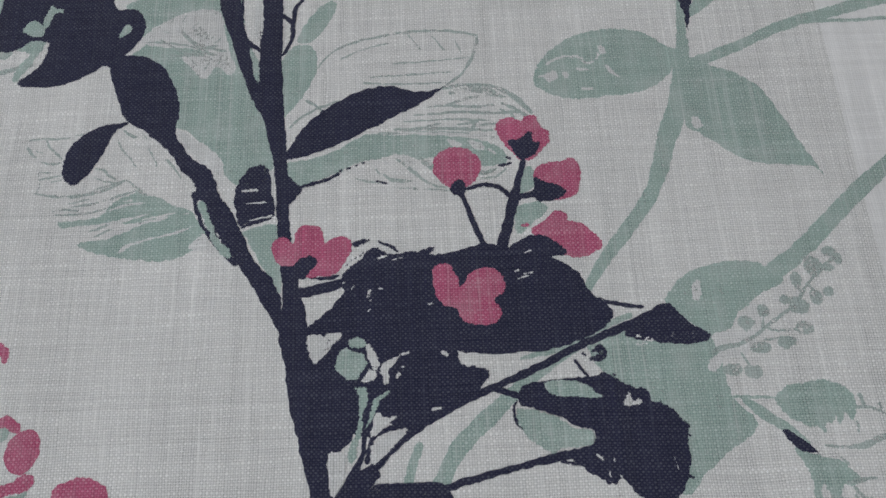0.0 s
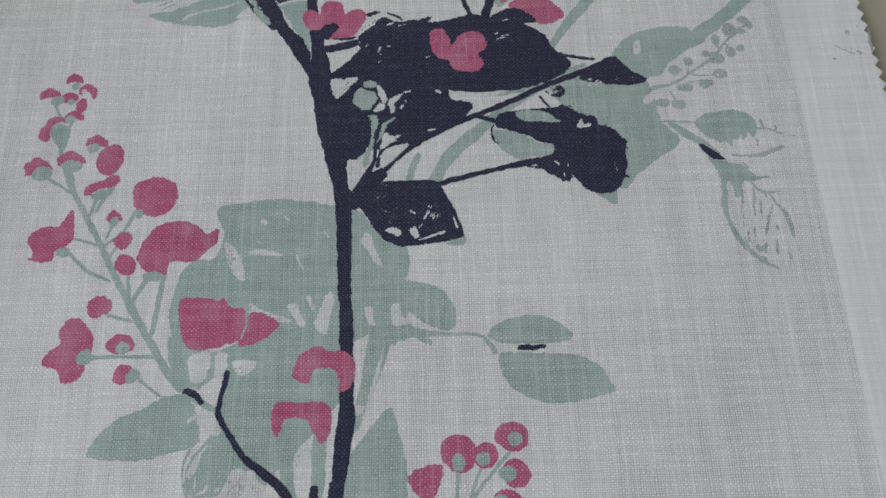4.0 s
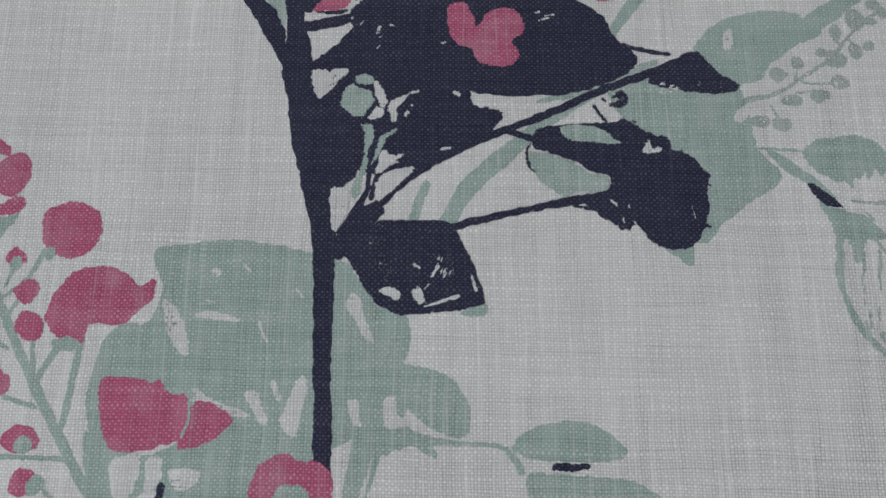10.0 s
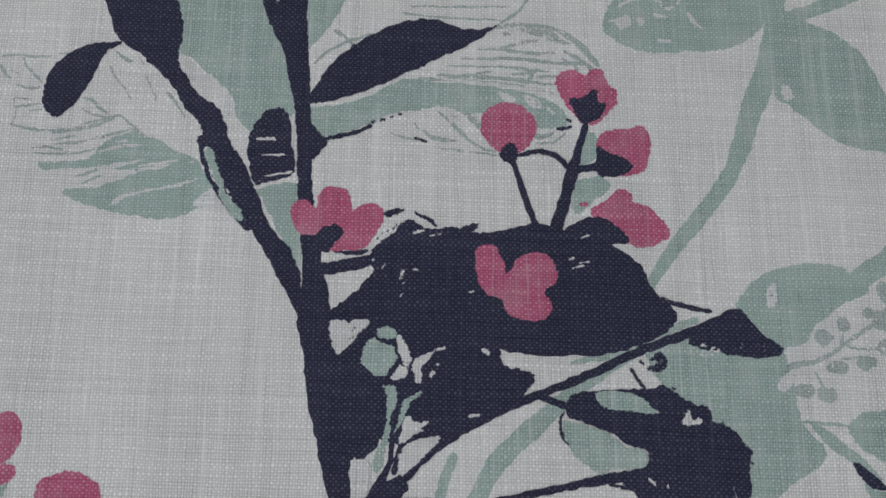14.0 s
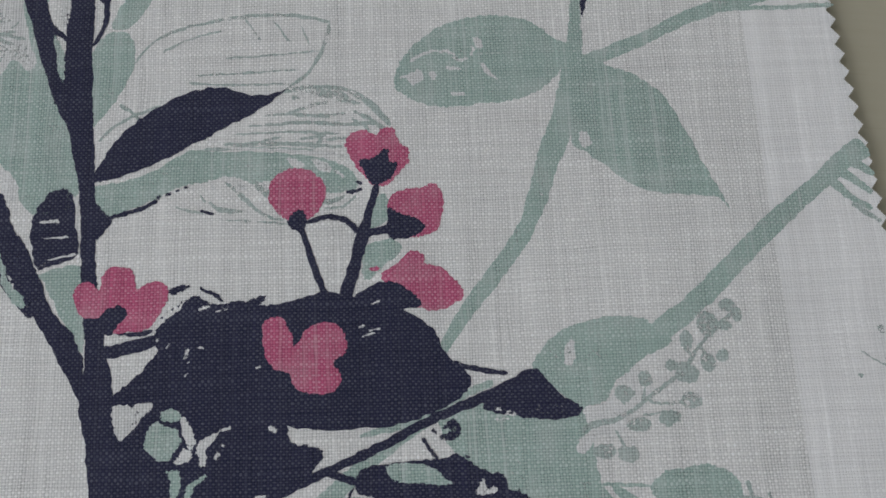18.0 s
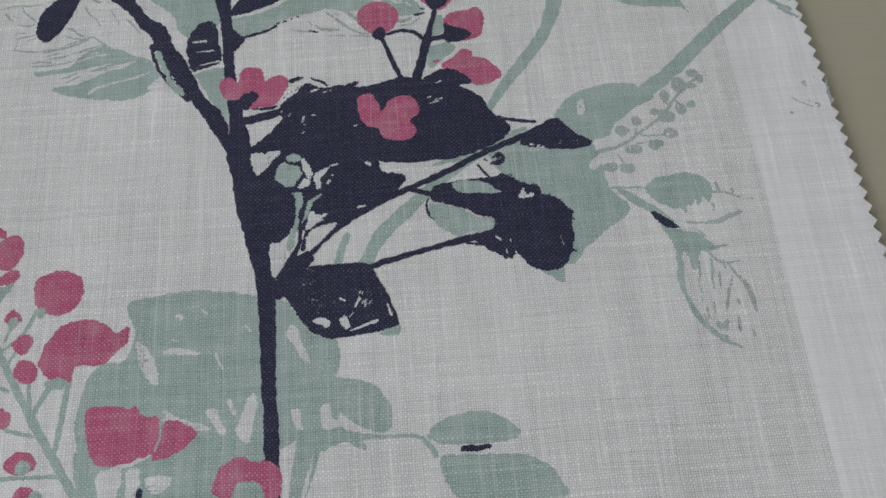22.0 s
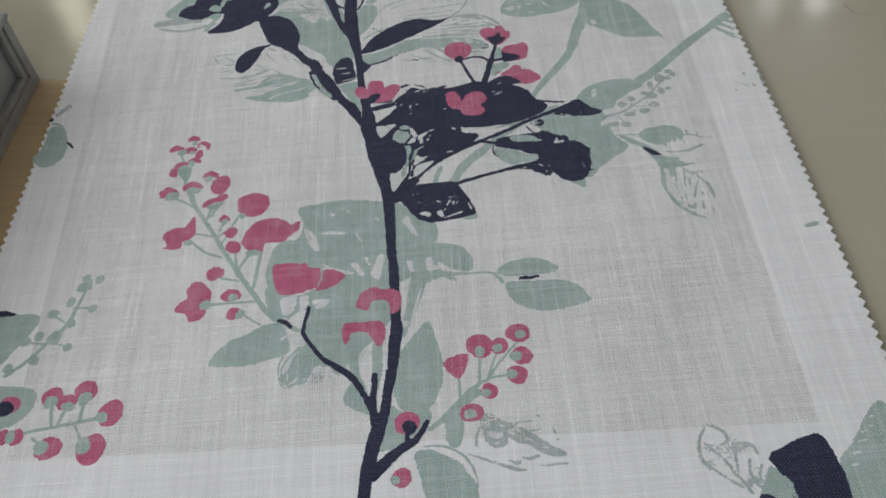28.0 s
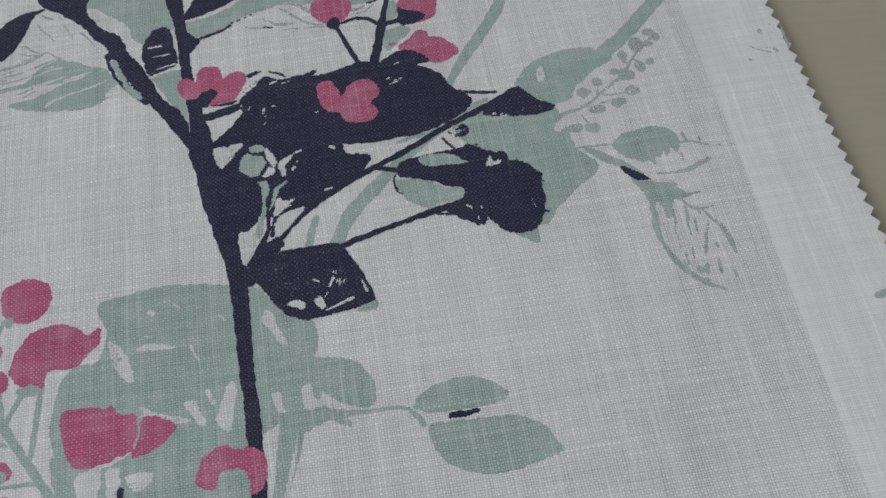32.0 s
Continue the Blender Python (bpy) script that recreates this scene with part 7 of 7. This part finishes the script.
stroke("fleck", BARE, [(1.261, -0.729, 0.007), (1.290, -0.721, 0.006)])
stroke("fleck", BARE, [(1.275, -0.698, 0.005), (1.294, -0.691, 0.005)])
stroke("fleck", BARE, [(1.305, -0.647, 0.005), (1.326, -0.642, 0.007)])
stroke("fleck", BARE, [(1.242, -0.767, 0.007), (1.266, -0.760, 0.007)])
stroke("fleck", BARE, [(1.229, -0.805, 0.007), (1.250, -0.799, 0.007)])
stroke("fleck", BARE, [(1.300, -0.677, 0.005), (1.318, -0.672, 0.005)])

# fine skips of the roller in the dark leaves
scratches("fleck", BARE, (-0.20, 0.71), 0.03, 0.04, 0.9, 3, 0.014, 0.0022, 4)
scratches("fleck", BARE, (0.0, 0.185), 0.07, 0.03, 1.1, 10, 0.014, 0.003, 6)
scratches("fleck", BARE, (0.43, 0.655), 0.04, 0.010, 0.1, 7, 0.012, 0.004, 8)


# ---- brown sheet for the table's shade and grey box beside the swatch ----
SHEET_TOP = TOP + 0.0006
# sheet added to give the dark, shadow-like stretch of tabletop by the box
tagged(part("shade_sheet", block(-0.52, -0.20, TOP + 0.00002, -0.205, 0.957 * U, SHEET_TOP, 0.0002), BROWN), "thin brown sheet for the shaded tabletop, under the swatch edge and the grey box", "board")

box = tagged(empty("metal_box", (-0.31, 0.02, SHEET_TOP)), "low grey metal box with framed panels and a steel latch", "box")
BX1, BX0, BY1, BY0, BZ = -1.845 * U, -0.40, 0.957 * U, -0.10, 0.358 * U


def box_part(name, x0, y0, z0, x1, y1, z1, mat, label="", bevel=0.0006):
    return on(box, part(name, block(x0, y0, SHEET_TOP + z0, x1, y1, SHEET_TOP + z1, bevel), mat, label=label))


box_part("body", BX0 + 0.003, BY0 + 0.003, 0.002, BX1 - 0.005, BY1 - 0.005, BZ - 0.002, SMOKED, "dull dark grey panel")
for y0, y1 in ((BY0, BY0 + 0.006), (BY1 - 0.006, BY1)):
    box_part("corner_post", BX1 - 0.006, y0, 0.0, BX1, y1, BZ - 0.003, GREY_METAL)
    box_part("corner_post", BX0, y0, 0.0, BX0 + 0.006, y1, BZ - 0.003, GREY_METAL)
for x0, x1 in ((BX0, BX0 + 0.006), (BX1 - 0.006, BX1)):
    box_part("bottom_rail", x0, BY0 + 0.0062, 0.0, x1, BY1 - 0.0062, 0.0075, GREY_METAL)
box_part("bead", BX1 - 0.0049, BY1 - 0.0105, 0.0077, BX1 - 0.0012, BY1 - 0.0064, BZ - 0.0032, GREY_METAL)
box_part("bead", BX1 - 0.0049, BY0 + 0.0064, 0.0077, BX1 - 0.0012, BY1 - 0.0108, 0.0115, GREY_METAL)
lid = box_part("lid", BX0 - 0.001, BY0 - 0.001, BZ - 0.0028, BX1 + 0.001, BY1 + 0.001, BZ, GREY_METAL, "pale grey rim", 0.0008)
box_part("latch_plate", BX1 + 0.0002, 0.52 * U, 0.010, BX1 + 0.0016, 0.60 * U, 0.016, STEEL, "dull steel latch plate")
box_part("latch_bar", BX1 - 0.004, 0.585 * U, 0.0162, BX1 + 0.0012, 0.605 * U, 0.036, STEEL, "dark steel latch bar")

# ---- scuffs on the tabletop ----


def scuff(points, width):
    bm = bmesh.new()
    rows = []
    for i, (x, y) in enumerate(points):
        a, b = points[max(i - 1, 0)], points[min(i + 1, len(points) - 1)]
        d = Vector((b[0] - a[0], b[1] - a[1])).normalized()
        w = width * (0.25 if i in (0, len(points) - 1) else 0.5)
        rows.append([bm.verts.new((x - s * d.y * w, y + s * d.x * w, TOP + 0.00006)) for s in (-1, 1)])
    for (a, b), (c, d) in zip(rows, rows[1:]):
        bm.faces.new((a, c, d, b))
    bmesh.ops.recalc_face_normals(bm, faces=bm.faces[:])
    on(table, part("scuff", bm, SCUFF, label="short dark scuff mark"))


scuff([(0.2075, 0.1731), (0.2085, 0.1703), (0.2096, 0.1679), (0.2116, 0.1637)], 0.0009)
scuff([(0.2117, 0.1635), (0.2160, 0.1631), (0.2203, 0.1624)], 0.0004)
scuff([(0.2231, 0.1442), (0.2255, 0.1454), (0.2279, 0.1460)], 0.0006)
scuff([(0.2272, 0.1095), (0.2300, 0.1097), (0.2329, 0.1094)], 0.0006)
